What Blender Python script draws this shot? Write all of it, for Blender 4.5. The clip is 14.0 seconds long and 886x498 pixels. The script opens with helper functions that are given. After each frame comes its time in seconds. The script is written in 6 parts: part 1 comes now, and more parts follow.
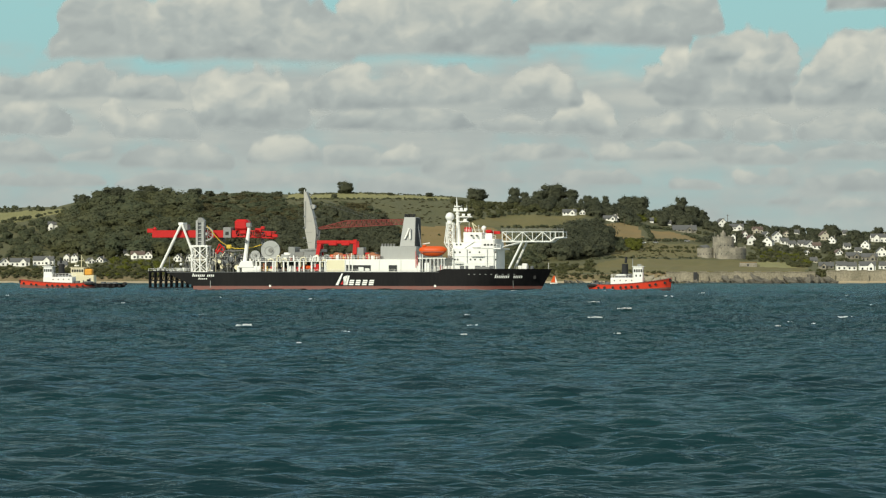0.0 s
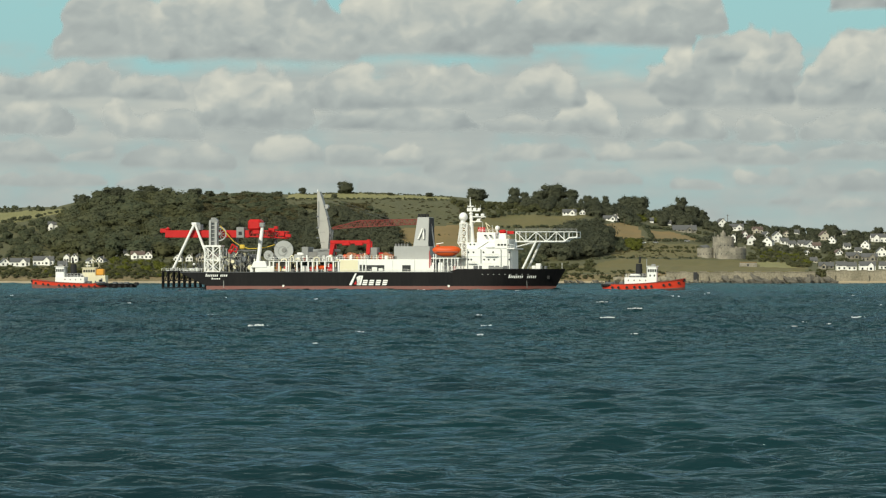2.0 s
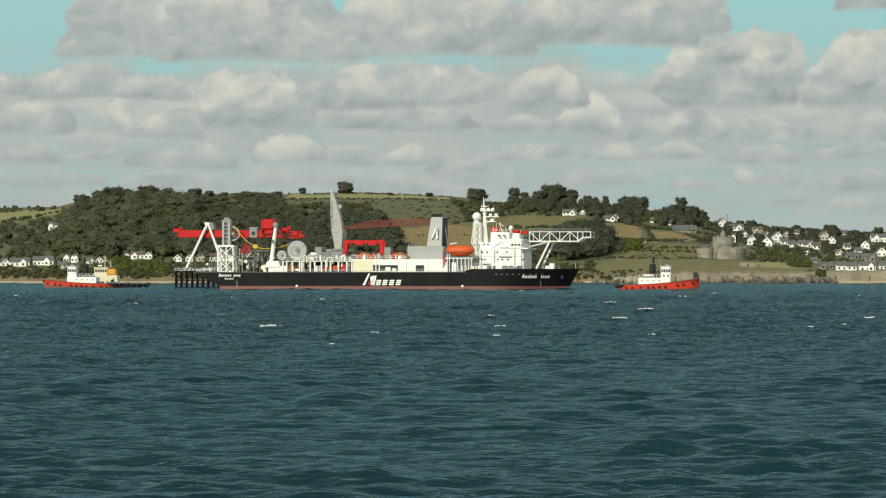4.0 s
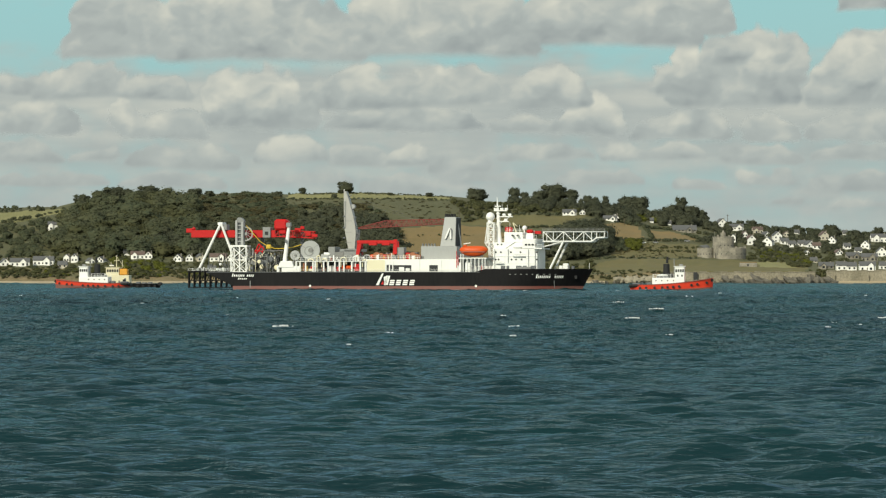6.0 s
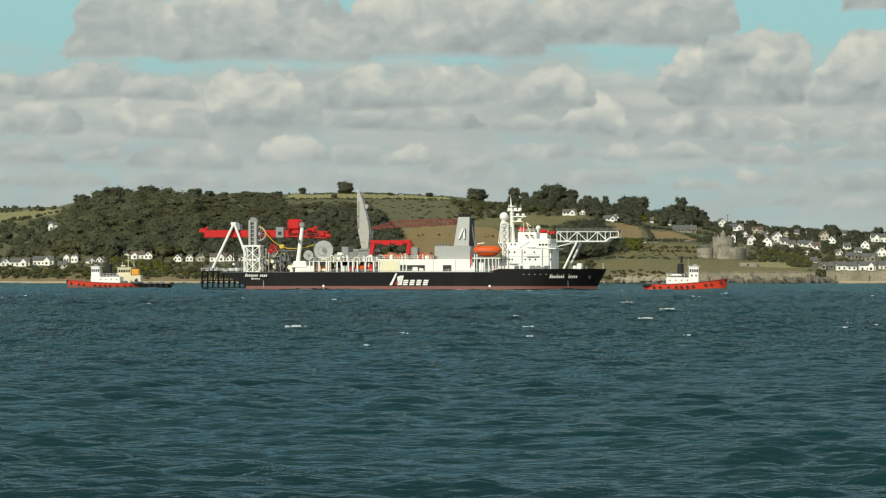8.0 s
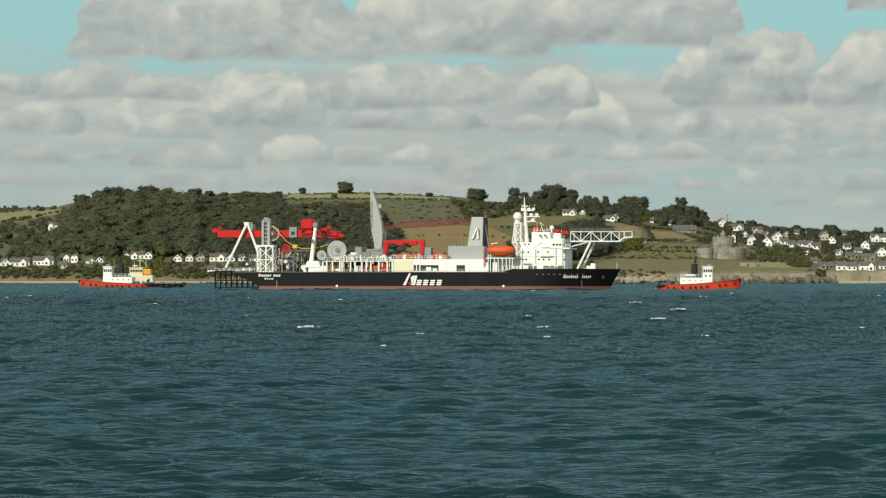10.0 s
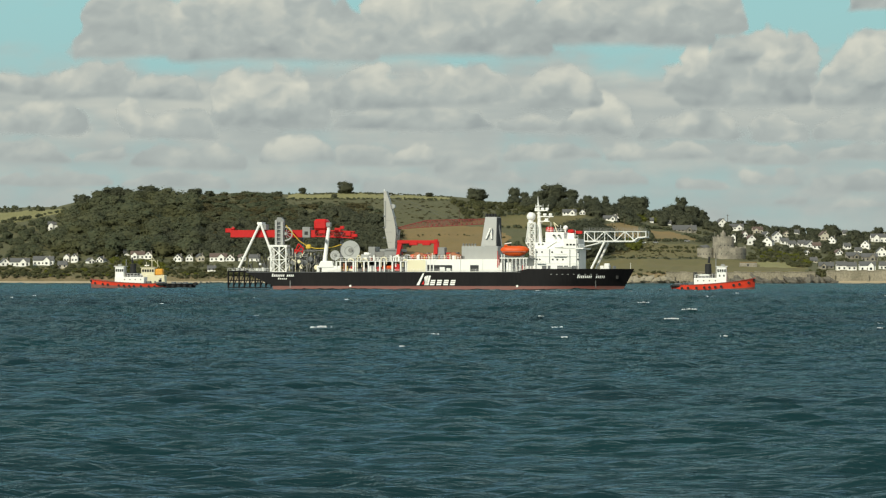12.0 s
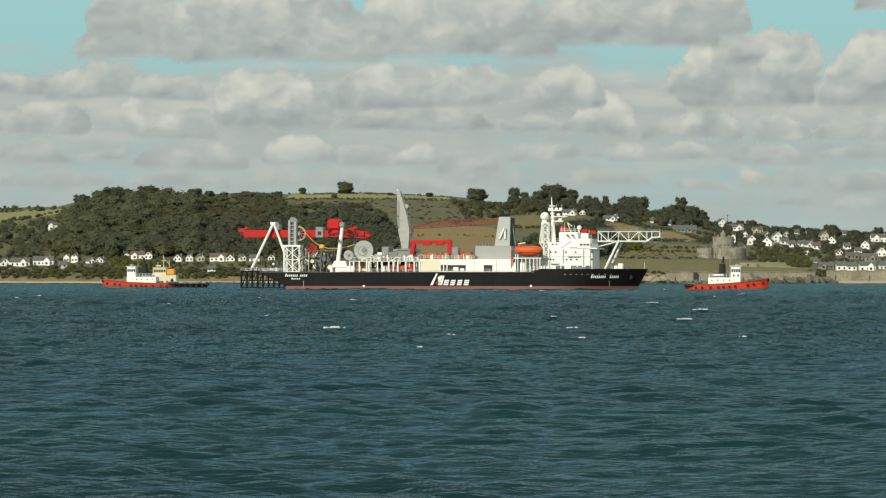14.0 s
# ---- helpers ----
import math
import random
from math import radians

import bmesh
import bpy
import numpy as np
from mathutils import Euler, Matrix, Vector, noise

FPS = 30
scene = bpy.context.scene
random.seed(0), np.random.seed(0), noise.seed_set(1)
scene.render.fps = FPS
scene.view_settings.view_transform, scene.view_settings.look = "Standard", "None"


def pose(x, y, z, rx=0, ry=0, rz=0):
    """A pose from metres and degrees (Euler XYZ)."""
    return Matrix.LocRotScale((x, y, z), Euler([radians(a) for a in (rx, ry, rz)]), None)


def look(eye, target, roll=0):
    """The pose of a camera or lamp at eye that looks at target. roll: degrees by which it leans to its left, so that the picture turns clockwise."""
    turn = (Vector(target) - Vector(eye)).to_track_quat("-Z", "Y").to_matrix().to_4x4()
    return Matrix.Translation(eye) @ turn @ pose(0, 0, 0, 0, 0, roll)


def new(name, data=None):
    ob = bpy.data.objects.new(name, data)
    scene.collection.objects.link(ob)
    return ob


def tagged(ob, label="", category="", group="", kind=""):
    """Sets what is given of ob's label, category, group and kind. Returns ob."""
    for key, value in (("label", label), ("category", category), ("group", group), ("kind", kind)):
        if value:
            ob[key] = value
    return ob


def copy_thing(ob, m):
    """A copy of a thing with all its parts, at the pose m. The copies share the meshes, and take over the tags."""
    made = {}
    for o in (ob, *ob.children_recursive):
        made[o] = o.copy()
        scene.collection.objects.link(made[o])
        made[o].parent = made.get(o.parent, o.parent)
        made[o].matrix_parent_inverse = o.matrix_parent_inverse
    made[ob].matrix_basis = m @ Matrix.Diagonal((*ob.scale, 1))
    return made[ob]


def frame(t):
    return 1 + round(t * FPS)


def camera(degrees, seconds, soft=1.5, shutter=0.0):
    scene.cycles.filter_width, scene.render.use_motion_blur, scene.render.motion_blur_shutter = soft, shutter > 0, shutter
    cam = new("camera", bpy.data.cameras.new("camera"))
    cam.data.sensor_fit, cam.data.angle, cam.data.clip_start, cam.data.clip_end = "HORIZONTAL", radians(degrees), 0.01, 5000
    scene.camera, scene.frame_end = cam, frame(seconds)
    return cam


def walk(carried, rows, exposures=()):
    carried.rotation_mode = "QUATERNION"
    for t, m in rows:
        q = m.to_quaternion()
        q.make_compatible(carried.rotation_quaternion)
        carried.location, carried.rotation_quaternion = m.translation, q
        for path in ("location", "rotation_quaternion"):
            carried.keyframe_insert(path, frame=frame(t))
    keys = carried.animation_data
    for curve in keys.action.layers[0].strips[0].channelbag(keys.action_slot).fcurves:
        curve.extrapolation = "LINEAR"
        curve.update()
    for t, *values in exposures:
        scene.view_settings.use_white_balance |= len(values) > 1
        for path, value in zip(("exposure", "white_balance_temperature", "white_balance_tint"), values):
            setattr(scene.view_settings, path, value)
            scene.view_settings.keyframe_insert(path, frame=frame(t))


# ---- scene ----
EYE = (0.0, 0.0, 4.2)
cam = camera(17.83, 14.0, soft=1.25)
walk(cam, [(0.0, look(EYE, (0, 1000, 14.0))), (14.0, look(EYE, (0, 1000, 14.0)))],
     exposures=[(0.0, 0.0, 6300, 1), (14.0, 0.0, 6300, 1)])

# ---- light: afternoon sun behind the camera to the left, broken cloud ----
SUN_EL, SUN_AZ = 31.0, -32.0   # degrees above the horizon; degrees to the right of straight behind
world = bpy.data.worlds.new("sky")
scene.world = world
world.use_nodes = True
wn = world.node_tree.nodes
sky = wn.new("ShaderNodeTexSky")
sky.sky_type, sky.sun_disc = "NISHITA", False
sky.sun_elevation = radians(SUN_EL)
sky.sun_rotation = radians(180 - SUN_AZ)
sky.air_density, sky.dust_density, sky.ozone_density = 1.0, 0.6, 0.3
wn["Background"].inputs["Strength"].default_value = 0.135
wc, wt, wr, wm = (wn.new("ShaderNode" + t) for t in ("TexCoord", "TexNoise", "MapRange", "Mix"))
wt.inputs["Scale"].default_value, wt.inputs["Detail"].default_value = 3.0, 5
wr.inputs["From Min"].default_value, wr.inputs["From Max"].default_value = 0.34, 0.56
wm.data_type = "RGBA"
wm.inputs["B"].default_value = (4.5, 4.55, 4.35, 1)
wl = world.node_tree.links
wl.new(wc.outputs["Generated"], wt.inputs["Vector"])
wl.new(wt.outputs["Fac"], wr.inputs["Value"])
wl.new(wr.outputs[0], wm.inputs["Factor"])
wl.new(sky.outputs[0], wm.inputs["A"])
wl.new(wm.outputs["Result"], wn["Background"].inputs["Color"])
sun = new("sun", bpy.data.lights.new("sun", "SUN"))
sun.data.energy, sun.data.angle, sun.data.color = 3.65, radians(0.6), (1.0, 0.91, 0.76)
sd = Vector((math.sin(radians(SUN_AZ)) * math.cos(radians(SUN_EL)), -math.cos(radians(SUN_AZ)) * math.cos(radians(SUN_EL)), math.sin(radians(SUN_EL))))
sun.matrix_world = look(sd * 500, (0, 0, 0))


# ---- materials ----
def mat(name, color, rough=0.6, metal=0.0, vary=0.15, scale=1.0, bump=0.0, second=None, stain=0.0, island=0.0, streak=1.0, thin=0.0, spec=0.5):
    """A paint, stone or leaf surface: a base colour with grain and larger stains, in the thing's own space."""
    m = bpy.data.materials.new(name)
    m.use_nodes = True
    nt = m.node_tree
    n, l = nt.nodes, nt.links
    b = n["Principled BSDF"]
    b.inputs["Roughness"].default_value, b.inputs["Metallic"].default_value = rough, metal
    b.inputs["Specular IOR Level"].default_value = spec
    tc = n.new("ShaderNodeTexCoord")
    mp = n.new("ShaderNodeMapping")
    mp.inputs["Scale"].default_value = (1, 1, 1 / streak)
    l.new(tc.outputs["Object"], mp.inputs["Vector"])
    big, small = n.new("ShaderNodeTexNoise"), n.new("ShaderNodeTexNoise")
    big.inputs["Scale"].default_value, big.inputs["Detail"].default_value = 0.25 * scale, 5
    small.inputs["Scale"].default_value, small.inputs["Detail"].default_value = 3.0 * scale, 6
    for t in (big, small):
        l.new(mp.outputs[0], t.inputs["Vector"])
    second = second or tuple(c * 0.62 for c in color)
    mix = n.new("ShaderNodeMix")
    mix.data_type = "RGBA"
    mix.inputs["A"].default_value, mix.inputs["B"].default_value = (*color, 1), (*second, 1)
    add = n.new("ShaderNodeMath")
    add.operation = "ADD"
    l.new(big.outputs["Fac"], add.inputs[0])
    l.new(small.outputs["Fac"], add.inputs[1])
    rng = n.new("ShaderNodeMapRange")
    rng.inputs["From Min"].default_value, rng.inputs["From Max"].default_value = 1.0 - 0.35, 1.0 + 0.35
    rng.inputs["To Max"].default_value = min(1.0, vary * 2 + stain)
    l.new(add.outputs[0], rng.inputs["Value"])
    fac = rng.outputs[0]
    if island:
        geo = n.new("ShaderNodeNewGeometry")
        isl = n.new("ShaderNodeMath")
        isl.operation, isl.use_clamp = "MULTIPLY_ADD", True
        isl.inputs[1].default_value = island
        l.new(geo.outputs["Random Per Island"], isl.inputs[0])
        l.new(fac, isl.inputs[2])
        fac = isl.outputs[0]
    l.new(fac, mix.inputs["Factor"])
    l.new(mix.outputs["Result"], b.inputs["Base Color"])
    if thin:
        tl, ms = n.new("ShaderNodeBsdfTranslucent"), n.new("ShaderNodeMixShader")
        ms.inputs["Fac"].default_value = thin
        b.inputs["Specular IOR Level"].default_value = 0.15
        l.new(mix.outputs["Result"], tl.inputs["Color"])
        l.new(b.outputs[0], ms.inputs[1])
        l.new(tl.outputs[0], ms.inputs[2])
        l.new(ms.outputs[0], n["Material Output"].inputs["Surface"])
    if bump:
        bp = n.new("ShaderNodeBump")
        bp.inputs["Strength"].default_value, bp.inputs["Distance"].default_value = 0.6, bump
        l.new(small.outputs["Fac"], bp.inputs["Height"])
        l.new(bp.outputs[0], b.inputs["Normal"])
    return m


WHITE = mat("white_ship_paint", (0.84, 0.83, 0.79), 0.45, vary=0.08, scale=0.6, second=(0.64, 0.59, 0.50), stain=0.05, streak=4)
CREAM = mat("cream_ship_paint", (0.74, 0.68, 0.47), 0.45, vary=0.1, second=(0.6, 0.5, 0.3))
BLACK = mat("black_hull_paint", (0.005, 0.005, 0.006), 0.5, vary=0.2, scale=0.5, second=(0.026, 0.023, 0.021), streak=6, spec=0.12)
BOOT = mat("red_boot_topping", (0.21, 0.055, 0.042), 0.6, vary=0.4, scale=0.6, second=(0.16, 0.10, 0.08))
RED = mat("red_crane_paint", (0.50, 0.014, 0.014), 0.5, vary=0.15, second=(0.30, 0.012, 0.012), spec=0.2)
DULL_RED = mat("weathered_red_lattice_paint", (0.23, 0.030, 0.020), 0.6, vary=0.2, second=(0.14, 0.03, 0.02))
ORANGE = mat("orange_lifeboat_fibreglass", (0.62, 0.088, 0.013), 0.45, vary=0.12, second=(0.46, 0.065, 0.012), spec=0.25)
TUGRED = mat("red_orange_tug_paint", (0.68, 0.050, 0.020), 0.5, vary=0.2, scale=0.8, second=(0.36, 0.03, 0.018), streak=3, spec=0.25)
GREY = mat("grey_ship_paint", (0.225, 0.225, 0.215), 0.5, vary=0.12, scale=0.6, second=(0.24, 0.24, 0.23), streak=4)
PALE = mat("pale_grey_ship_paint", (0.36, 0.36, 0.345), 0.5, vary=0.15, scale=0.6, second=(0.25, 0.245, 0.23), streak=4)
DARKGREY = mat("dark_grey_ship_paint", (0.12, 0.125, 0.13), 0.5, vary=0.15, second=(0.07, 0.07, 0.075))
CRANEGREY = mat("warm_pale_grey_crane_paint", (0.40, 0.385, 0.35), 0.5, vary=0.2, scale=0.8, second=(0.30, 0.28, 0.245), streak=5)
STEEL = mat("dull_machinery_steel", (0.22, 0.215, 0.20), 0.55, 0.3, vary=0.25, second=(0.09, 0.085, 0.08))
DECKM = mat("worn_green_grey_deck", (0.10, 0.12, 0.11), 0.7, vary=0.25, second=(0.16, 0.10, 0.08))
YELLOW = mat("yellow_hose_rubber", (0.62, 0.42, 0.04), 0.5, vary=0.1)
RUBBER = mat("black_tyre_rubber", (0.015, 0.015, 0.015), 0.8, vary=0.2)
DARK = mat("dark_glass_window", (0.02, 0.024, 0.028), 0.12, vary=0.1)
# near-black stands in for shade inside openings and on the funnel's front
SHADE = mat("near_black_painted_shade", (0.03, 0.03, 0.03), 0.8, vary=0.1)
RENDERW = mat("white_house_render", (0.86, 0.84, 0.78), 0.8, vary=0.1, scale=0.5, second=(0.70, 0.66, 0.58), streak=3)
RENDERC = mat("cream_house_render", (0.55, 0.50, 0.40), 0.8, vary=0.15, scale=0.5, second=(0.40, 0.36, 0.29), streak=3)
RAFT = mat("orange_raft_cover", (0.72, 0.33, 0.03), 0.5, vary=0.1)
SLATE = mat("grey_slate_roof", (0.085, 0.085, 0.088), 0.65, vary=0.3, scale=0.6, second=(0.14, 0.135, 0.12), bump=0.03)
BRICKR = mat("brown_tile_roof", (0.13, 0.085, 0.068), 0.7, vary=0.3, scale=0.6, second=(0.085, 0.07, 0.06), bump=0.03)
STONE = mat("weathered_castle_stone", (0.38, 0.34, 0.27), 0.85, vary=0.5, scale=0.9, second=(0.10, 0.095, 0.075), stain=0.1, bump=0.15)
WALLST = mat("lichened_sea_wall_stone", (0.34, 0.295, 0.215), 0.85, vary=0.5, scale=0.35, second=(0.13, 0.115, 0.075), bump=0.15, streak=1)
ROCK = mat("grey_brown_shore_rock", (0.17, 0.15, 0.115), 0.85, vary=0.5, scale=0.5, second=(0.06, 0.055, 0.045), bump=0.3)
SAND = mat("pale_beach_sand", (0.42, 0.34, 0.22), 0.9, vary=0.3, scale=0.2, second=(0.24, 0.19, 0.12), bump=0.05)
EARTH = mat("ochre_bank_earth", (0.27, 0.195, 0.105), 0.9, vary=0.5, scale=0.35, second=(0.06, 0.065, 0.025), stain=0.0, bump=0.3)
SCRUB = mat("dark_scrub_ground", (0.078, 0.079, 0.027), 0.9, vary=0.5, scale=0.25, second=(0.100, 0.090, 0.033), bump=0.4)
PASTURE = mat("dry_olive_pasture", (0.230, 0.148, 0.048), 0.9, vary=0.45, scale=0.12, second=(0.160, 0.120, 0.040), bump=0.15)
GRASS = mat("olive_grazed_grass", (0.110, 0.102, 0.028), 0.9, vary=0.5, scale=0.12, second=(0.150, 0.116, 0.034), bump=0.15)
MEADOW = mat("light_green_meadow", (0.24, 0.215, 0.080), 0.9, vary=0.35, scale=0.12, second=(0.17, 0.165, 0.055), bump=0.15)
LEAF = mat("dark_woodland_leaves", (0.095, 0.120, 0.074), 0.8, vary=0.5, scale=0.10, second=(0.150, 0.150, 0.082), island=0.2, thin=0.5)
LEAFD = mat("dark_evergreen_and_shaded_leaves", (0.090, 0.101, 0.066), 0.8, vary=0.5, scale=0.10, second=(0.125, 0.127, 0.078), island=0.2, thin=0.5)
LEAFO = mat("olive_woodland_leaves", (0.150, 0.145, 0.068), 0.8, vary=0.5, scale=0.10, second=(0.105, 0.112, 0.058), island=0.2, thin=0.5)
LEAFB = mat("bright_garden_leaves", (0.20, 0.21, 0.035), 0.8, vary=0.35, scale=0.12, second=(0.11, 0.12, 0.03), island=0.3, thin=0.5)
LEAFG = mat("grey_green_bush_leaves", (0.155, 0.150, 0.066), 0.8, vary=0.5, scale=0.15, second=(0.100, 0.106, 0.050), island=0.25, thin=0.5)
LEAFW = mat("olive_brown_scrub_leaves", (0.150, 0.128, 0.062), 0.8, vary=0.5, scale=0.10, second=(0.105, 0.100, 0.052), island=0.2, thin=0.5)
BARK = mat("brown_bark", (0.10, 0.075, 0.05), 0.9, vary=0.3)
RUST = mat("rusty_orange_steel", (0.42, 0.15, 0.06), 0.7, vary=0.5, scale=1.2, second=(0.20, 0.08, 0.04), bump=0.1)
FOAM = mat("white_sea_foam", (0.52, 0.55, 0.56), 0.9, vary=0.2, scale=2)


# ---- geometry helpers ----
def box(bm, x0, x1, y0, y1, z0, z1):
    v = [bm.verts.new((x, y, z)) for z in (z0, z1) for x, y in ((x0, y0), (x1, y0), (x1, y1), (x0, y1))]
    for f in ((3, 2, 1, 0), (4, 5, 6, 7), (0, 1, 5, 4), (1, 2, 6, 5), (2, 3, 7, 6), (3, 0, 4, 7)):
        bm.faces.new([v[i] for i in f])


def frustum(bm, low, high):
    """A solid between two rings of points."""
    a, b = [bm.verts.new(p) for p in low], [bm.verts.new(p) for p in high]
    bm.faces.new(a[::-1])
    bm.faces.new(b)
    for i in range(len(a)):
        j = (i + 1) % len(a)
        bm.faces.new((a[i], a[j], b[j], b[i]))


def rod(bm, p, q, r, n=6, r2=None):
    p, q = Vector(p), Vector(q)
    way = (q - p).normalized()
    u = way.orthogonal().normalized()
    w = way.cross(u)
    ring = [math.cos(2 * math.pi * i / n) * u + math.sin(2 * math.pi * i / n) * w for i in range(n)]
    frustum(bm, [p + d * r for d in ring], [q + d * (r if r2 is None else r2) for d in ring])


def ball(bm, c, r, stretch=(1, 1, 1), u=14, v=9):
    bmesh.ops.create_uvsphere(bm, u_segments=u, v_segments=v, radius=r, matrix=Matrix.Translation(c) @ Matrix.Diagonal((*stretch, 1)))


def extrude(bm, outline, y0, y1):
    """A solid from an outline in x and z, between two depths."""
    frustum(bm, [(x, y0, z) for x, z in outline], [(x, y1, z) for x, z in outline])


def truss(bm, p, q, high, deep, n, r, tip=1.0):
    """A lattice girder of four chords, from p to q."""
    p, q = Vector(p), Vector(q)

    def corner(i, a, b):
        k = i / n
        s = 1 + (tip - 1) * k
        return p.lerp(q, k) + Vector((0, (a - 0.5) * deep * s, (b - 0.5) * high * s))
    for a in (0, 1):
        for b in (0, 1):
            rod(bm, corner(0, a, b), corner(n, a, b), r, 5)
    for i in range(n):
        for a in (0, 1):
            rod(bm, corner(i, a, i % 2), corner(i + 1, a, 1 - i % 2), r * 0.7, 4)
            rod(bm, corner(i, a, 0), corner(i, a, 1), r * 0.7, 4)
        rod(bm, corner(i, 0, 1), corner(i + 1, 1, 1), r * 0.6, 4)


def tower(bm, x0, x1, y0, y1, z0, z1, n, r):
    """A lattice tower of four legs with cross bracing."""
    c = [(x0, y0), (x1, y0), (x1, y1), (x0, y1)]
    for x, y in c:
        rod(bm, (x, y, z0), (x, y, z1), r, 5)
    for i in range(n):
        a, b = z0 + (z1 - z0) * i / n, z0 + (z1 - z0) * (i + 1) / n
        for k in range(4):
            (xa, ya), (xb, yb) = c[k], c[(k + 1) % 4]
            rod(bm, (xa, ya, a), (xb, yb, b), r * 0.7, 4)
            rod(bm, (xb, yb, a), (xa, ya, b), r * 0.7, 4)
            rod(bm, (xa, ya, b), (xb, yb, b), r * 0.7, 4)


def part(name, bm, material, parent=None, label="", smooth=False, bevel=0.0):
    if bevel:
        bmesh.ops.bevel(bm, geom=bm.edges[:], offset=bevel, segments=1, affect="EDGES", clamp_overlap=True)
    bmesh.ops.recalc_face_normals(bm, faces=bm.faces[:])
    me = bpy.data.meshes.new(name)
    bm.to_mesh(me)
    bm.free()
    me.materials.append(material)
    if smooth:
        me.polygons.foreach_set("use_smooth", [True] * len(me.polygons))
    ob = new(name, me)
    ob.parent = parent
    return tagged(ob, label)


def made(name, material, parent, fn, *a, label="", smooth=False, bevel=0.0, **k):
    """A part from one shape."""
    bm = bmesh.new()
    fn(bm, *a, **k)
    return part(name, bm, material, parent, label, smooth, bevel)


def mesh_of(name, verts, faces, material, smooth=False):
    me = bpy.data.meshes.new(name)
    me.from_pydata(verts, [], faces)
    me.materials.append(material)
    if smooth:
        me.polygons.foreach_set("use_smooth", [True] * len(me.polygons))
    me.update()
    return me


def fnoise(x, y, seed=0):
    """Smooth value noise, 0 to 1, on arrays."""
    xi, yi = np.floor(x).astype(np.int64), np.floor(y).astype(np.int64)
    fx, fy = x - xi, y - yi
    fx, fy = fx * fx * (3 - 2 * fx), fy * fy * (3 - 2 * fy)

    def h(a, b):
        n = (a * 374761393 + b * 668265263 + seed * 974711) & 0x7FFFFFFF
        n = ((n ^ (n >> 13)) * 1274126177) & 0x7FFFFFFF
        return ((n ^ (n >> 16)) & 0xFFFF) / 65535.0
    return (h(xi, yi) * (1 - fx) + h(xi + 1, yi) * fx) * (1 - fy) + (h(xi, yi + 1) * (1 - fx) + h(xi + 1, yi + 1) * fx) * fy


def fbm(x, y, octaves=5, seed=0):
    s, a, t = 0.0, 0.5, 0.0
    for i in range(octaves):
        s = s + a * fnoise(x * 2 ** i + 17.3 * i, y * 2 ** i + 9.1 * i, seed + i)
        t, a = t + a, a * 0.5
    return s / t


def grid_faces(rows, cols):
    i = np.arange((rows - 1) * (cols - 1))
    a = i // (cols - 1) * cols + i % (cols - 1)
    return np.stack([a, a + 1, a + cols + 1, a + cols], 1)


def sheet(name, verts, rows, cols, material, smooth=True):
    """A mesh from a grid of points."""
    f = grid_faces(rows, cols)
    me = bpy.data.meshes.new(name)
    me.vertices.add(len(verts))
    me.vertices.foreach_set("co", np.asarray(verts, np.float32).ravel())
    me.loops.add(f.size)
    me.loops.foreach_set("vertex_index", f.astype(np.int32).ravel())
    me.polygons.add(len(f))
    me.polygons.foreach_set("loop_start", np.arange(len(f), dtype=np.int32) * 4)
    me.materials.append(material)
    me.update(calc_edges=True)
    me.polygons.foreach_set("use_smooth", [smooth] * len(f))
    return me


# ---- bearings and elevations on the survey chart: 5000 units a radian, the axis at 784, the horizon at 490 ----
def east(b, d):
    return (b - 784) / 5000 * d


def height(e, d):
    return EYE[2] + (490 - e) / 5000 * d


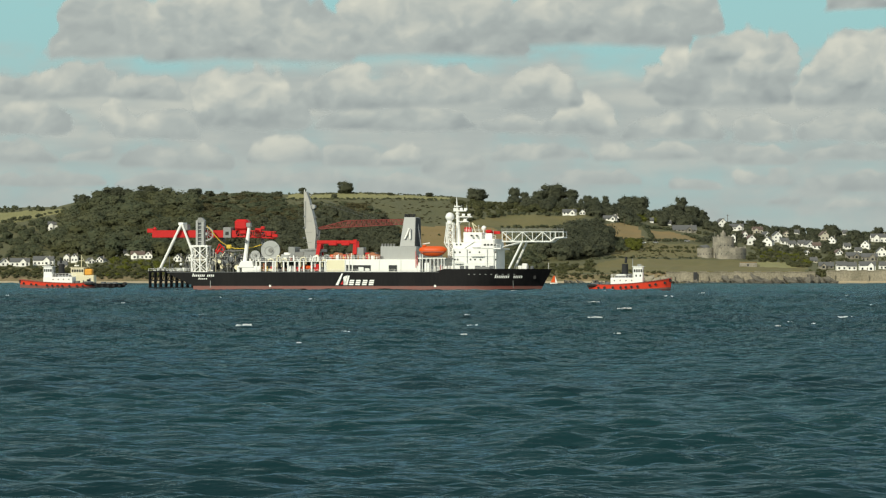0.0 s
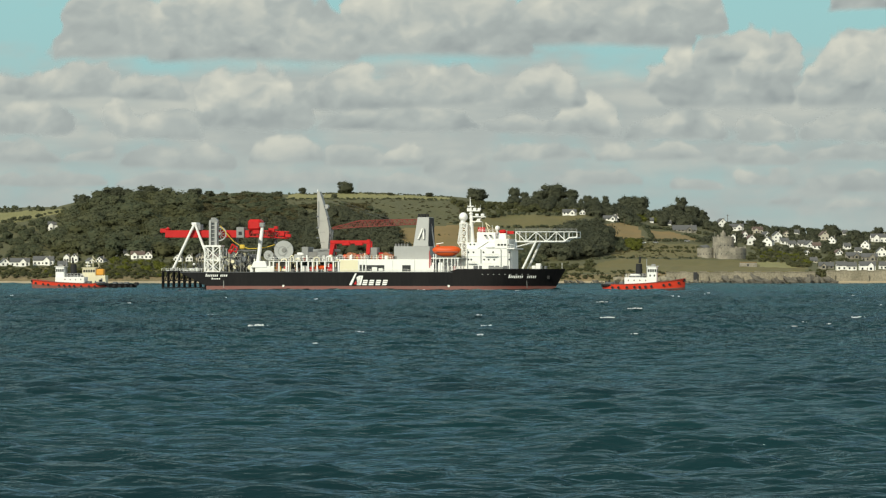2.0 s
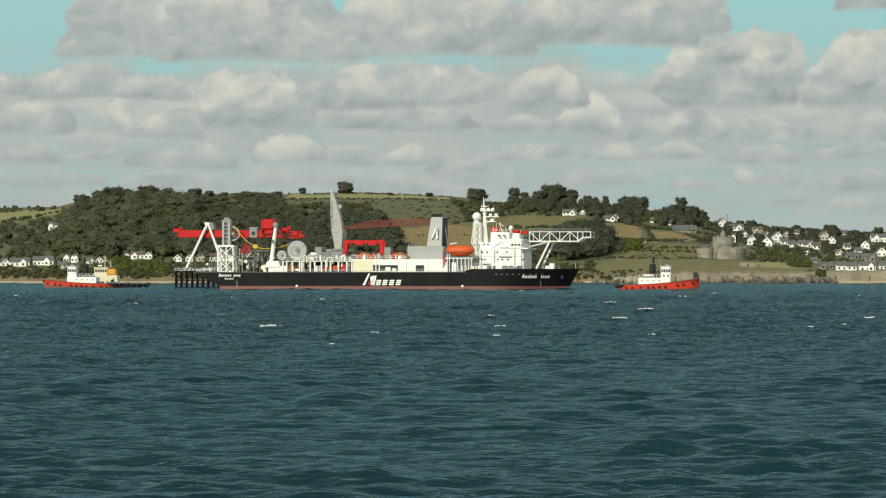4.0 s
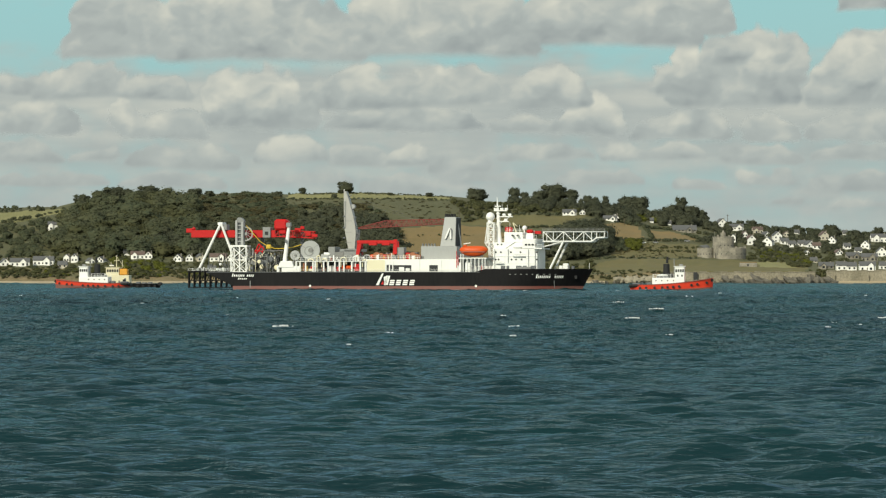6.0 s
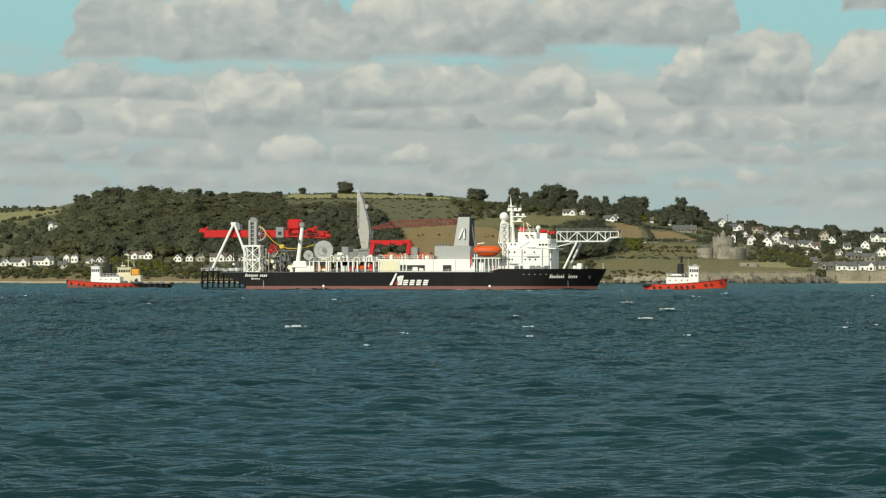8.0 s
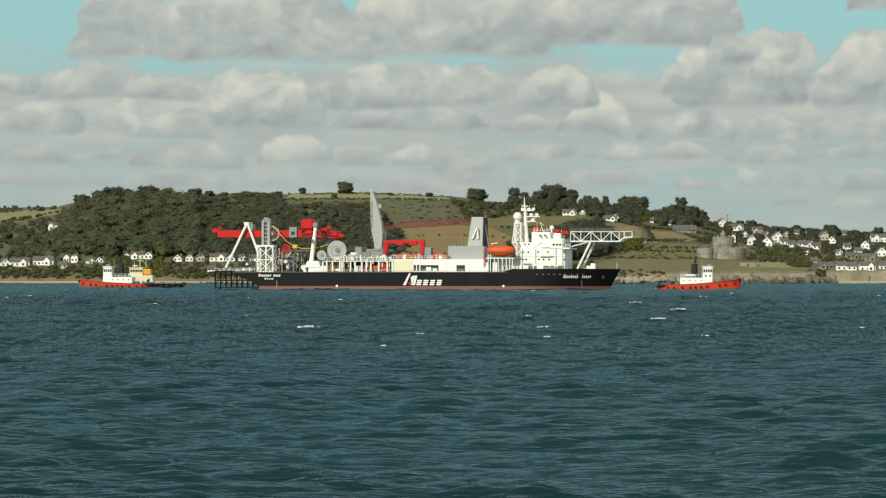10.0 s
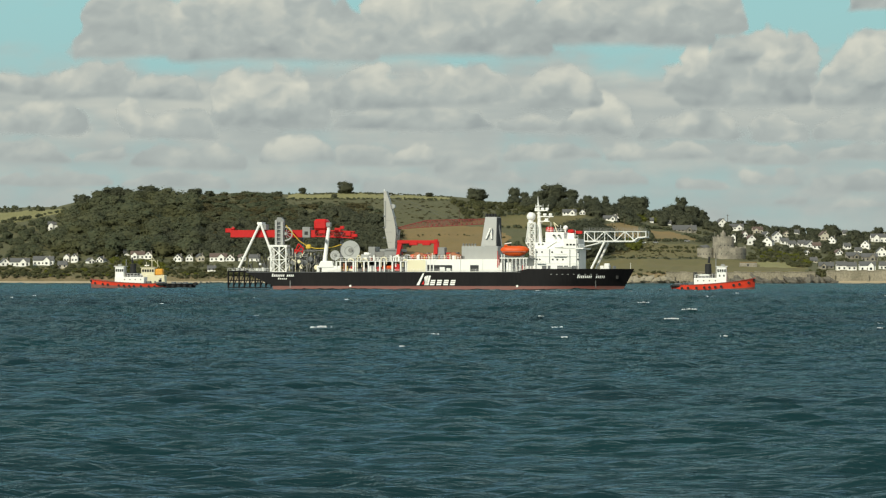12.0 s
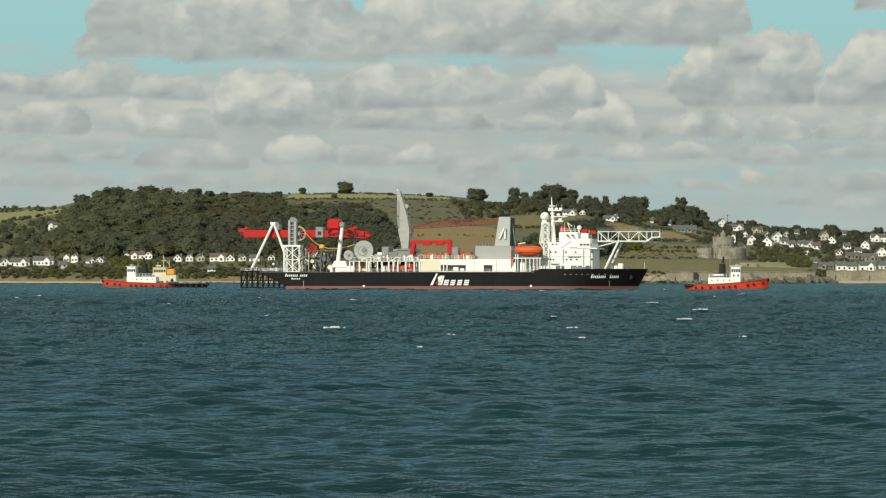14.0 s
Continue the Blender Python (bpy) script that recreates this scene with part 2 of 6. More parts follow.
# ---- the sea: one sheet, slid along as its waves run ----
def sea_material():
    m = bpy.data.materials.new("wind_ruffled_sea_water")
    m.use_nodes = True
    n, l = m.node_tree.nodes, m.node_tree.links
    b = n["Principled BSDF"]
    b.inputs["Roughness"].default_value = 0.6
    b.inputs["Specular IOR Level"].default_value = 0.0
    tc = n.new("ShaderNodeTexCoord")
    mp = n.new("ShaderNodeMapping")
    mp.inputs["Scale"].default_value = (0.30, 1.0, 1.0)
    l.new(tc.outputs["Object"], mp.inputs["Vector"])
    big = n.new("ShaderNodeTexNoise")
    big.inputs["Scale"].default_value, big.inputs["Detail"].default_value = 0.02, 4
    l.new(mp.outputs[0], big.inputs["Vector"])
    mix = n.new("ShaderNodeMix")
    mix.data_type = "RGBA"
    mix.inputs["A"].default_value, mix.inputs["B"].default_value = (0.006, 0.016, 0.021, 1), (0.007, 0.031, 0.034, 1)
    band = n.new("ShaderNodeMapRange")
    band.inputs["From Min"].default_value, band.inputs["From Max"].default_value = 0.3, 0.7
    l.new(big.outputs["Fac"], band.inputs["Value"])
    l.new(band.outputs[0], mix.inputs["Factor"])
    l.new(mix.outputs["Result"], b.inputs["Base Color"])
    prev = None
    for scale, dist, strength in ((0.8, 0.34, 1.0), (2.6, 0.18, 1.0), (8.0, 0.05, 1.0)):
        t = n.new("ShaderNodeTexNoise")
        t.inputs["Scale"].default_value, t.inputs["Detail"].default_value = scale, 4
        l.new(mp.outputs[0], t.inputs["Vector"])
        bp = n.new("ShaderNodeBump")
        bp.inputs["Strength"].default_value, bp.inputs["Distance"].default_value = strength, dist
        l.new(t.outputs["Fac"], bp.inputs["Height"])
        if prev:
            l.new(prev.outputs[0], bp.inputs["Normal"])
        prev = bp
    l.new(prev.outputs[0], b.inputs["Normal"])
    gloss, fr, ms, k = (n.new("ShaderNode" + t) for t in ("BsdfGlossy", "Fresnel", "MixShader", "Math"))
    gloss.inputs["Roughness"].default_value, fr.inputs["IOR"].default_value = 0.12, 1.33
    gloss.inputs["Color"].default_value = (0.70, 0.95, 1.0, 1)
    k.operation, k.inputs[1].default_value = "MULTIPLY", 0.53
    l.new(prev.outputs[0], gloss.inputs["Normal"])
    l.new(prev.outputs[0], fr.inputs["Normal"])
    l.new(fr.outputs[0], k.inputs[0])
    l.new(k.outputs[0], ms.inputs["Fac"])
    l.new(b.outputs[0], ms.inputs[1])
    l.new(gloss.outputs[0], ms.inputs[2])
    l.new(ms.outputs[0], n["Material Output"].inputs["Surface"])
    return m


def waves(x, y, step):
    """Height of the water: short wind chop on longer, wide crests that run towards the viewer."""
    rng = np.random.RandomState(5)
    z = np.zeros_like(x)
    for i in range(64):
        lam = 0.30 * (2.6 / 0.30) ** (i / 63)
        ang = radians(-86) + rng.normal(0, 0.30)
        k = 2 * math.pi / lam
        amp = 0.0094 * lam ** 0.95 * (0.6 + 0.8 * rng.rand())
        s = np.sin(k * (math.cos(ang) * x + math.sin(ang) * y) + rng.rand() * 6.283)
        z += amp * s * np.clip(lam / (2.6 * step) - 0.6, 0, 1)
    z *= 0.5 + 1.1 * fbm(x / 5, y / 9, 4, 11)
    swell = np.zeros_like(x)
    for i in range(18):
        lam = 2.4 * (6.5 / 2.4) ** (i / 17)
        ang = radians(-88) + rng.normal(0, 0.36)
        k = 2 * math.pi / lam
        amp = 0.0037 * lam * (0.6 + 0.8 * rng.rand())
        s = np.sin(k * (math.cos(ang) * x + math.sin(ang) * y) + rng.rand() * 6.283)
        swell += amp * s * np.clip(lam / (2.6 * step) - 0.6, 0, 1)
    swell *= 0.35 + 1.3 * fbm(x / 7, y / 14, 3, 19)
    z = z + 0.55 * z * np.abs(z)
    return z + swell + 0.7 * swell * np.abs(swell)


def build_sea():
    d, rows = 38.0, []
    while d < 1800:
        rows.append(d)
        d += max(0.10, 0.0020 * d, 0.000004 * d * d)
    rows = np.array([-3000, -800, -200, -60, -20, 0, 8] + rows + [2000, 2600, 3400, 4900])
    u = np.linspace(-1, 1, 391)
    outer = np.array([40, 120, 400, 1200, 3600.0])
    X, Y, S = [], [], []
    for d in rows:
        half = 0.165 * max(d, 20) + 10
        xs = np.concatenate([-(half + outer)[::-1], u * half, half + outer])
        st = np.full(len(xs), max(half / 195, 0.10, 0.0022 * d, 0.000004 * d * d) if 30 < d < 1800 else 400.0)
        st[:5] = st[-5:] = 400.0
        X.append(xs), Y.append(np.full(len(xs), d)), S.append(st)
    X, Y, S = (np.concatenate(a) for a in (X, Y, S))
    Z = waves(X, Y, S)
    # far off, single crests: uneven water between neighbouring points
    rough = np.random.RandomState(9).normal(size=(len(rows), 401))
    rough = sum(np.roll(rough, i, 1) for i in range(14)) / 3.74
    Z += (rough * (0.35 + 1.3 * fbm(X / 40, Y / 40, 3, 15)).reshape(rough.shape)).ravel() * 0.235 * np.clip((Y - 100) / 250, 0, 1) * (S < 100)
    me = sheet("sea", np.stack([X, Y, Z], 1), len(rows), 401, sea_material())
    grid = [a.reshape(len(rows), 401) for a in (X, Y, Z)]
    return tagged(new("sea", me), "choppy teal sea water with small wind waves", "water", kind="structure"), grid


sea, WATER = build_sea()


def build_foam():
    """Small breaking crests, scattered over the water."""
    rng = np.random.RandomState(3)
    V, F = [], []
    gx, gy, gz = WATER
    for i in range(115):
        d = 21000 / (26 + 96 * rng.rand() ** 1.5)
        row = int(np.argmin(np.abs(gy[:, 0] - d)))
        col = rng.randint(12, 380)
        col += int(np.argmax(gz[row, col:col + 9]))
        x0, d, z0 = gx[row, col], gy[row, col], gz[row, col]
        size = (0.13 + 0.50 * rng.rand() ** 2.4) * (0.3 + d / 560)
        for j in range(rng.randint(7, 20)):
            cx, cy = x0 + rng.normal(0, size * 0.95), d - 0.1 + rng.normal(0, size * 0.4)
            w, h, n = size * rng.uniform(0.12, 0.55), size * rng.uniform(0.15, 0.35), 9
            z = z0 - 0.02 - 0.05 * abs(cx - x0)
            k, high = len(V), 0.04 + 0.17 * size * rng.uniform(0.1, 1.3)
            V.append((cx, cy, z + high))
            for q, up in ((0.6, 0.75), (1.0, -0.2)):
                for a in range(n):
                    m = q * rng.uniform(0.7, 1.15)
                    V.append((cx + w * m * math.cos(a * 6.283 / n), cy + h * m * math.sin(a * 6.283 / n), z + up * high * rng.uniform(0.7, 1.1)))
            F += [(k, k + 1 + a, k + 1 + (a + 1) % n) for a in range(n)]
            F += [(k + 1 + a, k + 1 + n + a, k + 1 + n + (a + 1) % n, k + 1 + (a + 1) % n) for a in range(n)]
    return tagged(new("whitecap_foam", mesh_of("whitecap_foam", V, F, FOAM)), "white foam of small breaking wave crests", "foam", kind="stuff")


foam = build_foam()


# ---- clouds: banks of glowing distance, each drifting at its own pace ----
def cloud_material():
    m = bpy.data.materials.new("sunlit_cloud_backdrop")
    m.use_nodes = True
    n, l = m.node_tree.nodes, m.node_tree.links
    n.remove(n["Principled BSDF"])
    tc = n.new("ShaderNodeTexCoord")
    t = n.new("ShaderNodeTexNoise")
    t.inputs["Scale"].default_value, t.inputs["Detail"].default_value = 0.02, 6
    mp = n.new("ShaderNodeMapping")
    mp.inputs["Scale"].default_value = (0.8, 1, 1)
    l.new(tc.outputs["Object"], mp.inputs["Vector"])
    l.new(mp.outputs[0], t.inputs["Vector"])
    lit, cover = n.new("ShaderNodeAttribute"), n.new("ShaderNodeAttribute")
    lit.attribute_name, cover.attribute_name = "lit", "cover"

    def madd(a, k, c):
        q = n.new("ShaderNodeMath")
        q.operation = "MULTIPLY_ADD"
        l.new(a, q.inputs[0])
        q.inputs[1].default_value = k
        if isinstance(c, float):
            q.inputs[2].default_value = c
        else:
            l.new(c, q.inputs[2])
        return q.outputs[0]
    nz = madd(t.outputs["Fac"], 0.30, -0.15)
    ramp = n.new("ShaderNodeValToRGB")
    e = ramp.color_ramp.elements
    e[0].position, e[0].color = 0.0, (0.335, 0.350, 0.352, 1)
    e[1].position, e[1].color = 1.0, (0.72, 0.67, 0.58, 1)
    mid = ramp.color_ramp.elements.new(0.45)
    mid.color = (0.455, 0.465, 0.447, 1)
    l.new(madd(lit.outputs["Fac"], 1.0, nz), ramp.inputs["Fac"])
    em = n.new("ShaderNodeEmission")
    l.new(ramp.outputs[0], em.inputs["Color"])
    tr = n.new("ShaderNodeBsdfTransparent")
    mr = n.new("ShaderNodeMapRange")
    mr.interpolation_type = "SMOOTHSTEP"
    mr.inputs["From Min"].default_value, mr.inputs["From Max"].default_value = 0.12, 0.92
    l.new(madd(nz, 1.2, cover.outputs["Fac"]), mr.inputs["Value"])
    ms = n.new("ShaderNodeMixShader")
    l.new(mr.outputs[0], ms.inputs["Fac"])
    l.new(tr.outputs[0], ms.inputs[1])
    l.new(em.outputs[0], ms.inputs[2])
    l.new(ms.outputs[0], n["Material Output"].inputs["Surface"])
    return m


CLOUD = cloud_material()
# charts of the heaps in each bank: first and last bearing, flat base, crown, brightness
HEAPS_LOW = [(-50, 200, 330, 292, 0.6), (180, 420, 336, 300, 0.5), (400, 640, 331, 292, 0.5), (620, 800, 340, 303, 0.4), (780, 960, 326, 290, 0.6), (960, 1160, 331, 293, 0.5),
             (1160, 1290, 336, 302, 0.5), (1400, 1620, 340, 297, 0.6), (1275, 1410, 333, 282, 1.0), (1340, 1440, 362, 342, 0.8), (1450, 1600, 372, 346, 0.6)]
HEAPS_FAR = [(-80, 130, 286, 240, 0.6), (200, 420, 300, 243, 0.5), (560, 700, 296, 252, 0.5), (740, 880, 310, 264, 0.5), (1240, 1420, 290, 252, 0.5), (1400, 1650, 286, 246, 0.6),
             (860, 1060, 283, 246, 0.6), (100, 215, 286, 250, 1.0), (430, 590, 290, 242, 0.75), (665, 770, 292, 252, 1.1), (1030, 1250, 285, 246, 1.1)]
HEAPS_MID = [(-100, 140, 236, 176, 0.6), (200, 360, 246, 196, 0.5), (540, 850, 230, 176, 0.6), (830, 1000, 236, 186, 0.5), (1090, 1300, 251, 190, 0.5), (1290, 1420, 251, 194, 0.8),
             (1400, 1680, 251, 182, 0.6), (170, 260, 248, 165, 1.1), (970, 1110, 239, 162, 1.15)]
HEAPS_NEAR = [(-120, 70, 168, 122, 0.6), (20, 230, 174, 104, 0.6), (180, 345, 176, 124, 0.5), (690, 900, 188, 84, 0.6), (520, 760, 192, 108, 0.6), (870, 1045, 192, 106, 0.7),
              (1150, 1420, 188, 74, 0.5), (1250, 1400, 112, 40, 0.45), (1470, 1610, 90, 26, 0.6), (1290, 1425, 150, 36, 0.7), (1400, 1660, 187, 42, 0.9), (1128, 1262, 172, 78, 0.95), (325, 560, 228, 104, 1.0)]
HEAPS_TOP = [(850, 1245, 82, -70, 0.6), (82, 330, 104, -40, 0.5), (1090, 1300, 66, -20, 0.4), (1440, 1760, 16, -70, 0.4), (230, 640, 108, -60, 0.8), (570, 960, 100, -70, 1.05)]


def build_clouds(heaps, e0, e1, shift, dist, seed, veil):
    """One bank of flat-based heaps, upright and far off. Returns the bank and the metres that it drifts."""
    b = np.arange(-330, 1900, 4.0)
    e = np.arange(e1, e0 - 0.1, -3.0)
    B, E = np.meshgrid(b, e)
    wb = B + 58 * (fbm(B / 66, E / 48, 5, seed) - 0.5)
    we = E + 34 * (fbm(B / 52, E / 40, 5, seed + 50) - 0.5)
    fine = fbm(B / 26, E / 20, 5, seed + 90) - 0.5
    streak = fbm(B / 160, E / 22, 4, seed + 70) - 0.5
    lit = 0.50 + 0.5 * streak
    cover = veil * np.clip((E - 70) / 90, 0, 1) * (1 - 0.24 * np.clip((E - 190) / 90, 0, 1)) * np.clip((e1 - E) / 30, 0, 1) + 0.9 * (fbm(B / 90, E / 40, 4, seed + 33) - 0.5) * (veil > 0)
    for i, (b0, b1, base, crown, bright) in enumerate(heaps):
        u = (wb - (b0 + b1) / 2) / ((b1 - b0) / 2)
        dome = np.sqrt(np.clip(1 - np.abs(u) ** 2.6, 0, 1)) * (0.68 + 0.64 * fbm(wb / 48 + 7 * i, we * 0, 3, seed + i))
        tall = base - crown
        top = base - tall * dome
        foot = base + 5 * fine + 3 * np.sin(B / 60 + i)
        soft = 12 + 0.15 * tall
        m = np.clip((we - top) / soft, 0, 1) * np.clip((foot - E) / (0.9 * soft) + 0.5, 0, 1) * np.clip((1 - np.abs(u)) * (b1 - b0) / 44, 0, 1)
        m = m * m * (3 - 2 * m)
        v = np.clip((base - we) / tall, 0, 1)
        lump = fbm(wb / 46, we / 34, 4, seed + 7 + i) - 0.5
        below = fbm((wb + 12) / 46, (we + 14) / 34, 4, seed + 7 + i) - 0.5
        glow = 0.24 + (0.25 + 0.6 * bright) * np.clip(v * 1.35 - 0.10, 0, 1) * (1 - 0.18 * u) * (1 - 0.35 * v) + 0.7 * lump + 1.0 * (below - lump)
        lit = lit * (1 - m) + glow * m
        cover = np.maximum(cover, m * 1.05)
    # haze towards the horizon evens the heaps out
    k = np.clip((E - 215) / 190, 0, 0.5)
    lit = lit * (1 - k) + 0.42 * k
    cover = cover * (1 - 0.25 * k)
    co = np.stack([east(B, dist), np.full_like(B, 0), height(E, dist)], -1).reshape(-1, 3)
    me = sheet("cloud_bank", co, *B.shape, CLOUD)
    for name, a in (("lit", lit), ("cover", cover)):
        me.attributes.new(name, "FLOAT", "POINT").data.foreach_set("value", a.astype(np.float32).ravel())
    ob = tagged(new("cloud_bank", me), "bank of grey and cream cumulus cloud drifting across the sky", "cloud", "banks of cloud", "structure")
    ob.location.y = dist
    return ob, shift / 5000 * dist


def build_clear_sky():
    """The open sky behind the clouds: a plain glow, paler towards the horizon."""
    m = bpy.data.materials.new("clear_teal_sky")
    m.use_nodes = True
    n, l = m.node_tree.nodes, m.node_tree.links
    n.remove(n["Principled BSDF"])
    g, ramp, em = n.new("ShaderNodeAttribute"), n.new("ShaderNodeValToRGB"), n.new("ShaderNodeEmission")
    g.attribute_name = "up"
    ramp.color_ramp.elements[0].color, ramp.color_ramp.elements[1].color = (0.395, 0.48, 0.47, 1), (0.36, 0.58, 0.59, 1)
    l.new(g.outputs["Fac"], ramp.inputs["Fac"])
    l.new(ramp.outputs[0], em.inputs["Color"])
    l.new(em.outputs[0], n["Material Output"].inputs["Surface"])
    B, E = np.meshgrid(np.linspace(-900, 2470, 20), np.linspace(470, -260, 20))
    me = sheet("clear_sky", np.stack([east(B, 4950), np.full_like(B, 4950), height(E, 4950)], -1).reshape(-1, 3), 20, 20, m)
    me.attributes.new("up", "FLOAT", "POINT").data.foreach_set("value", np.clip((420 - E) / 400, 0, 1).astype(np.float32).ravel())
    tagged(new("backdrop", me), "pale teal clear sky behind the clouds", "sky", kind="structure")


build_clear_sky()
BANKS = [build_clouds(HEAPS_LOW, -100, 470, 14, 4900, 61, 0.95), build_clouds(HEAPS_FAR, 190, 345, 26, 4800, 41, 0.0), build_clouds(HEAPS_MID, 110, 285, 34, 4700, 31, 0.0),
         build_clouds(HEAPS_NEAR, -20, 255, 41, 4600, 21, 0.0), build_clouds(HEAPS_TOP, -200, 135, 49, 4500, 13, 0.0)]


# ---- the land across the water ----
RIDGE_B = [-400, 0, 100, 150, 250, 350, 450, 520, 620, 700, 780, 850, 900, 960, 1040, 1100, 1200, 1260, 1350, 1450, 1568, 2000]
RIDGE_E = [385, 368, 366, 352, 348, 345, 342, 343, 341, 343, 347, 354, 358, 356, 362, 376, 392, 398, 408, 414, 418, 424]
BANK_B = [-400, 0, 430, 900, 1060, 1180, 1440, 1475, 2000]
BANK_E = [489, 489, 490, 488, 486, 481, 481, 480, 480]


def shore(b):
    return 1750 - 40 * np.clip((b - 900) / 250, 0, 1) + 0 * b


def ground_e(b, s):
    """Elevation of the ground on the chart, s metres behind the water's edge."""
    ridge, bank = np.interp(b, RIDGE_B, RIDGE_E), np.interp(b, BANK_B, BANK_E)
    ridge = ridge - 3 * (fbm(b / 60, b * 0, 3, 4) - 0.5)
    k = np.clip((s - 15) / 557, 0, 1)
    up = 0.55 * k + 0.45 * k * k * (3 - 2 * k)
    front = np.clip((s - 7) / 8, 0, 1)
    e = 502 - 3.5 * np.clip(s / 7, 0, 1) + (bank - 498.5) * front + (ridge - bank) * up
    return e + np.clip(s - 572, 0, 800) * 0.10


def ground_z(x, y):
    b = 784 + 5000 * x / y
    return height(ground_e(b, y - shore(b)), y)


def on_land(b, e):
    """The point of the slope that stands at a bearing and an elevation."""
    lo, hi = 0.0, 572.0
    for _ in range(30):
        mid = (lo + hi) / 2
        if ground_e(b, mid) > e:
            lo = mid
        else:
            hi = mid
    d = float(shore(b)) + lo
    return Vector((east(b, d), d, height(float(ground_e(b, lo)), d)))


def inside(b, e, poly):
    r = np.zeros(b.shape, bool)
    for (x0, y0), (x1, y1) in zip(poly, poly[1:] + poly[:1]):
        if y0 != y1:
            r ^= ((y0 > e) != (y1 > e)) & (b < (x1 - x0) * (e - y0) / (y1 - y0) + x0)
    return r


# corner charts of the fields, and what grows there
UPPER_FIELDS = [
    (MEADOW, [(505, 352), (512, 344), (640, 342), (800, 349), (806, 354), (690, 352)]),
    (MEADOW, [(-60, 392), (-60, 380), (60, 374), (130, 370), (100, 380), (20, 394)]),
    (PASTURE, [(700, 452), (712, 405), (800, 399), (872, 404), (905, 420), (880, 462)]),
    (GRASS, [(790, 396), (900, 380), (1040, 382), (1010, 402), (870, 402)]),
    (PASTURE, [(1066, 397), (1100, 394), (1130, 402), (1140, 424), (1078, 421)]),
    (PASTURE, [(1148, 408), (1190, 411), (1236, 424), (1160, 427)]),
]
LOWER_FIELDS = [
    (GRASS, [(1030, 470), (1100, 459), (1240, 460), (1330, 462), (1420, 472), (1420, 483), (1040, 483)]),
    (GRASS, [(960, 476), (1050, 468), (1060, 483), (960, 486)]),
    (GRASS, [(-60, 488), (-60, 476), (150, 475), (440, 480), (700, 478), (700, 488), (300, 489)]),
    (GRASS, [(1030, 472), (1100, 470), (1430, 475), (1420, 484), (1040, 484)]),
    (GRASS, [(1080, 457), (1085, 428), (1150, 430), (1236, 431), (1240, 456)]),
    (MEADOW, [(1340, 463), (1410, 464), (1412, 474), (1345, 473)]),
]


def build_land():
    b = np.arange(-900, 2500, 5.0)
    s = np.concatenate([[-60, -20, -6], np.arange(0, 20, 2.5), np.arange(20, 580, 7.0), [590, 620, 700, 900, 1300, 2200]])
    B, S = np.meshgrid(b, s)
    D = shore(B) + S
    E = ground_e(B, S)
    Z = np.where(S < 0, S * 0.08 - 0.1, height(E, D)) + np.where(S > 15, 2.2 * (fbm(B / 22, S / 40, 3, 2) - 0.5), 0)
    me = sheet("ground", np.stack([east(B, D), D, Z], -1).reshape(-1, 3), *B.shape, SCRUB)
    for m in (PASTURE, MEADOW, SAND, EARTH, GRASS):
        me.materials.append(m)
    f = grid_faces(*B.shape)
    fb, fe, fs = (a.ravel()[f].mean(1) for a in (B, E, S))
    fe = fe + 2.0 * (fbm(fb / 14, fs / 20, 3, 8) - 0.5)
    idx = np.zeros(len(f), np.int32)
    for m, poly in UPPER_FIELDS + LOWER_FIELDS:
        idx[inside(fb, fe, poly) & (fs < 572)] = [SCRUB, PASTURE, MEADOW, SAND, EARTH, GRASS].index(m)
    idx[(fs > 6) & (fs < 15) & (fb < 1180)] = 4
    idx[(fs < 7) & (fb < 1070)] = 3
    idx[(fs < 9) & (fb > 1450)] = 3
    me.polygons.foreach_set("material_index", idx)
    return tagged(new("ground", me), "green headland with pastures, scrub and a narrow beach", "hillside", kind="structure")


build_land()


# ---- the pipe-laying ship: stations and heights from its drawing, bow towards +x ----
def X(p):
    return (p - 750) * 0.1807


def Z(q):
    return (513.6 - q) * 0.178


def S(p, y=0.0):
    """Station on the hull's own axis of a point drawn at p, y metres to port of the centreline."""
    u, c, k = (p - 784) / 5000, math.cos(radians(10)), math.sin(radians(10))
    return (900 * u + 6.1 + y * (u * c - k)) / (c + u * k)


def seated(o):
    """Carries a part from the drawing to the hull's axis, by the depth of its near face."""
    y = min(v.co.y for v in o.data.vertices)
    for v in o.data.vertices:
        x = S(v.co.x / 0.1807 + 750, y)
        deep = 900 - x * math.sin(radians(10)) + y * math.cos(radians(10))
        v.co.x, v.co.z = x, 4.2 - (23.6 - v.co.z / 0.178) * deep / 5000


def hull_y(x, z):
    """Half breadth of the hull."""
    if x < 36:
        return 10.0
    k = max(0.0, min(1.0, z / 6.6))
    bow = S(1090.5) + 3.6 * k
    return 10.0 * max(0.0, 1 - max(0.0, (x - 36) / (bow - 36)) ** (1.9 + 0.9 * k))


def sheer(x):
    k = max(0.0, min(1.0, (x - 29) / 3))
    return 5.6 + 1.05 * k * k * (3 - 2 * k)


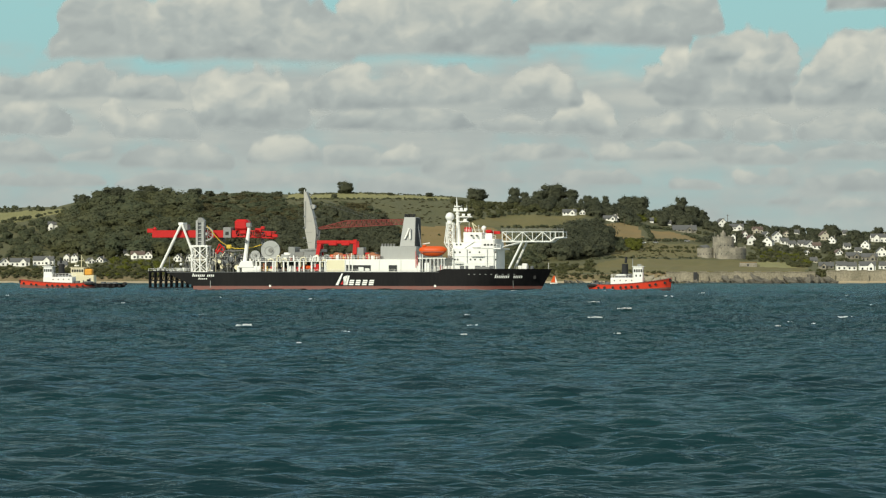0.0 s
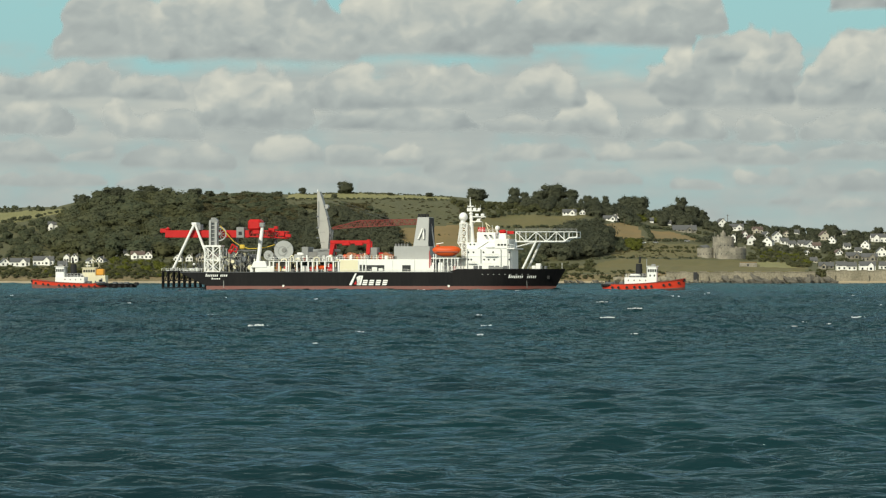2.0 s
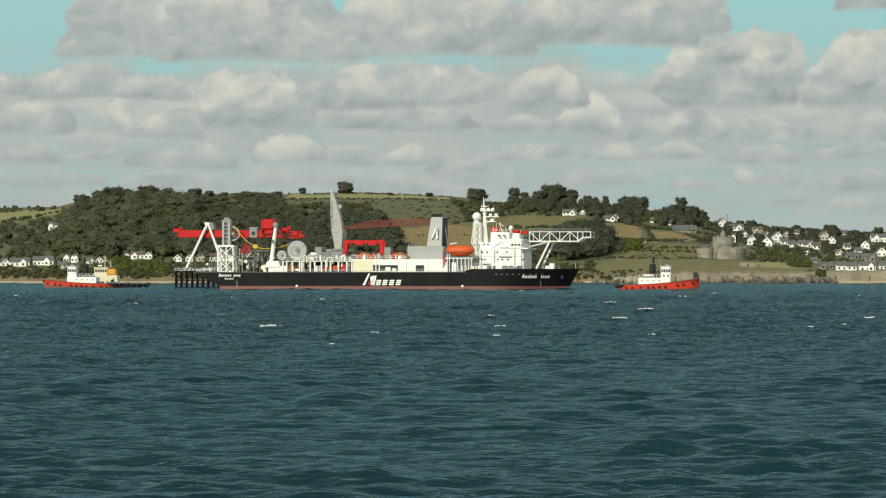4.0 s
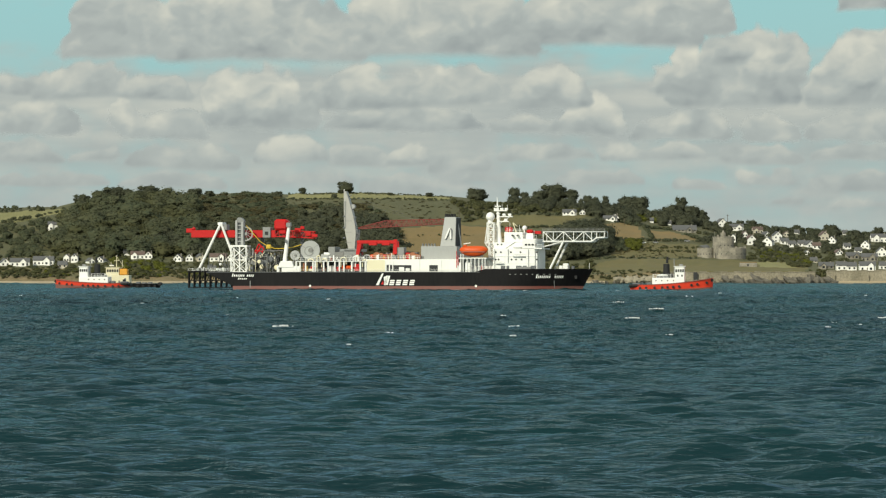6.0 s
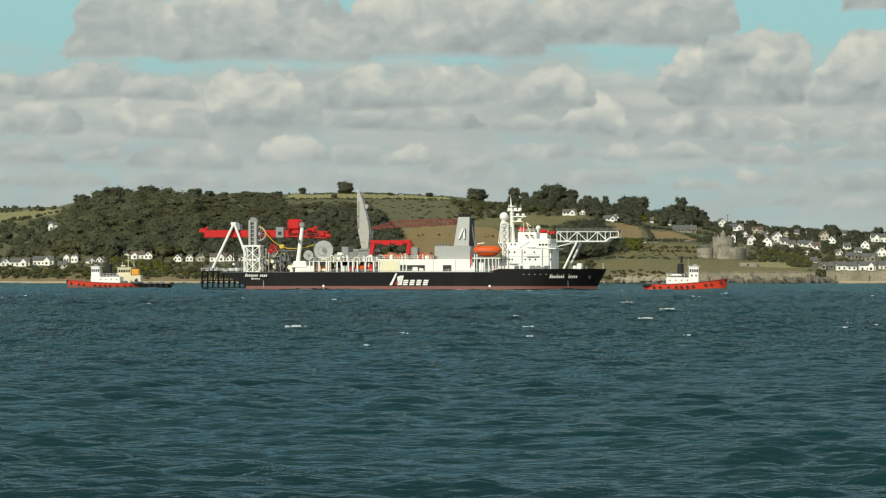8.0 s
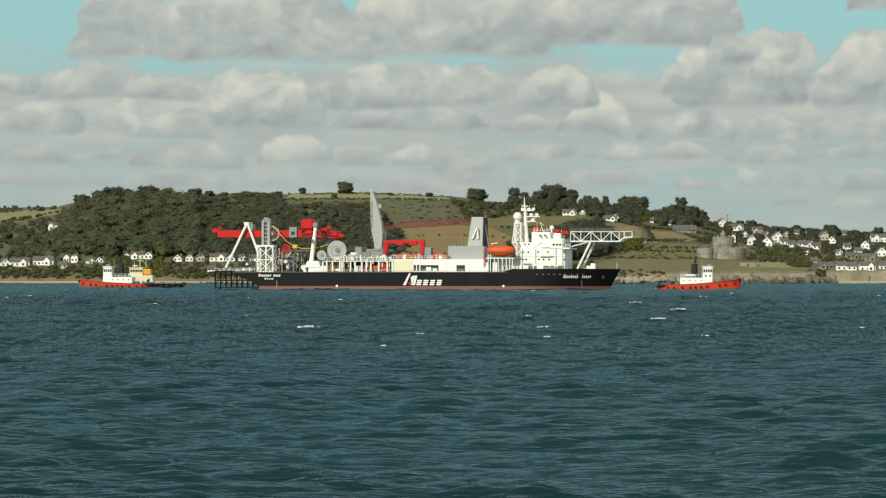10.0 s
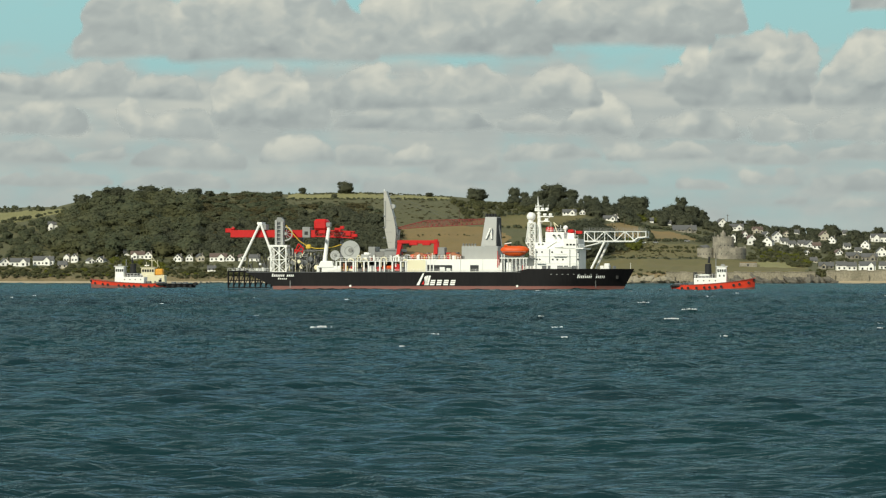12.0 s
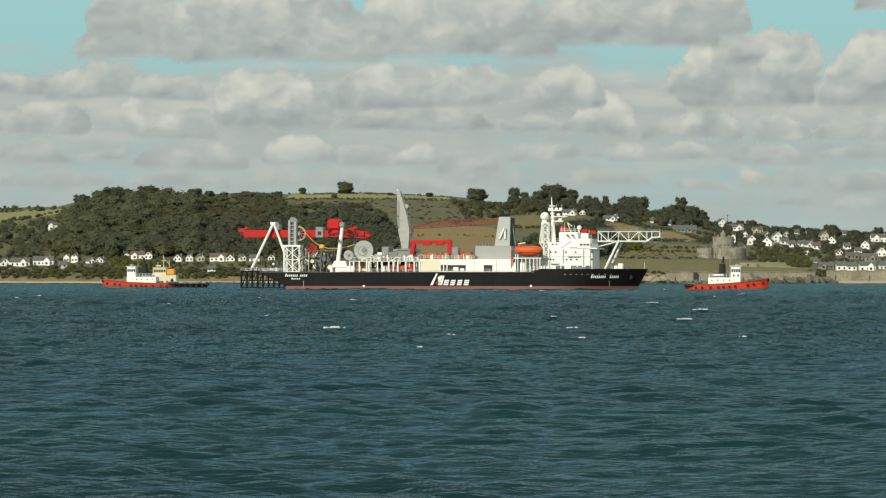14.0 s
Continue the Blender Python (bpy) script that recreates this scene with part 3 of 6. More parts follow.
def hull_shell(bm, levels):
    """Plating of both sides between levels; a level is a height, or None for the sheer line."""
    n, rows = 70, []
    for lv in levels:
        row = []
        zr = 6.6 if lv is None else lv
        stern = S(471, -10) - max(0.0, (zr - 1.2) / 4.4) * (S(471, -10) - S(422, -10))
        stern = max(stern, S(422, -10))
        bow = S(1090.5) + 3.6 * max(0.0, min(1.0, zr / 6.6))
        for side in (-1, 1):
            line = []
            for i in range(n + 1):
                k = i / n
                x = stern + (bow - stern) * (1 - (1 - k) ** 1.5)
                z = sheer(x) if lv is None else lv
                line.append((x, side * max(0.02, hull_y(x, z)), z))
            row.append(line)
        rows.append(row)
    for side in (0, 1):
        v = [[bm.verts.new(p) for p in r[side]] for r in rows]
        for a, b in zip(v, v[1:]):
            for i in range(n):
                bm.faces.new((a[i], a[i + 1], b[i + 1], b[i]))
    st = [[bm.verts.new(r[s][0]) for s in (0, 1)] for r in rows]
    for a, b in zip(st, st[1:]):
        bm.faces.new((a[0], a[1], b[1], b[0]))


def deck_plate(bm):
    xs = [X(432) + (63.0 - X(432)) * i / 60 for i in range(61)]
    a = [bm.verts.new((x, -max(0.02, hull_y(x, 5.4) - 0.1), 5.35 if x < 30 else 5.6)) for x in xs]
    b = [bm.verts.new((x, max(0.02, hull_y(x, 5.4) - 0.1), 5.35 if x < 30 else 5.6)) for x in xs]
    for i in range(60):
        bm.faces.new((a[i], a[i + 1], b[i + 1], b[i]))


def side_mark(bm, outline, out=0.05):
    """A flat painted shape on the starboard plating, from an outline in x and z."""
    front = [(x, -hull_y(x, z) - out, z) for x, z in outline]
    back = [(x, -hull_y(x, z) + 0.03, z) for x, z in outline]
    frustum(bm, front, back)


def slanted(x, z, w, h, lean=0.25):
    return [(x, z), (x + w, z), (x + w + h * lean, z + h), (x + h * lean, z + h)]


def wheel(bm, c, r, width, spokes=10, rim=0.25):
    """A spoked sheave in the x-z plane."""
    n = 24
    for i in range(n):
        a, b = 2 * math.pi * i / n, 2 * math.pi * (i + 1) / n
        rod(bm, (c[0] + r * math.cos(a), c[1], c[2] + r * math.sin(a)), (c[0] + r * math.cos(b), c[1], c[2] + r * math.sin(b)), rim, 5)
    for i in range(spokes):
        a = 2 * math.pi * i / spokes
        rod(bm, c, (c[0] + r * math.cos(a), c[1], c[2] + r * math.sin(a)), 0.10, 4)
    rod(bm, (c[0], c[1] - width / 2, c[2]), (c[0], c[1] + width / 2, c[2]), 0.45, 8)


def rail(bm, x0, x1, y, z, step=1.6, high=1.05):
    n = max(1, round((x1 - x0) / step))
    for i in range(n + 1):
        x = x0 + (x1 - x0) * i / n
        rod(bm, (x, y, z), (x, y, z + high), 0.05, 4)
    for k in (0.5, 1.0):
        rod(bm, (x0, y, z + high * k), (x1, y, z + high * k), 0.045, 4)


def build_ship():
    ship = tagged(new("ship"), "black-hulled pipelay ship with white superstructure and red deck gear under tow", "ship")
    rng = random.Random(4)

    def add(name, material, fn, *a, **k):
        return made(name, material, k.pop("parent", ship), fn, *a, **k)

    # hull
    bm = bmesh.new()
    hull_shell(bm, [1.25, 2.4, 3.6, 4.8, None])
    hull = part("hull", bm, BLACK, ship, "black painted hull side with faint streaks", smooth=True)
    bm = bmesh.new()
    hull_shell(bm, [-2.0, 0.0, 1.25])
    part("boot_topping", bm, BOOT, ship, "faded red boot topping along the waterline", smooth=True)
    add("deck", DECKM, deck_plate)
    bm = bmesh.new()
    for i in range(34):
        x = S(424, -10) + i * 3.4
        box(bm, x, x + 3.38, -hull_y(x, 5.5) - 0.06, -hull_y(x, 5.5) + 0.12, sheer(x) - 0.05, sheer(x) + 0.12) if x < 30 else None
    part("rubbing_strake", bm, DARKGREY, hull)

    # company mark and name, as plain shapes
    x0, zb = S(725, -10), Z(505)
    for outline in ([(x0, zb), (x0 + 0.9, zb), (x0 + 2.5, zb + 3.7), (x0 + 2.0, zb + 3.7)], [(x0 + 2.5, zb + 2.5), (x0 + 3.1, zb + 2.9), (x0 + 3.5, zb), (x0 + 2.8, zb)],
                    slanted(S(739, -10), zb, 0.62, 3.0), slanted(S(743, -10), zb, 0.62, 3.0)):
        made("mark_stroke", WHITE, hull, side_mark, outline)
    for p in (748.5, 760, 772, 784):
        x = S(p, -10)
        for k in range(3):
            made("mark_stroke", WHITE, hull, side_mark, slanted(x + 0.15 * k, zb + 0.6 * k, 1.5, 0.46))
    made("mark_triangle", RED, hull, side_mark, [(x0 + 1.6, zb + 0.25), (x0 + 2.5, zb + 0.25), (x0 + 2.35, zb + 1.4)], label="small red triangle of the company mark")
    for name, p0, p1, q, h, gap in (("bow_name_bar", 1009, 1058, 492.5, 0.95, 1037), ("stern_name_bar", 469, 506, 490, 0.85, 493), ("port_name_bar", 480, 495, 495, 0.5, 600)):
        p = p0
        while p < p1:
            if abs(p - gap) > 2.4:
                x = S(p, -hull_y(X(p), Z(q)))
                made(name, WHITE, hull, side_mark, slanted(x, Z(q), 0.34, h * 0.8 if (p != p0) else h * 1.15))
            p += 3.3
    for i in range(9):
        x = S(962, -9.8) + i * 1.75
        made("scupper", GREY, hull, side_mark, [(x, Z(486.6)), (x + 0.5, Z(486.6)), (x + 0.5, Z(485.2)), (x, Z(485.2))])
    for p in (501, 1041):
        x = S(p, -hull_y(X(p), 2))
        made("draught_mark", GREY, hull, side_mark, [(x, Z(510)), (x + 0.22, Z(510)), (x + 0.22, Z(497)), (x, Z(497))])
    for p in (608, 903):
        made("thruster_mark", WHITE, hull, side_mark, [(S(p, -10) + 0.38 * math.cos(a), Z(506.5) + 0.38 * math.sin(a)) for a in np.linspace(0, 6.28, 9)[:-1]])
    x = X(1077) + 0.6
    made("anchor", RUBBER, hull, box, x, x + 0.8, -hull_y(x, 4) - 0.25, -hull_y(x, 4) + 0.2, Z(494), Z(488))
    plating = {ship, *ship.children_recursive}

    # stern trestle
    st = add("stern_platform", BLACK, box, X(391), X(424), -9.6, 9.6, Z(482), Z(479.5), label="black steel stern platform on an open trestle")
    for i in range(9):
        x = X(392) + i * 1.72
        for y in (-9.4, 9.4, 0):
            made("post", BLACK, st, rod, (x, y, Z(509)), (x, y, Z(481)), 0.28, 6)
    for i in range(8):
        x = X(392) + i * 1.72
        made("brace", BLACK, st, rod, (x, -9.4, Z(508)), (x + 1.72, -9.4, Z(484)), 0.14, 5)
    for q in (508.5, 496):
        made("stringer", BLACK, st, box, X(391), X(468), -9.7, -9.2, Z(q + 1.6), Z(q))
        made("stringer", BLACK, st, box, X(391), X(468), 9.2, 9.7, Z(q + 1.6), Z(q))
    bm = bmesh.new()
    rail(bm, X(391), X(470), -9.5, Z(481), 1.5)
    part("stern_rail", bm, WHITE, ship)

    # white A-frame at the stern
    af = add("a_frame", WHITE, box, X(446) - 0.5, X(450) + 0.3, -2.4, 2.4, Z(398), Z(393.5), label="white A-frame over the stern")
    for y in (-2.2, 2.2):
        made("leg", WHITE, af, rod, (X(448), y, Z(396)), (X(410), y, Z(476)), 0.42, 8)
        made("leg", WHITE, af, rod, (X(449), y, Z(396)), (X(468), y, Z(448)), 0.38, 8)
        made("foot", GREY, af, box, X(407), X(414), y - 0.8, y + 0.8, Z(480), Z(474))
    made("crosshead", GREY, af, box, X(452), X(459), -1.9, 1.9, Z(407), Z(397))

    # red travelling gantry
    g = add("pipe_gantry", RED, box, X(396), X(545), -1.2, 1.2, Z(420.5), Z(407.5), label="red box girder gantry above the working deck", bevel=0.06)
    made("girder_end", RED, g, box, X(387), X(398), -0.9, 0.9, Z(412), Z(404.5), bevel=0.1)
    made("girder_arm", RED, g, rod, (X(396), 0, Z(409)), (X(402), 0, Z(403)), 0.5, 8)
    made("hoist_house", RED, g, box, X(543), X(567), -2.4, 2.4, Z(408), Z(388), bevel=0.7)
    bm = bmesh.new()
    truss(bm, (X(545), 0, Z(413)), (X(614), 0, Z(416)), 2.0, 2.4, 9, 0.20)
    part("girder_lattice", bm, RED, g)
    for p, q, w, h in ((552, 414, 2.2, 1.6), (580, 411, 2.0, 1.3), (600, 418, 1.6, 1.6), (610, 420, 1.8, 1.0), (590, 406, 1.2, 1.0)):
        made("winch", RED, g, box, X(p), X(p) + w, -1.8, -0.4, Z(q), Z(q) + h, bevel=0.12)
    tr = made("trolley", GREY, g, box, X(523), X(537), -1.8, 1.8, Z(421), Z(402), label="grey hoist trolley", bevel=0.12)
    made("trolley_opening", SHADE, tr, box, X(527), X(533), -1.86, -1.7, Z(416), Z(410))
    for p in (520, 590):
        made("gantry_column", DARKGREY, g, box, X(p), X(p) + 0.9, 3.0, 3.9, 5.3, Z(409))
        made("gantry_cross_beam", DARKGREY, g, box, X(p), X(p) + 0.9, -0.8, 3.9, Z(412), Z(409))

    # sheave tower
    s = add("sheave_tower", WHITE, box, X(465), X(496), -6.2, -1.4, Z(437), Z(434), label="white lattice tower carrying a grey sheave column")
    bm = bmesh.new()
    tower(bm, X(467), X(494), -6.0, -1.6, 5.3, Z(436), 2, 0.26)
    part("lattice", bm, WHITE, s)
    made("stair", WHITE, s, box, X(481), X(483), -6.1, -5.0, 5.4, Z(436))
    for p0, p1, q0, q1 in ((474.5, 478.5, 434, 390), (484.5, 489, 434, 393)):
        made("column", PALE, s, box, X(p0), X(p1), -5, -2.6, Z(q0), Z(q1), bevel=0.08)
    made("column_core", DARKGREY, s, box, X(478), X(485), -4.3, -3.0, Z(434), Z(392))
    for q in (428, 421, 414, 407, 400):
        made("column_rung", PALE, s, box, X(478), X(485), -4.8, -4.2, Z(q), Z(q - 1.4))
    bm = bmesh.new()
    extrude(bm, [(X(475), Z(394)), (X(490), Z(394)), (X(490), Z(390)), (X(485), Z(385)), (X(479), Z(385))], -4.8, -2.8)
    part("column_head", bm, GREY, s)
    made("sheave", PALE, s, wheel, (X(493), -3.8, Z(414)), 2.1, 0.8, label="grey spoked sheave wheel")
    made("tower_base", WHITE, s, box, X(466), X(495), -6.4, -1.2, 5.3, 5.9)

    # yellow umbilical, sagging between the tower and the hoist
    pts = [(494, 399), (505, 412), (518, 427), (532, 436), (545, 440), (560, 440), (576, 438), (592, 433)]
    bm = bmesh.new()
    for (a, b), (c, d) in zip(pts, pts[1:]):
        rod(bm, (X(a), -4, Z(b)), (X(c), -4, Z(d)), 0.13, 6)
    u = part("umbilical", bm, YELLOW, ship, "sagging yellow hose")
    made("hose_clamp", YELLOW, u, box, X(529), X(538), -4.5, -3.5, Z(441), Z(433), bevel=0.3)

    # leaning white post and reels
    lp = add("davit_post", WHITE, rod, (X(561), -7, Z(470)), (X(568.5), -6, Z(398)), 0.72, 10, r2=0.5, label="leaning white davit post")
    made("davit_head", GREY, lp, box, X(565), X(573), -7, -5.2, Z(402), Z(394), bevel=0.15)
    made("davit_plate", DARKGREY, lp, box, X(563), X(566), -7.75, -7.4, Z(430), Z(424))
    for p, q, r, y in ((608, 443, 3.05, -5.0), (581, 452, 1.55, -6.0)):
        re = add("reel", PALE, rod, (X(p), y, Z(q)), (X(p), y - 0.35, Z(q)), r, 28, label="grey steel cable reel")
        made("reel_flange", GREY, re, rod, (X(p), y + 2.6, Z(q)), (X(p), y + 2.9, Z(q)), r, 28)
        made("reel_drum", DARKGREY, re, rod, (X(p), y, Z(q)), (X(p), y + 2.6, Z(q)), r * 0.55, 18)
        made("reel_hub", STEEL, re, rod, (X(p), y - 0.8, Z(q)), (X(p), y, Z(q)), r * 0.22, 12)
        made("reel_ring", GREY, re, rod, (X(p) - 0.12 * r, y - 0.42, Z(q) - 0.1 * r), (X(p) - 0.12 * r, y - 0.33, Z(q) - 0.1 * r), r * 0.52, 22)
        made("reel_ring", PALE, re, rod, (X(p) - 0.12 * r, y - 0.50, Z(q) - 0.1 * r), (X(p) - 0.12 * r, y - 0.41, Z(q) - 0.1 * r), r * 0.40, 22)
        for i in range(3):
            a = 0.6 + i * 2.1
            made("reel_rib", GREY, re, rod, (X(p) + r * 0.45 * math.cos(a), y - 0.40, Z(q) + r * 0.45 * math.sin(a)), (X(p) + r * 0.96 * math.cos(a), y - 0.40, Z(q) + r * 0.96 * math.sin(a)), 0.07, 4)
        for dx in (-1, 1):
            made("reel_stand", GREY, re, rod, (X(p) + dx * r * 0.8, y + 1.3, 5.3), (X(p), y + 1.3, Z(q)), 0.3, 6)
    made("reel_base", STEEL, ship, box, X(590), X(626), -7.5, -1.5, 5.3, Z(464), bevel=0.1)

    # working-deck machinery between tower and reels
    ob = add("tensioner", DARKGREY, box, X(508), X(526), -2.8, -1.2, Z(458), Z(448), label="dark tensioner under a red triangular frame", bevel=0.1)
    for p0, q0, p1, q1 in ((509, 449, 516, 432), (516, 432, 525, 440), (525, 440, 523, 450), (509, 443, 524, 446), (512, 449, 520, 437)):
        made("tensioner_frame", RED, ob, rod, (X(p0), -3, Z(q0)), (X(p1), -3, Z(q1)), 0.26, 6)
    for p, q in ((499, 446), (504, 440), (529, 452)):
        made("guide_frame", PALE, ob, box, X(p), X(p) + 0.5, -3.4, -2.8, Z(462), Z(q), bevel=0.05)
    gear = random.Random(31)
    for i in range(44):
        p, q, y = gear.uniform(497, 560), gear.uniform(446, 476), gear.uniform(-8.6, -4)
        made("cable_run", gear.choice([DARKGREY, RUBBER, STEEL, CREAM, RUBBER]), ship, rod, (X(p), y, Z(q)), (X(p + gear.uniform(-9, 9)), y, Z(q + gear.uniform(3, 14))), gear.uniform(0.07, 0.14), 5)
    for i in range(9):
        r, p, q = gear.uniform(0.5, 1.0), gear.uniform(500, 556), gear.uniform(456, 474)
        made("hydraulic_drum", gear.choice([STEEL, CREAM, DARKGREY]), ship, rod, (X(p), -7.4, Z(q)), (X(p), -6.2, Z(q)), r, 14)
    # gear on the stern platform
    for i in range(26):
        p = gear.uniform(399, 468)
        made("stern_gear", gear.choice([WHITE, DARKGREY, PALE, RUBBER, WHITE]), ship, box, X(p), X(p) + gear.uniform(0.3, 1.3), -9.3, gear.uniform(-8.6, -7.8), Z(480.5), Z(gear.uniform(473.5, 478)), bevel=0.06)
    for i in range(22):
        p, y = gear.uniform(424, 464), gear.uniform(-8, 4)
        made("stern_cable", gear.choice([RUBBER, DARKGREY, STEEL]), ship, rod, (X(p), y, Z(480)), (X(p + gear.uniform(-8, 8)), y, Z(gear.uniform(446, 470))), gear.uniform(0.06, 0.12), 5)
    made("stern_light", WHITE, ship, ball, (X(448), -8, Z(468)), 0.42, smooth=True)
    for i in range(95):
        p, q = rng.uniform(496, 562), rng.uniform(452, 478)
        w, h, y = rng.uniform(0.3, 1.5), rng.uniform(0.25, 1.2), rng.uniform(-7, 2)
        made("machinery_unit", rng.choice([STEEL, RUBBER, DARKGREY, STEEL, DARKGREY, CREAM, RUBBER, DARKGREY, BOOT]), ship, box, X(p), X(p) + w * 0.7, y, y + 1.4, Z(q), Z(q) + h, bevel=0.08)
    for i in range(56):
        p = rng.uniform(497, 562)
        y = rng.uniform(-8, 3)
        made("pipe_post", rng.choice([STEEL, DARKGREY, CREAM, STEEL, RUBBER]), ship, rod, (X(p), y, 5.3), (X(p), y, Z(rng.uniform(444, 474))), rng.uniform(0.07, 0.16), 6)
    for i in range(30):
        p, q = rng.uniform(497, 545), rng.uniform(440, 474)
        y = rng.uniform(-8, 2)
        made("pipe_run", rng.choice([STEEL, GREY, CREAM]), ship, rod, (X(p), y, Z(q)), (X(p + rng.uniform(6, 26)), y, Z(q + rng.uniform(-2, 2))), rng.uniform(0.08, 0.16), 6)

    # midship working shelter: open white frames over the side
    for p0, p1 in ((557, 590),):
        hs = add("winch_house", WHITE, box, X(p0), X(p1), -9.4, -5.0, 5.3, Z(471), bevel=0.25, label="white deck winch housing")
    made("capstan", WHITE, ship, rod, (X(551), -8.5, 5.3), (X(551), -8.5, Z(471.5)), 0.55, 12)
    sh = add("shelter_deck", WHITE, box, X(582), X(710), -9.7, 4, Z(463.2), Z(462.0), label="open-sided shelter deck on white posts")
    for i, p in enumerate((583, 590, 600, 613, 617, 632, 640, 652, 660, 668, 682, 697, 706)):
        made("shelter_post", WHITE, sh, box, X(p) - 0.2, X(p) + 0.22, -9.6, -9.2, 5.4, Z(463))
    bm = bmesh.new()
    rail(bm, X(582), X(705), -9.5, Z(462.0))
    part("shelter_rail", bm, WHITE, sh)
    for p0, p1, q0, q1, m in ((620, 630, 478, 466, SHADE), (640, 650, 481, 470, WHITE), (655, 667, 480, 468, GREY), (684, 694, 480, 473, YELLOW), (698, 706, 481, 466, DARKGREY)):
        made("deck_store", m, ship, box, X(p0), X(p1), -7.5, -4.5, Z(q0), Z(q1), bevel=0.1)
    for p in (667, 674, 680):
        made("orange_float", ORANGE, ship, ball, (X(p), -8, Z(474)), 0.85, stretch=(1.2, 0.9, 0.9), smooth=True)
    add("inner_wall", GREY, box, X(592), X(708), 1.0, 1.4, 5.3, Z(463))
    for p0, p1, q0, q1, m in ((627, 640, 462, 450, PALE), (640, 652, 462, 437, GREY), (652, 668, 462, 446, STEEL), (668, 690, 462, 442, GREY), (632, 644, 452, 447, WHITE), (690, 702, 462, 452, STEEL), (604, 622, 462, 458, STEEL), (660, 700, 446, 441, GREY)):
        made("deck_house", m, ship, box, X(p0), X(p1), -5, 3, Z(q0), Z(q1), bevel=0.12)
    for i in range(26):
        p = rng.uniform(628, 706)
        m = rng.choice([WHITE, GREY, STEEL, STEEL, WHITE, BOOT])
        made("deck_fitting", m, ship, box, X(p), X(p) + rng.uniform(0.2, 0.9), -8, -6.8, Z(462), Z(rng.uniform(451, 460)))

    # lockers, bent pipes and rusty reels about the shelter
    lk = add("deck_locker", WHITE, extrude, [(X(550), Z(474)), (X(579), Z(474)), (X(576), Z(463)), (X(555), Z(463))], -9.6, -7.0, label="white slope-sided deck locker", bevel=0.1)
    made("locker_lid", WHITE, lk, box, X(556), X(575), -9.4, -7.2, Z(463), Z(462.2))
    side = random.Random(77)
    for i in range(16):
        p, q, y = side.uniform(598, 706), side.uniform(451, 460), side.uniform(-9.4, -7)
        w, m = side.uniform(4, 11), side.choice([WHITE, CREAM, WHITE, PALE, CREAM])
        bm = bmesh.new()
        pts = [(p, 473), (p, q + 2), (p + w * 0.25, q), (p + w * 0.8, q), (p + w, q + 2.5), (p + w, q + side.uniform(6, 14))]
        for (a, b), (c, d) in zip(pts, pts[1:]):
            rod(bm, (X(a), y, Z(b)), (X(c), y, Z(d)), 0.2, 6)
        part("vent_pipe", bm, m, ship)
    for i in range(22):
        p, q, y = side.uniform(586, 706), side.uniform(466, 476), side.uniform(-9.0, -6)
        m = side.choice([RED, YELLOW, STEEL, WHITE, CREAM, DARKGREY, RUST])
        made("deck_store", m, ship, box, X(p), X(p) + side.uniform(0.4, 1.6), y, y + 1.2, Z(480), Z(q), bevel=0.08)
    for p in (726, 733, 744, 753, 781, 790, 798):
        r = side.uniform(0.75, 1.15)
        q = 459 - r / 0.178
        made("rusty_reel", RUST, ship, rod, (X(p), -6.8, Z(q)), (X(p), -5.0, Z(q)), r, 14)
    for i in range(18):
        p, y = side.uniform(712, 804), side.uniform(-8.6, -6.5)
        made("stanchion", side.choice([CREAM, WHITE, RUST, YELLOW]), ship, rod, (X(p), y, Z(459.5)), (X(p), y, Z(side.uniform(448, 456))), side.uniform(0.08, 0.2), 6)

    # grey crane tower with a red lattice boom
    ct = add("deck_crane", CRANEGREY, extrude, [(X(675), Z(441)), (X(687), Z(441)), (X(687.5), Z(430)), (X(689), Z(412)), (X(687.5), Z(400)), (X(683), Z(378)), (X(676), Z(352)), (X(671.5), Z(338.5)), (X(667), Z(338.5)),
                                            (X(667.5), Z(385)), (X(669), Z(408)), (X(673), Z(428))], -1.6, 1.6, label="pale grey tapering crane tower with a red lattice boom laid forward", bevel=0.1)
    made("crane_web", GREY, ct, extrude, [(X(669), Z(402)), (X(671), Z(402)), (X(671), Z(356)), (X(668.6), Z(356))], -1.72, -1.55)
    for q in (383, 403, 421):
        made("crane_hinge", DARKGREY, ct, box, X(666), X(670), -1.8, -1.2, Z(q + 1.5), Z(q - 1.5), bevel=0.1)
        made("crane_seam", GREY, ct, box, X(671), X(681), -1.68, -1.55, Z(q + 8.3), Z(q + 7.7))
    made("crane_collar", PALE, ct, rod, (X(681), 0, Z(443)), (X(681), 0, Z(432)), 1.3, 16)
    made("crane_pedestal", GREY, ct, rod, (X(680), 0, 5.3), (X(680), 0, Z(440)), 1.9, 16)
    made("crane_sheave", PALE, ct, rod, (X(683), -1, Z(365.5)), (X(683), 1, Z(365.5)), 0.72, 14)
    made("crane_jib_bracket", GREY, ct, rod, (X(672), 0, Z(352)), (X(681), 0, Z(344)), 0.16, 5)
    made("crane_tip", WHITE, ct, rod, (X(668), 0, Z(340)), (X(668), 0, Z(335)), 0.12, 5)
    made("crane_ledge", GREY, ct, box, X(683), X(686.5), -1.4, 1.4, Z(386), Z(383))
    made("crane_cab", DARKGREY, ct, box, X(688.5), X(693), -1.2, 1.2, Z(416), Z(406), bevel=0.15)
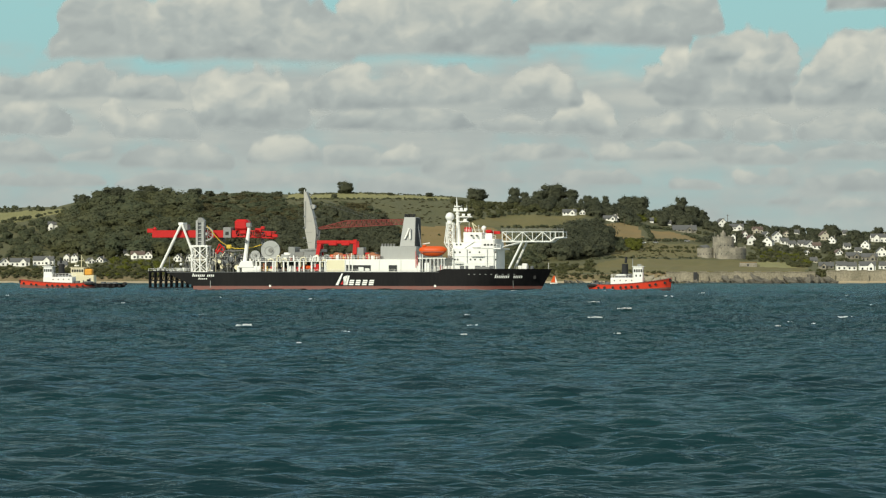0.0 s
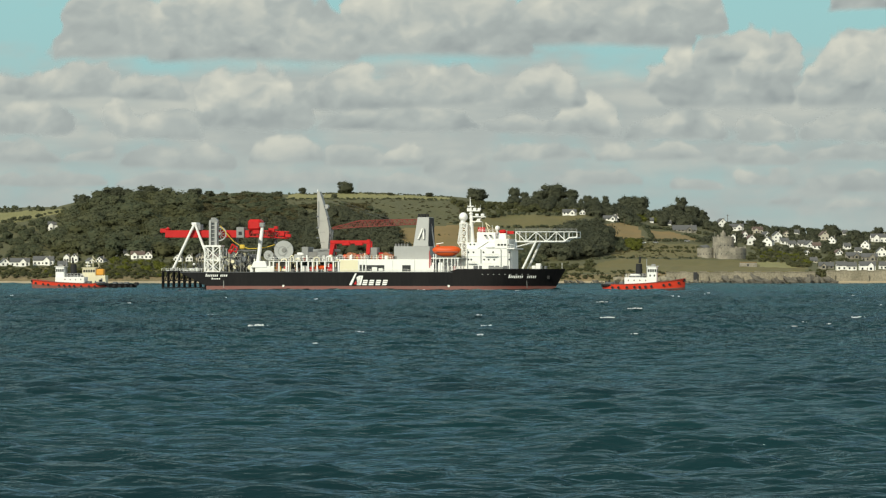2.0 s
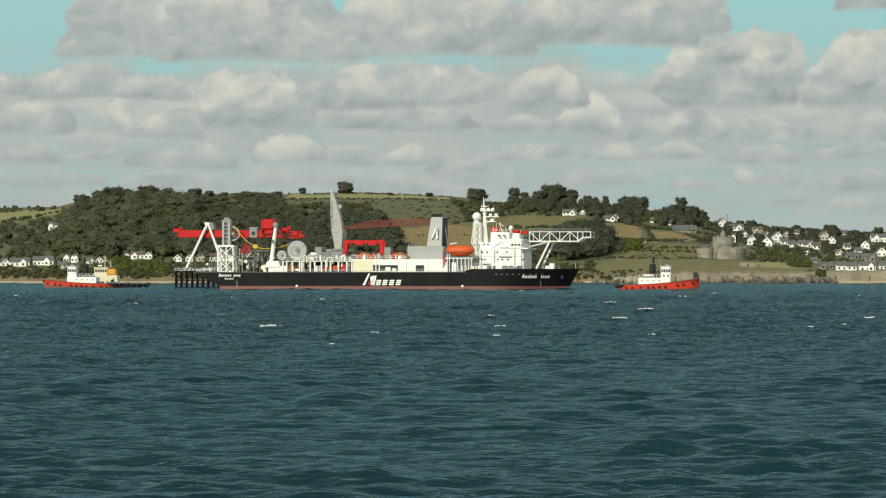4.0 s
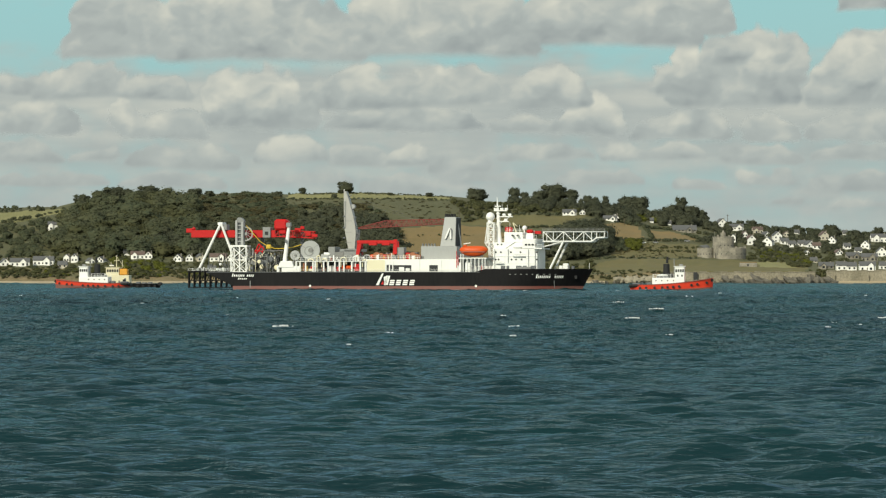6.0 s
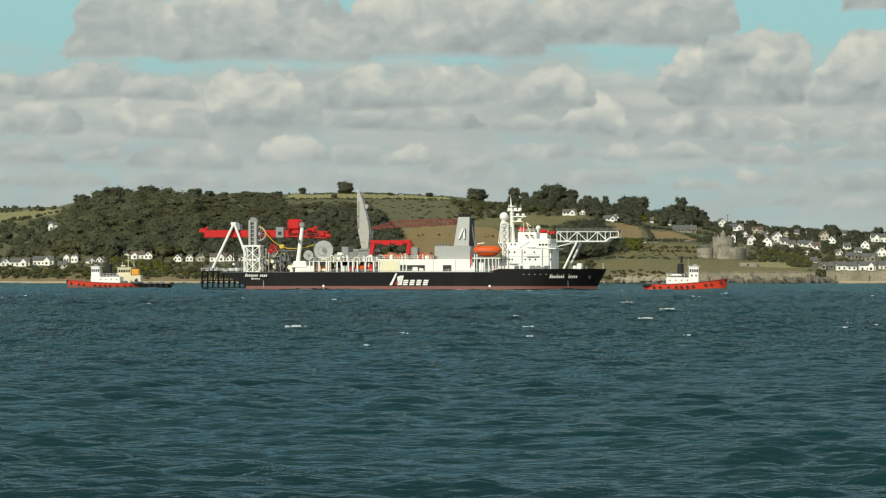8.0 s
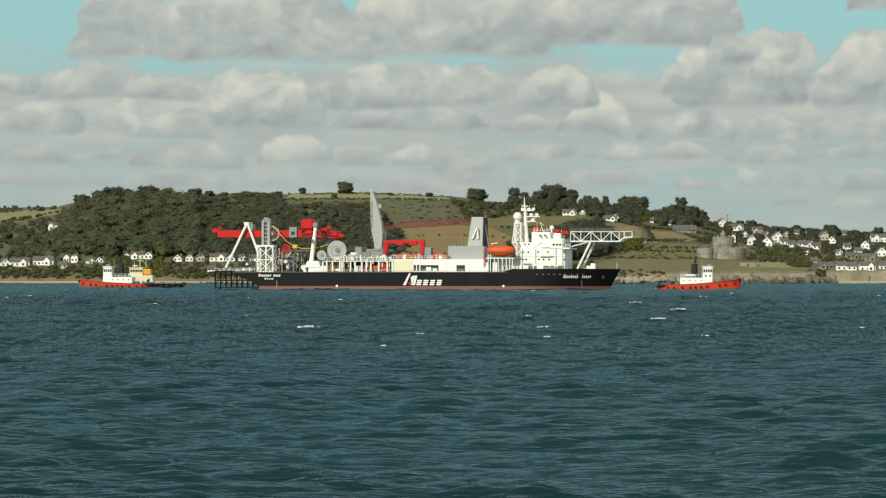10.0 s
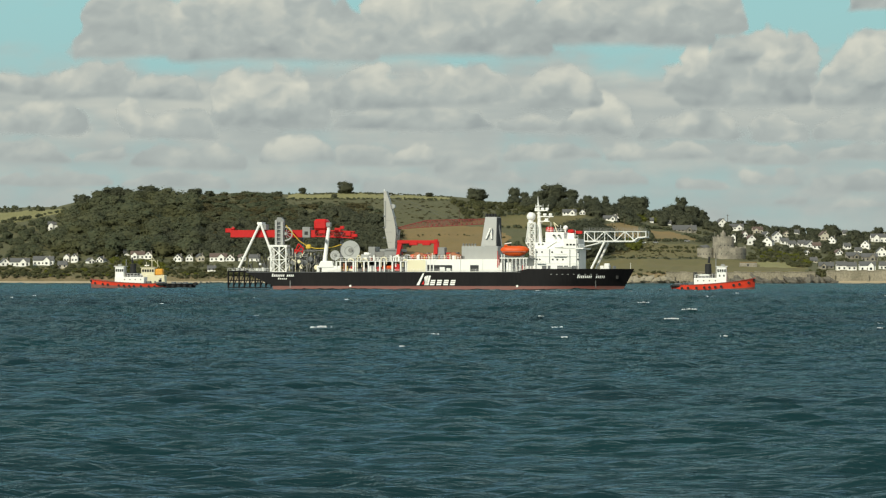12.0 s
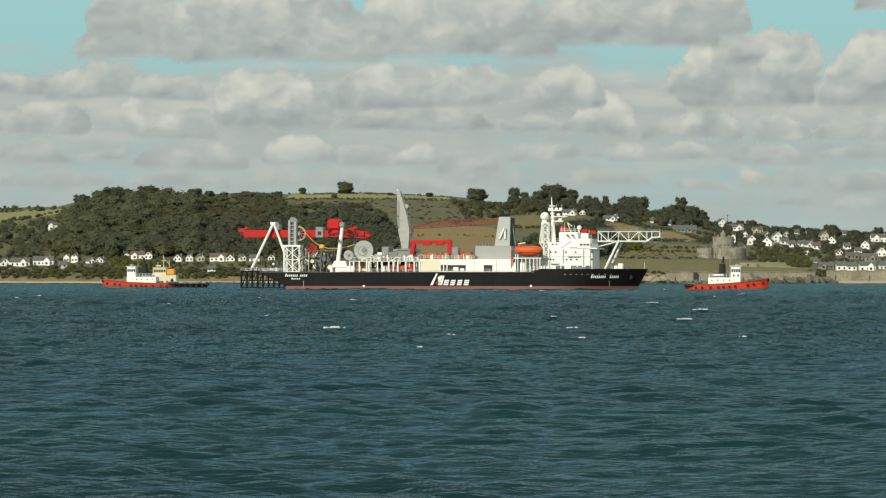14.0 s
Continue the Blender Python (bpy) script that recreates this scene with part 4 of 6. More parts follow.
    for p0, q0, p1, q1 in ((689, 430, 696, 408), (692, 404, 686, 396), (696, 408, 692, 440)):
        made("crane_link", DARKGREY, ct, rod, (X(p0), -1, Z(q0)), (X(p1), -1, Z(q1)), 0.16, 5)
    bm = bmesh.new()
    truss(bm, (X(692), 0, Z(404)), (X(742), 0, Z(396)), 0.5, 0.8, 9, 0.09, tip=4.2)
    truss(bm, (X(742), 0, Z(396)), (X(848), 0, Z(392)), 2.1, 2.4, 24, 0.10, tip=0.75)
    part("crane_boom", bm, DULL_RED, ct, "weathered red lattice boom")
    for q0, q1 in ((343, 388), (350, 392)):
        made("crane_stay", DARKGREY, ct, rod, (X(672), 0, Z(q0)), (X(800), 0, Z(q1)), 0.03, 4)

    # red portal frame
    pf = add("portal_frame", RED, box, X(691), X(762), -6.5, -5.4, Z(431.5), Z(425.5), label="red portal frame crane on the shelter deck", bevel=0.12)
    bm = bmesh.new()
    extrude(bm, [(X(689), Z(452)), (X(694.5), Z(452)), (X(700), Z(428)), (X(692), Z(428))], -6.4, -5.5)
    part("portal_leg", bm, RED, pf)
    bm = bmesh.new()
    extrude(bm, [(X(755), Z(450)), (X(762), Z(450)), (X(762.5), Z(424)), (X(756.5), Z(424))], -6.4, -5.5)
    part("portal_leg", bm, RED, pf)
    for p in (712, 735):
        made("portal_trolley", RED, pf, box, X(p), X(p) + 2.6, -6.7, -5.2, Z(434.5), Z(427), bevel=0.15)
    made("far_beam", RED, pf, box, X(694), X(764), 4, 5, Z(431), Z(427))
    for p in (696, 760):
        made("far_leg", RED, pf, box, X(p), X(p) + 0.8, 4, 5, Z(459), Z(428))
    made("generator_box", GREY, ship, box, X(761), X(775), -6, -2, Z(459), Z(438), bevel=0.15)
    for p in (718, 728, 739, 748):
        made("orange_float", ORANGE, ship, ball, (X(p), -6, Z(454)), 0.85, stretch=(1.25, 0.9, 0.8), smooth=True)
    for i in range(30):
        p = rng.uniform(708, 803)
        made("deck_fitting", rng.choice([STEEL, GREY, RED, WHITE, BOOT, STEEL]), ship, box, X(p), X(p) + rng.uniform(0.3, 1.7), rng.uniform(-8, -3), rng.uniform(-2.9, 0), Z(459.5), Z(rng.uniform(446, 456)))

    # long white deckhouse
    dh = add("deckhouse", WHITE, box, X(708), X(872), -9.3, 9.3, 5.3, Z(459), label="long white deckhouse with dark openings", bevel=0.08)
    for p0, p1, q0, q1 in ((756, 788, 480, 469.5), (820, 835, 480.5, 469.5), (744, 748, 480, 469), (750, 754, 480, 469)):
        o = made("opening", SHADE, dh, box, X(p0), X(p1), -9.36, -9.1, Z(q0), Z(q1))
    made("cream_panel", CREAM, dh, box, X(709), X(741), -9.36, -9.2, Z(481), Z(460.5), label="cream painted side panel")
    for p0, p1, q0, q1 in ((766, 775, 480, 473), (778, 785, 480, 475)):
        made("store_box", WHITE, dh, box, X(p0), X(p1), -9.5, -9.3, Z(q0), Z(q1))
    for p in (741.5, 749, 755, 802, 841):
        made("stiffener", WHITE, dh, box, X(p), X(p) + 0.16, -9.5, -9.28, 5.4, Z(459.5))
    bm = bmesh.new()
    rail(bm, X(708), X(803), -9.2, Z(459))
    part("deckhouse_rail", bm, WHITE, dh)
    bm = bmesh.new()
    rail(bm, X(566), X(940), -9.85, 5.5, 2.0)
    part("side_rail", bm, WHITE, ship)
    en = add("engine_casing", PALE, box, X(805), X(869), -7, 7, Z(459.5), Z(436), label="grey engine casing below the funnel", bevel=0.1)
    for i in range(5):
        x = X(808) + i * 0.95
        made("vent", GREY, en, rod, (x, -5.5, Z(436)), (x, -5.5, Z(433.5)), 0.32, 10)
        made("vent_cowl", STEEL, en, ball, (x, -5.5, Z(433)), 0.36, smooth=True)

    # funnel
    bm = bmesh.new()
    frustum(bm, [(X(839), -5.5, Z(436)), (X(866), -5.5, Z(436)), (X(866), 5.5, Z(436)), (X(839), 5.5, Z(436))],
            [(X(845.5), -4.0, Z(384)), (X(866), -4.0, Z(384)), (X(866), 4.0, Z(384)), (X(845.5), 4.0, Z(384))])
    fu = part("funnel", bm, PALE, ship, "tapered pale grey funnel with a white mark", bevel=0.08)
    # near-black plate paints in the shade on the funnel's front face
    bm = bmesh.new()
    frustum(bm, [(X(865.5), -5.3, Z(436)), (X(867), -5.3, Z(436)), (X(867), 5.3, Z(436)), (X(865.5), 5.3, Z(436))],
            [(X(865.5), -3.9, Z(385)), (X(867), -3.9, Z(385)), (X(867), 3.9, Z(385)), (X(865.5), 3.9, Z(385))])
    part("funnel_front", bm, SHADE, fu, "funnel front plate, near-black for its shaded side")
    made("funnel_edge", WHITE, fu, rod, (X(876.5), 0, Z(440)), (X(868.8), 0, Z(385)), 0.24, 5)
    bm = bmesh.new()
    for a in ([(X(846.5), Z(423)), (X(849), Z(423)), (X(857), Z(404)), (X(854.5), Z(404))], [(X(855.5), Z(414)), (X(858), Z(404)), (X(859), Z(423)), (X(856.5), Z(423))]):
        frustum(bm, [(x, -5.75 + (Z(0) - Z(0)), z) for x, z in a], [(x, -4.5, z) for x, z in a])
    part("funnel_mark", bm, WHITE, fu, "white mark shapes")
    for p in (848, 853, 858, 863):
        made("exhaust_pipe", RUBBER, fu, rod, (X(p), -1.5, Z(386)), (X(p + 1.5), -1.5, Z(378.5)), 0.42, 10)
    made("funnel_vent", DARKGREY, fu, box, X(849), X(864), -5.2, -4.4, Z(434), Z(428))

    # lifeboat in davits
    bm = bmesh.new()
    n = 16
    rings = []
    for i in range(n + 1):
        k = i / n * 2 - 1
        w = max(0.03, (1 - abs(k) ** 3.2))
        rings.append([bm.verts.new((X(897.5) + k * 4.5, -8.0 + 1.45 * w ** 0.7 * math.cos(a), Z(444) + (1.55 if math.sin(a) > 0 else 1.75) * w ** 0.6 * math.sin(a) + 0.35 * k * k)) for a in np.linspace(0, 2 * math.pi, 15)[:-1]])
    for a, b in zip(rings, rings[1:]):
        for i in range(14):
            bm.faces.new((a[i], a[(i + 1) % 14], b[(i + 1) % 14], b[i]))
    lb = part("lifeboat", bm, ORANGE, ship, "orange enclosed lifeboat in its davits", smooth=True)
    made("lifeboat_cab", ORANGE, lb, box, X(880), X(886), -8.8, -7.2, Z(437), Z(433.5), bevel=0.15)
    made("lifeboat_fender", DARKGREY, lb, box, X(876), X(919), -9.55, -9.42, Z(446.5), Z(445.5))
    made("lifeboat_keel", DARKGREY, lb, box, X(880), X(916), -8.1, -7.9, Z(455), Z(452))
    for p in (876, 880, 887, 894, 901, 908, 914, 919):
        made("davit_post", WHITE, ship, rod, (X(p), -9.3, 5.4), (X(p), -9.3, Z(457 if p > 880 else 450)), 0.17, 6)
    made("davit_arm", WHITE, ship, rod, (X(880), -7, Z(432)), (X(893), -8, Z(430)), 0.16, 6)
    made("davit_beam", WHITE, ship, box, X(872), X(922), -9.5, -9.1, Z(458), Z(456.3))
    made("boat_deck", GREY, ship, box, X(872), X(934), -9.2, 9.2, Z(457.5), Z(456.5))
    made("boat_deck_wall", WHITE, ship, box, X(886), X(934), -6, 8, 5.3, Z(457.5))
    for p0, p1 in ((872, 876), (884, 892)):
        made("davit_foot", WHITE, ship, box, X(p0), X(p1), -9.2, -8.0, 5.4, Z(465))

    # satellite tower and main mast
    sa = add("satellite_tower", WHITE, box, X(918), X(936), -3.4, 0.4, Z(431), Z(429.5), label="white lattice tower with a white radome")
    bm = bmesh.new()
    tower(bm, X(922), X(933.5), -3.0, 0, Z(430), Z(394), 3, 0.17)
    tower(bm, X(925.5), X(934.5), -3.2, 0, 5.3, Z(431), 5, 0.18)
    for y in (-3.2, 0):
        rod(bm, (X(918.5), y, Z(430)), (X(926), y, Z(442)), 0.16, 5)
        rod(bm, (X(918.5), y, Z(430)), (X(922), y, Z(402)), 0.14, 5)
    part("lattice", bm, WHITE, sa)
    made("radome", WHITE, sa, ball, (X(927), -1.5, Z(383.5)), 1.42, smooth=True, label="white radome")
    made("radome_seat", WHITE, sa, rod, (X(927), -1.5, Z(396)), (X(927), -1.5, Z(390)), 0.8, 12)
    ma = add("mast", WHITE, rod, (X(943), 0, Z(440)), (X(940.5), 0, Z(366)), 0.95, 10, r2=0.36, label="white signal mast with yards and radar")
    made("mast_topmast", WHITE, ma, rod, (X(940.5), 0, Z(367)), (X(939.7), 0, Z(348.5)), 0.3, 8, r2=0.07)
    for p0, p1, q in ((934, 957, 373), (943, 967, 383.5), (942, 960, 392), (936, 946, 365)):
        made("yard", WHITE, ma, box, X(p0), X(p1), -0.8, 0.8, Z(q + 0.7), Z(q - 0.9))
    for p, q in ((952, 381), (962, 381), (948, 371), (956, 371), (955, 390), (937, 371)):
        made("scanner", WHITE, ma, box, X(p) - 0.5, X(p) + 0.5, -0.5, 0.5, Z(q + 1), Z(q - 3), bevel=0.1)
    made("mast_strut", WHITE, ma, rod, (X(944), 0, Z(396)), (X(962), 0, Z(384)), 0.14, 5)
    for q in (379, 387, 398, 408):
        made("mast_ring", WHITE, ma, rod, (X(941.3), 0, Z(q)), (X(941.3), 0, Z(q - 2)), 0.7, 10)
    for p, y in ((936, -0.7), (949, 0.6), (958, 0.2)):
        made("aerial", WHITE, ma, rod, (X(p), y, Z(374)), (X(p), y, Z(362)), 0.05, 4)

    # accommodation block and bridge
    ac = add("accommodation", WHITE, box, X(933.5), X(1012), -8.6, 8.6, 5.4, Z(440), label="white stepped accommodation block with portholes", bevel=0.08)
    made("front_block", WHITE, ac, box, X(1008), X(1015), -7.0, 7.0, 5.4, Z(438), bevel=0.08)
    made("upper_block", WHITE, ac, box, X(934), X(986), -7.5, 7.5, Z(440), Z(429), bevel=0.08)
    made("upper_house", WHITE, ac, box, X(953), X(986), -6.0, 6.0, Z(429.5), Z(411), bevel=0.08)
    br = made("bridge", WHITE, ac, box, X(985), X(1010), -8.8, 8.8, Z(440), Z(422.5), bevel=0.08, label="white wheelhouse with a row of dark windows")
    for i in range(4):
        made("bridge_window", DARK, br, box, X(990) + i * 1.05, X(990) + i * 1.05 + 0.72, -8.88, -8.7, Z(434.8), Z(431.8))
    made("bridge_wing", WHITE, br, box, X(1006), X(1020), -9.6, 9.6, Z(441), Z(438.8))
    bm = bmesh.new()
    rail(bm, X(1006), X(1020), -9.5, Z(438.8), 1.2)
    rail(bm, X(985), X(1010), -8.6, Z(422.5), 1.2)
    rail(bm, X(935), X(985), -7.4, Z(429), 1.4)
    rail(bm, X(953), X(986), -5.9, Z(411), 1.2)
    part("upper_rail", bm, WHITE, ac)
    for q, ps in ((446.5, (938, 947, 965, 982, 1011)), (459.5, (938, 943, 966, 974, 984, 1011))):
        for p in ps:
            made("porthole", DARK, ac, rod, (X(p), -8.72, Z(q)), (X(p), -8.5, Z(q)), 0.28, 10)
    for p0, p1 in ((947, 955), (957, 962), (974, 984), (986, 993), (1000, 1010),):
        made("deck_window", DARKGREY, ac, box, X(p0), X(p1), -8.68, -8.5, Z(477), Z(470.5))
    for p, q in ((940, 434), (947, 434), (966, 418), (975, 418)):
        made("porthole", DARK, ac, box, X(p), X(p) + 0.5, -7.6, -5.9, Z(q), Z(q - 2.5))
    for q in (453.5, 466.5):
        made("deck_edge", WHITE, ac, box, X(933), X(1012.5), -8.74, -8.5, Z(q + 0.4), Z(q - 0.4))
    made("gangway", GREY, ac, box, X(975), X(1000), -9.2, -8.7, Z(477.5), Z(472.5), label="stowed grey gangway")
    made("ladder", WHITE, ac, rod, (X(953), -7.7, Z(440)), (X(973), -7.7, Z(427)), 0.22, 5)
    made("rescue_boat", WHITE, ac, ball, (X(978), -8.2, Z(437)), 1.1, stretch=(1.7, 0.7, 0.55), smooth=True)
    made("red_locker", RED, ac, box, X(954), X(967), -4, -2, Z(410.5), Z(402), bevel=0.3)
    made("red_locker", RED, ac, box, X(992), X(1004), -5, -3, Z(413), Z(406.5), bevel=0.4)
    made("red_locker_stand", WHITE, ac, box, X(992), X(1004), -4.8, -3.2, Z(423), Z(413))
    made("radome", WHITE, ac, ball, (X(988.5), -3, Z(403.5)), 0.78, smooth=True)
    made("radome_post", WHITE, ac, rod, (X(988.5), -3, Z(423)), (X(988.5), -3, Z(406)), 0.25, 8)
    made("aerial_crane", CREAM, ac, rod, (X(974), -3, Z(411)), (X(968), -3, Z(394)), 0.16, 5)
    made("aerial_crane", CREAM, ac, rod, (X(968), -3, Z(394)), (X(976), -3, Z(401)), 0.12, 5)
    made("red_rail_box", RED, ac, box, X(1004), X(1018), -3, -1, Z(414), Z(409))

    for p, q0, q1 in ((936, 478, 441), (960, 466, 441), (996, 478, 441), (1008, 478, 424)):
        made("drain_pipe", PALE, ac, rod, (X(p), -8.9, Z(q0)), (X(p), -8.9, Z(q1)), 0.09, 5)
    for p0, p1, q in ((938, 952, 467), (968, 990, 454)):
        made("side_platform", PALE, ac, box, X(p0), X(p1), -9.2, -8.6, Z(q + 0.6), Z(q - 0.3))
        bm = bmesh.new()
        rail(bm, X(p0), X(p1), -9.15, Z(q), 1.0, 0.9)
        part("platform_rail", bm, WHITE, ac)
    for p, q, h in ((958, 411, 4), (963, 411, 7), (980, 411, 5), (1000, 422, 4), (1006, 422, 6)):
        made("whip_aerial", WHITE, ac, rod, (X(p), -4, Z(q)), (X(p), -4, Z(q - h / 0.4)), 0.06, 4)
    for p, q0, q1 in ((868.5, 474, 444), (871, 470, 452)):
        made("hydrant_pipe", RED, ship, rod, (X(p), -9.5, Z(q0)), (X(p), -9.5, Z(q1)), 0.12, 6)
    for p in (884, 891, 897, 905, 912):
        made("boat_deck_gear", DARKGREY if p % 2 else RED, ship, box, X(p), X(p) + 0.7, -8.9, -8.2, 5.4, Z(472 - p % 5), bevel=0.08)

    # bow gantry
    bg = add("bow_gantry", GREY, box, X(1021), X(1131), -4.4, 4.4, Z(409.6), Z(408.6), label="white lattice helideck support reaching over the bow")
    bm = bmesh.new()
    for y in (-4.2, 4.2):
        pts = [(1022, 427.5), (1060, 427.5), (1090, 427.5), (1108, 427.5), (1117, 421), (1131, 420)]
        for (a, b), (c, d) in zip(pts, pts[1:]):
            rod(bm, (X(a), y, Z(b)), (X(c), y, Z(d)), 0.24, 6)
        rod(bm, (X(1022), y, Z(410)), (X(1131), y, Z(410)), 0.2, 6)
        for i, p in enumerate((1022, 1040, 1058, 1076, 1094, 1108)):
            rod(bm, (X(p), y, Z(410)), (X(p), y, Z(427.5)), 0.15, 5)
            if i < 5:
                a, b = ((410, 427.5), (427.5, 410))[i % 2]
                rod(bm, (X(p), y, Z(a)), (X(p + 18), y, Z(b)), 0.15, 5)
        rod(bm, (X(1117), y, Z(421)), (X(1117), y, Z(410)), 0.16, 5)
        rod(bm, (X(1131), y, Z(420)), (X(1131), y, Z(409)), 0.16, 5)
    for p in (1022, 1058, 1094, 1131):
        rod(bm, (X(p), -4.2, Z(427 if p < 1120 else 420)), (X(p), 4.2, Z(427 if p < 1120 else 420)), 0.2, 5)
    part("lattice", bm, WHITE, bg)
    for y, dx in ((-4.0, 0), (4.0, 8)):
        made("strut", WHITE, bg, rod, (X(1057 + dx), y, Z(428)), (X(1034 + dx), y * 1.2, Z(476)), 0.36, 8)
        made("strut_tie", WHITE, bg, rod, (X(1022), y, Z(437)), (X(1056 + dx), y, Z(428)), 0.18, 5)
    bm = bmesh.new()
    rail(bm, X(1021), X(1131), -4.4, Z(408.5), 1.8, 0.8)
    part("gantry_rail", bm, GREY, bg)
    # foredeck
    for p, w, h, m in ((1050, 1.2, 1.0, WHITE), (1057, 1.7, 1.7, WHITE), (1064, 0.8, 1.1, GREY), (1044, 0.8, 0.8, CREAM), (1072, 0.9, 0.9, DARKGREY)):
        made("windlass", m, ship, box, X(p), X(p) + w, -2.4, -0.8, 5.7, 6.7 + h, bevel=0.2)
    made("jack_staff", WHITE, ship, rod, (X(1104), 0, 6.4), (X(1104), 0, 8.6), 0.07, 5)
    for o in ship.children_recursive:
        if o not in plating and o.data:
            seated(o)
    return ship


ship = build_ship()


# ---- tugs ----
def tug_hull(bm, half, beam, stern_z, bow_z, low, high):
    """Shell of a tug between two fractions of its freeboard; bow towards +x."""
    n, rows = 30, []
    for f in np.linspace(low, high, 4):
        for side in (-1, 1):
            line = []
            for i in range(n + 1):
                k = i / n
                x = -half + 2 * half * k
                top = stern_z + (bow_z - stern_z) * k ** 2.4
                w = beam * (1 - abs(2 * k - 1) ** (5 if k < 0.5 else 2.6)) ** 0.6 * (0.88 + 0.12 * f)
                line.append((x * (0.97 + 0.03 * f), side * max(0.02, w), -0.8 + (top + 0.8) * f))
            rows.append((side, line))
    for side in (-1, 1):
        v = [[bm.verts.new(p) for p in line] for s, line in rows if s == side]
        for a, b in zip(v, v[1:]):
            for i in range(n):
                bm.faces.new((a[i], a[i + 1], b[i + 1], b[i]))
    if high == 1.0:
        s = [line for sd, line in rows[-2:]]
        a = [bm.verts.new((x, y * 0.97, z - 0.45)) for x, y, z in s[0]]
        b = [bm.verts.new((x, y * 0.97, z - 0.45)) for x, y, z in s[1]]
        for i in range(n):
            bm.faces.new((a[i], a[i + 1], b[i + 1], b[i]))


def build_tug(label, bow_z, tyre, dark):
    """A harbour tug about 26 m long, bow towards +x."""
    tug = tagged(new("tug"), label, "tug", "tugs")
    bm = bmesh.new()
    tug_hull(bm, 13.0, 3.9, 1.75, bow_z, 0.0, 1.0)
    hull = part("hull", bm, TUGRED, tug, smooth=True)
    # darker red over the lower part of the hull, up to the given fraction
    bm = bmesh.new()
    tug_hull(bm, 13.02, 3.94, 1.75, bow_z, 0.0, dark)
    part("boot_topping", bm, BOOT, hull, "dark red lower hull", smooth=True)
    bm = bmesh.new()
    for i in range(30):
        k = i / 30
        if k < 0.97:
            x = -13 + 26 * k
            z = 1.75 + (bow_z - 1.75) * k ** 2.4
            w = 3.9 * (1 - abs(2 * k - 1) ** (5 if k < 0.5 else 2.6)) ** 0.6
            for s in (-1, 1):
                box(bm, x, x + 0.9, s * w - 0.14, s * w + 0.14, z - 0.12, z + 0.06)
    part("bulwark_cap", bm, BOOT, hull)
    for x in (-9.5, -7.6, -5.0, -2.6, -1.0, 0.8, 2.6, 6.4, 8.2, 11.0):
        k = (x + 13) / 26
        w = 3.9 * (1 - abs(2 * k - 1) ** (5 if k < 0.5 else 2.6)) ** 0.6
        z = 0.75 + (bow_z - 1.9) * k ** 3.0
        for s in (-1, 1):
            made("tyre_fender", RUBBER, hull, rod, (x, s * (w - 0.05), z), (x, s * (w + 0.25), z), tyre, 12)
    made("stern_fender", RUBBER, hull, rod, (-12.7, -1.5, 1.3), (-12.7, 1.5, 1.3), 0.55, 10)
    made("towing_deck", DECKM, tug, box, -12.2, -6.0, -3.2, 3.2, 1.35, 1.5)
    made("tow_winch", DARKGREY, tug, box, -7.6, -6.2, -1.2, 1.2, 1.5, 2.5, bevel=0.15)
    made("tow_hook", DARKGREY, tug, rod, (-9, 0, 1.4), (-9, 0, 2.6), 0.25, 8)
    house = made("deckhouse", WHITE, tug, box, -5.8, 4.2, -2.7, 2.7, 1.6, 3.9, bevel=0.12, label="white deckhouse")
    for x in (-4.6, -2.8, -1.0, 0.8):
        made("porthole", DARK, house, rod, (x, -2.78, 3.0), (x, -2.6, 3.0), 0.2, 8)
        made("porthole", DARK, house, rod, (x, 2.78, 3.0), (x, 2.6, 3.0), 0.2, 8)
    wh = made("wheelhouse", WHITE, tug, box, 1.2, 4.2, -2.2, 2.2, 3.8, 7.3, bevel=0.15, label="white wheelhouse with dark windows")
    for i in range(4):
        for y in (-2.27, 2.17):
            made("wheelhouse_window", DARK, wh, box, 1.4 + i * 0.7, 1.9 + i * 0.7, y, y + 0.1, 5.6, 6.5)
    for y in (-1.5, -0.5, 0.5):
        made("wheelhouse_window", DARK, wh, box, 4.16, 4.26, y, y + 0.8, 5.6, 6.5)
    for x in (1.9, 3.2):
        made("wheelhouse_port", DARK, wh, box, x, x + 0.45, -2.27, -2.15, 4.2, 4.8)
    made("wheelhouse_roof", WHITE, wh, box, 0.9, 4.5, -2.5, 2.5, 7.3, 7.5, bevel=0.05)
    made("roof_light", GREY, wh, box, 2.4, 3.6, -0.5, 0.5, 7.5, 8.1, bevel=0.1)
    made("engine_casing", RUBBER, tug, box, -3.6, 0.6, -1.5, 1.5, 3.85, 5.2, bevel=0.2)
    made("towing_gear", DARKGREY, tug, box, -12.0, -9.6, -2.4, 2.4, 1.4, 2.3, bevel=0.3)
    made("tow_bitts", RUBBER, tug, box, -10.9, -10.5, -1.6, 1.6, 2.2, 3.0, bevel=0.1)
    made("stern_guard", RUBBER, tug, box, -12.9, -8.6, -3.3, 3.3, 1.0, 1.95, bevel=0.5)
    made("bow_pudding", RUBBER, tug, rod, (12.55, -0.9, bow_z - 0.8), (12.55, 0.9, bow_z - 0.8), 0.5, 10)
    fu = made("funnel", RUBBER, tug, rod, (-1.5, 0, 3.8), (-1.5, 0, 8.2), 1.15, 14, r2=0.95, label="tall black funnel")
    made("exhaust", RUBBER, fu, rod, (-1.3, 0, 8.4), (-1.1, 0, 10.4), 0.4, 8, r2=0.3)
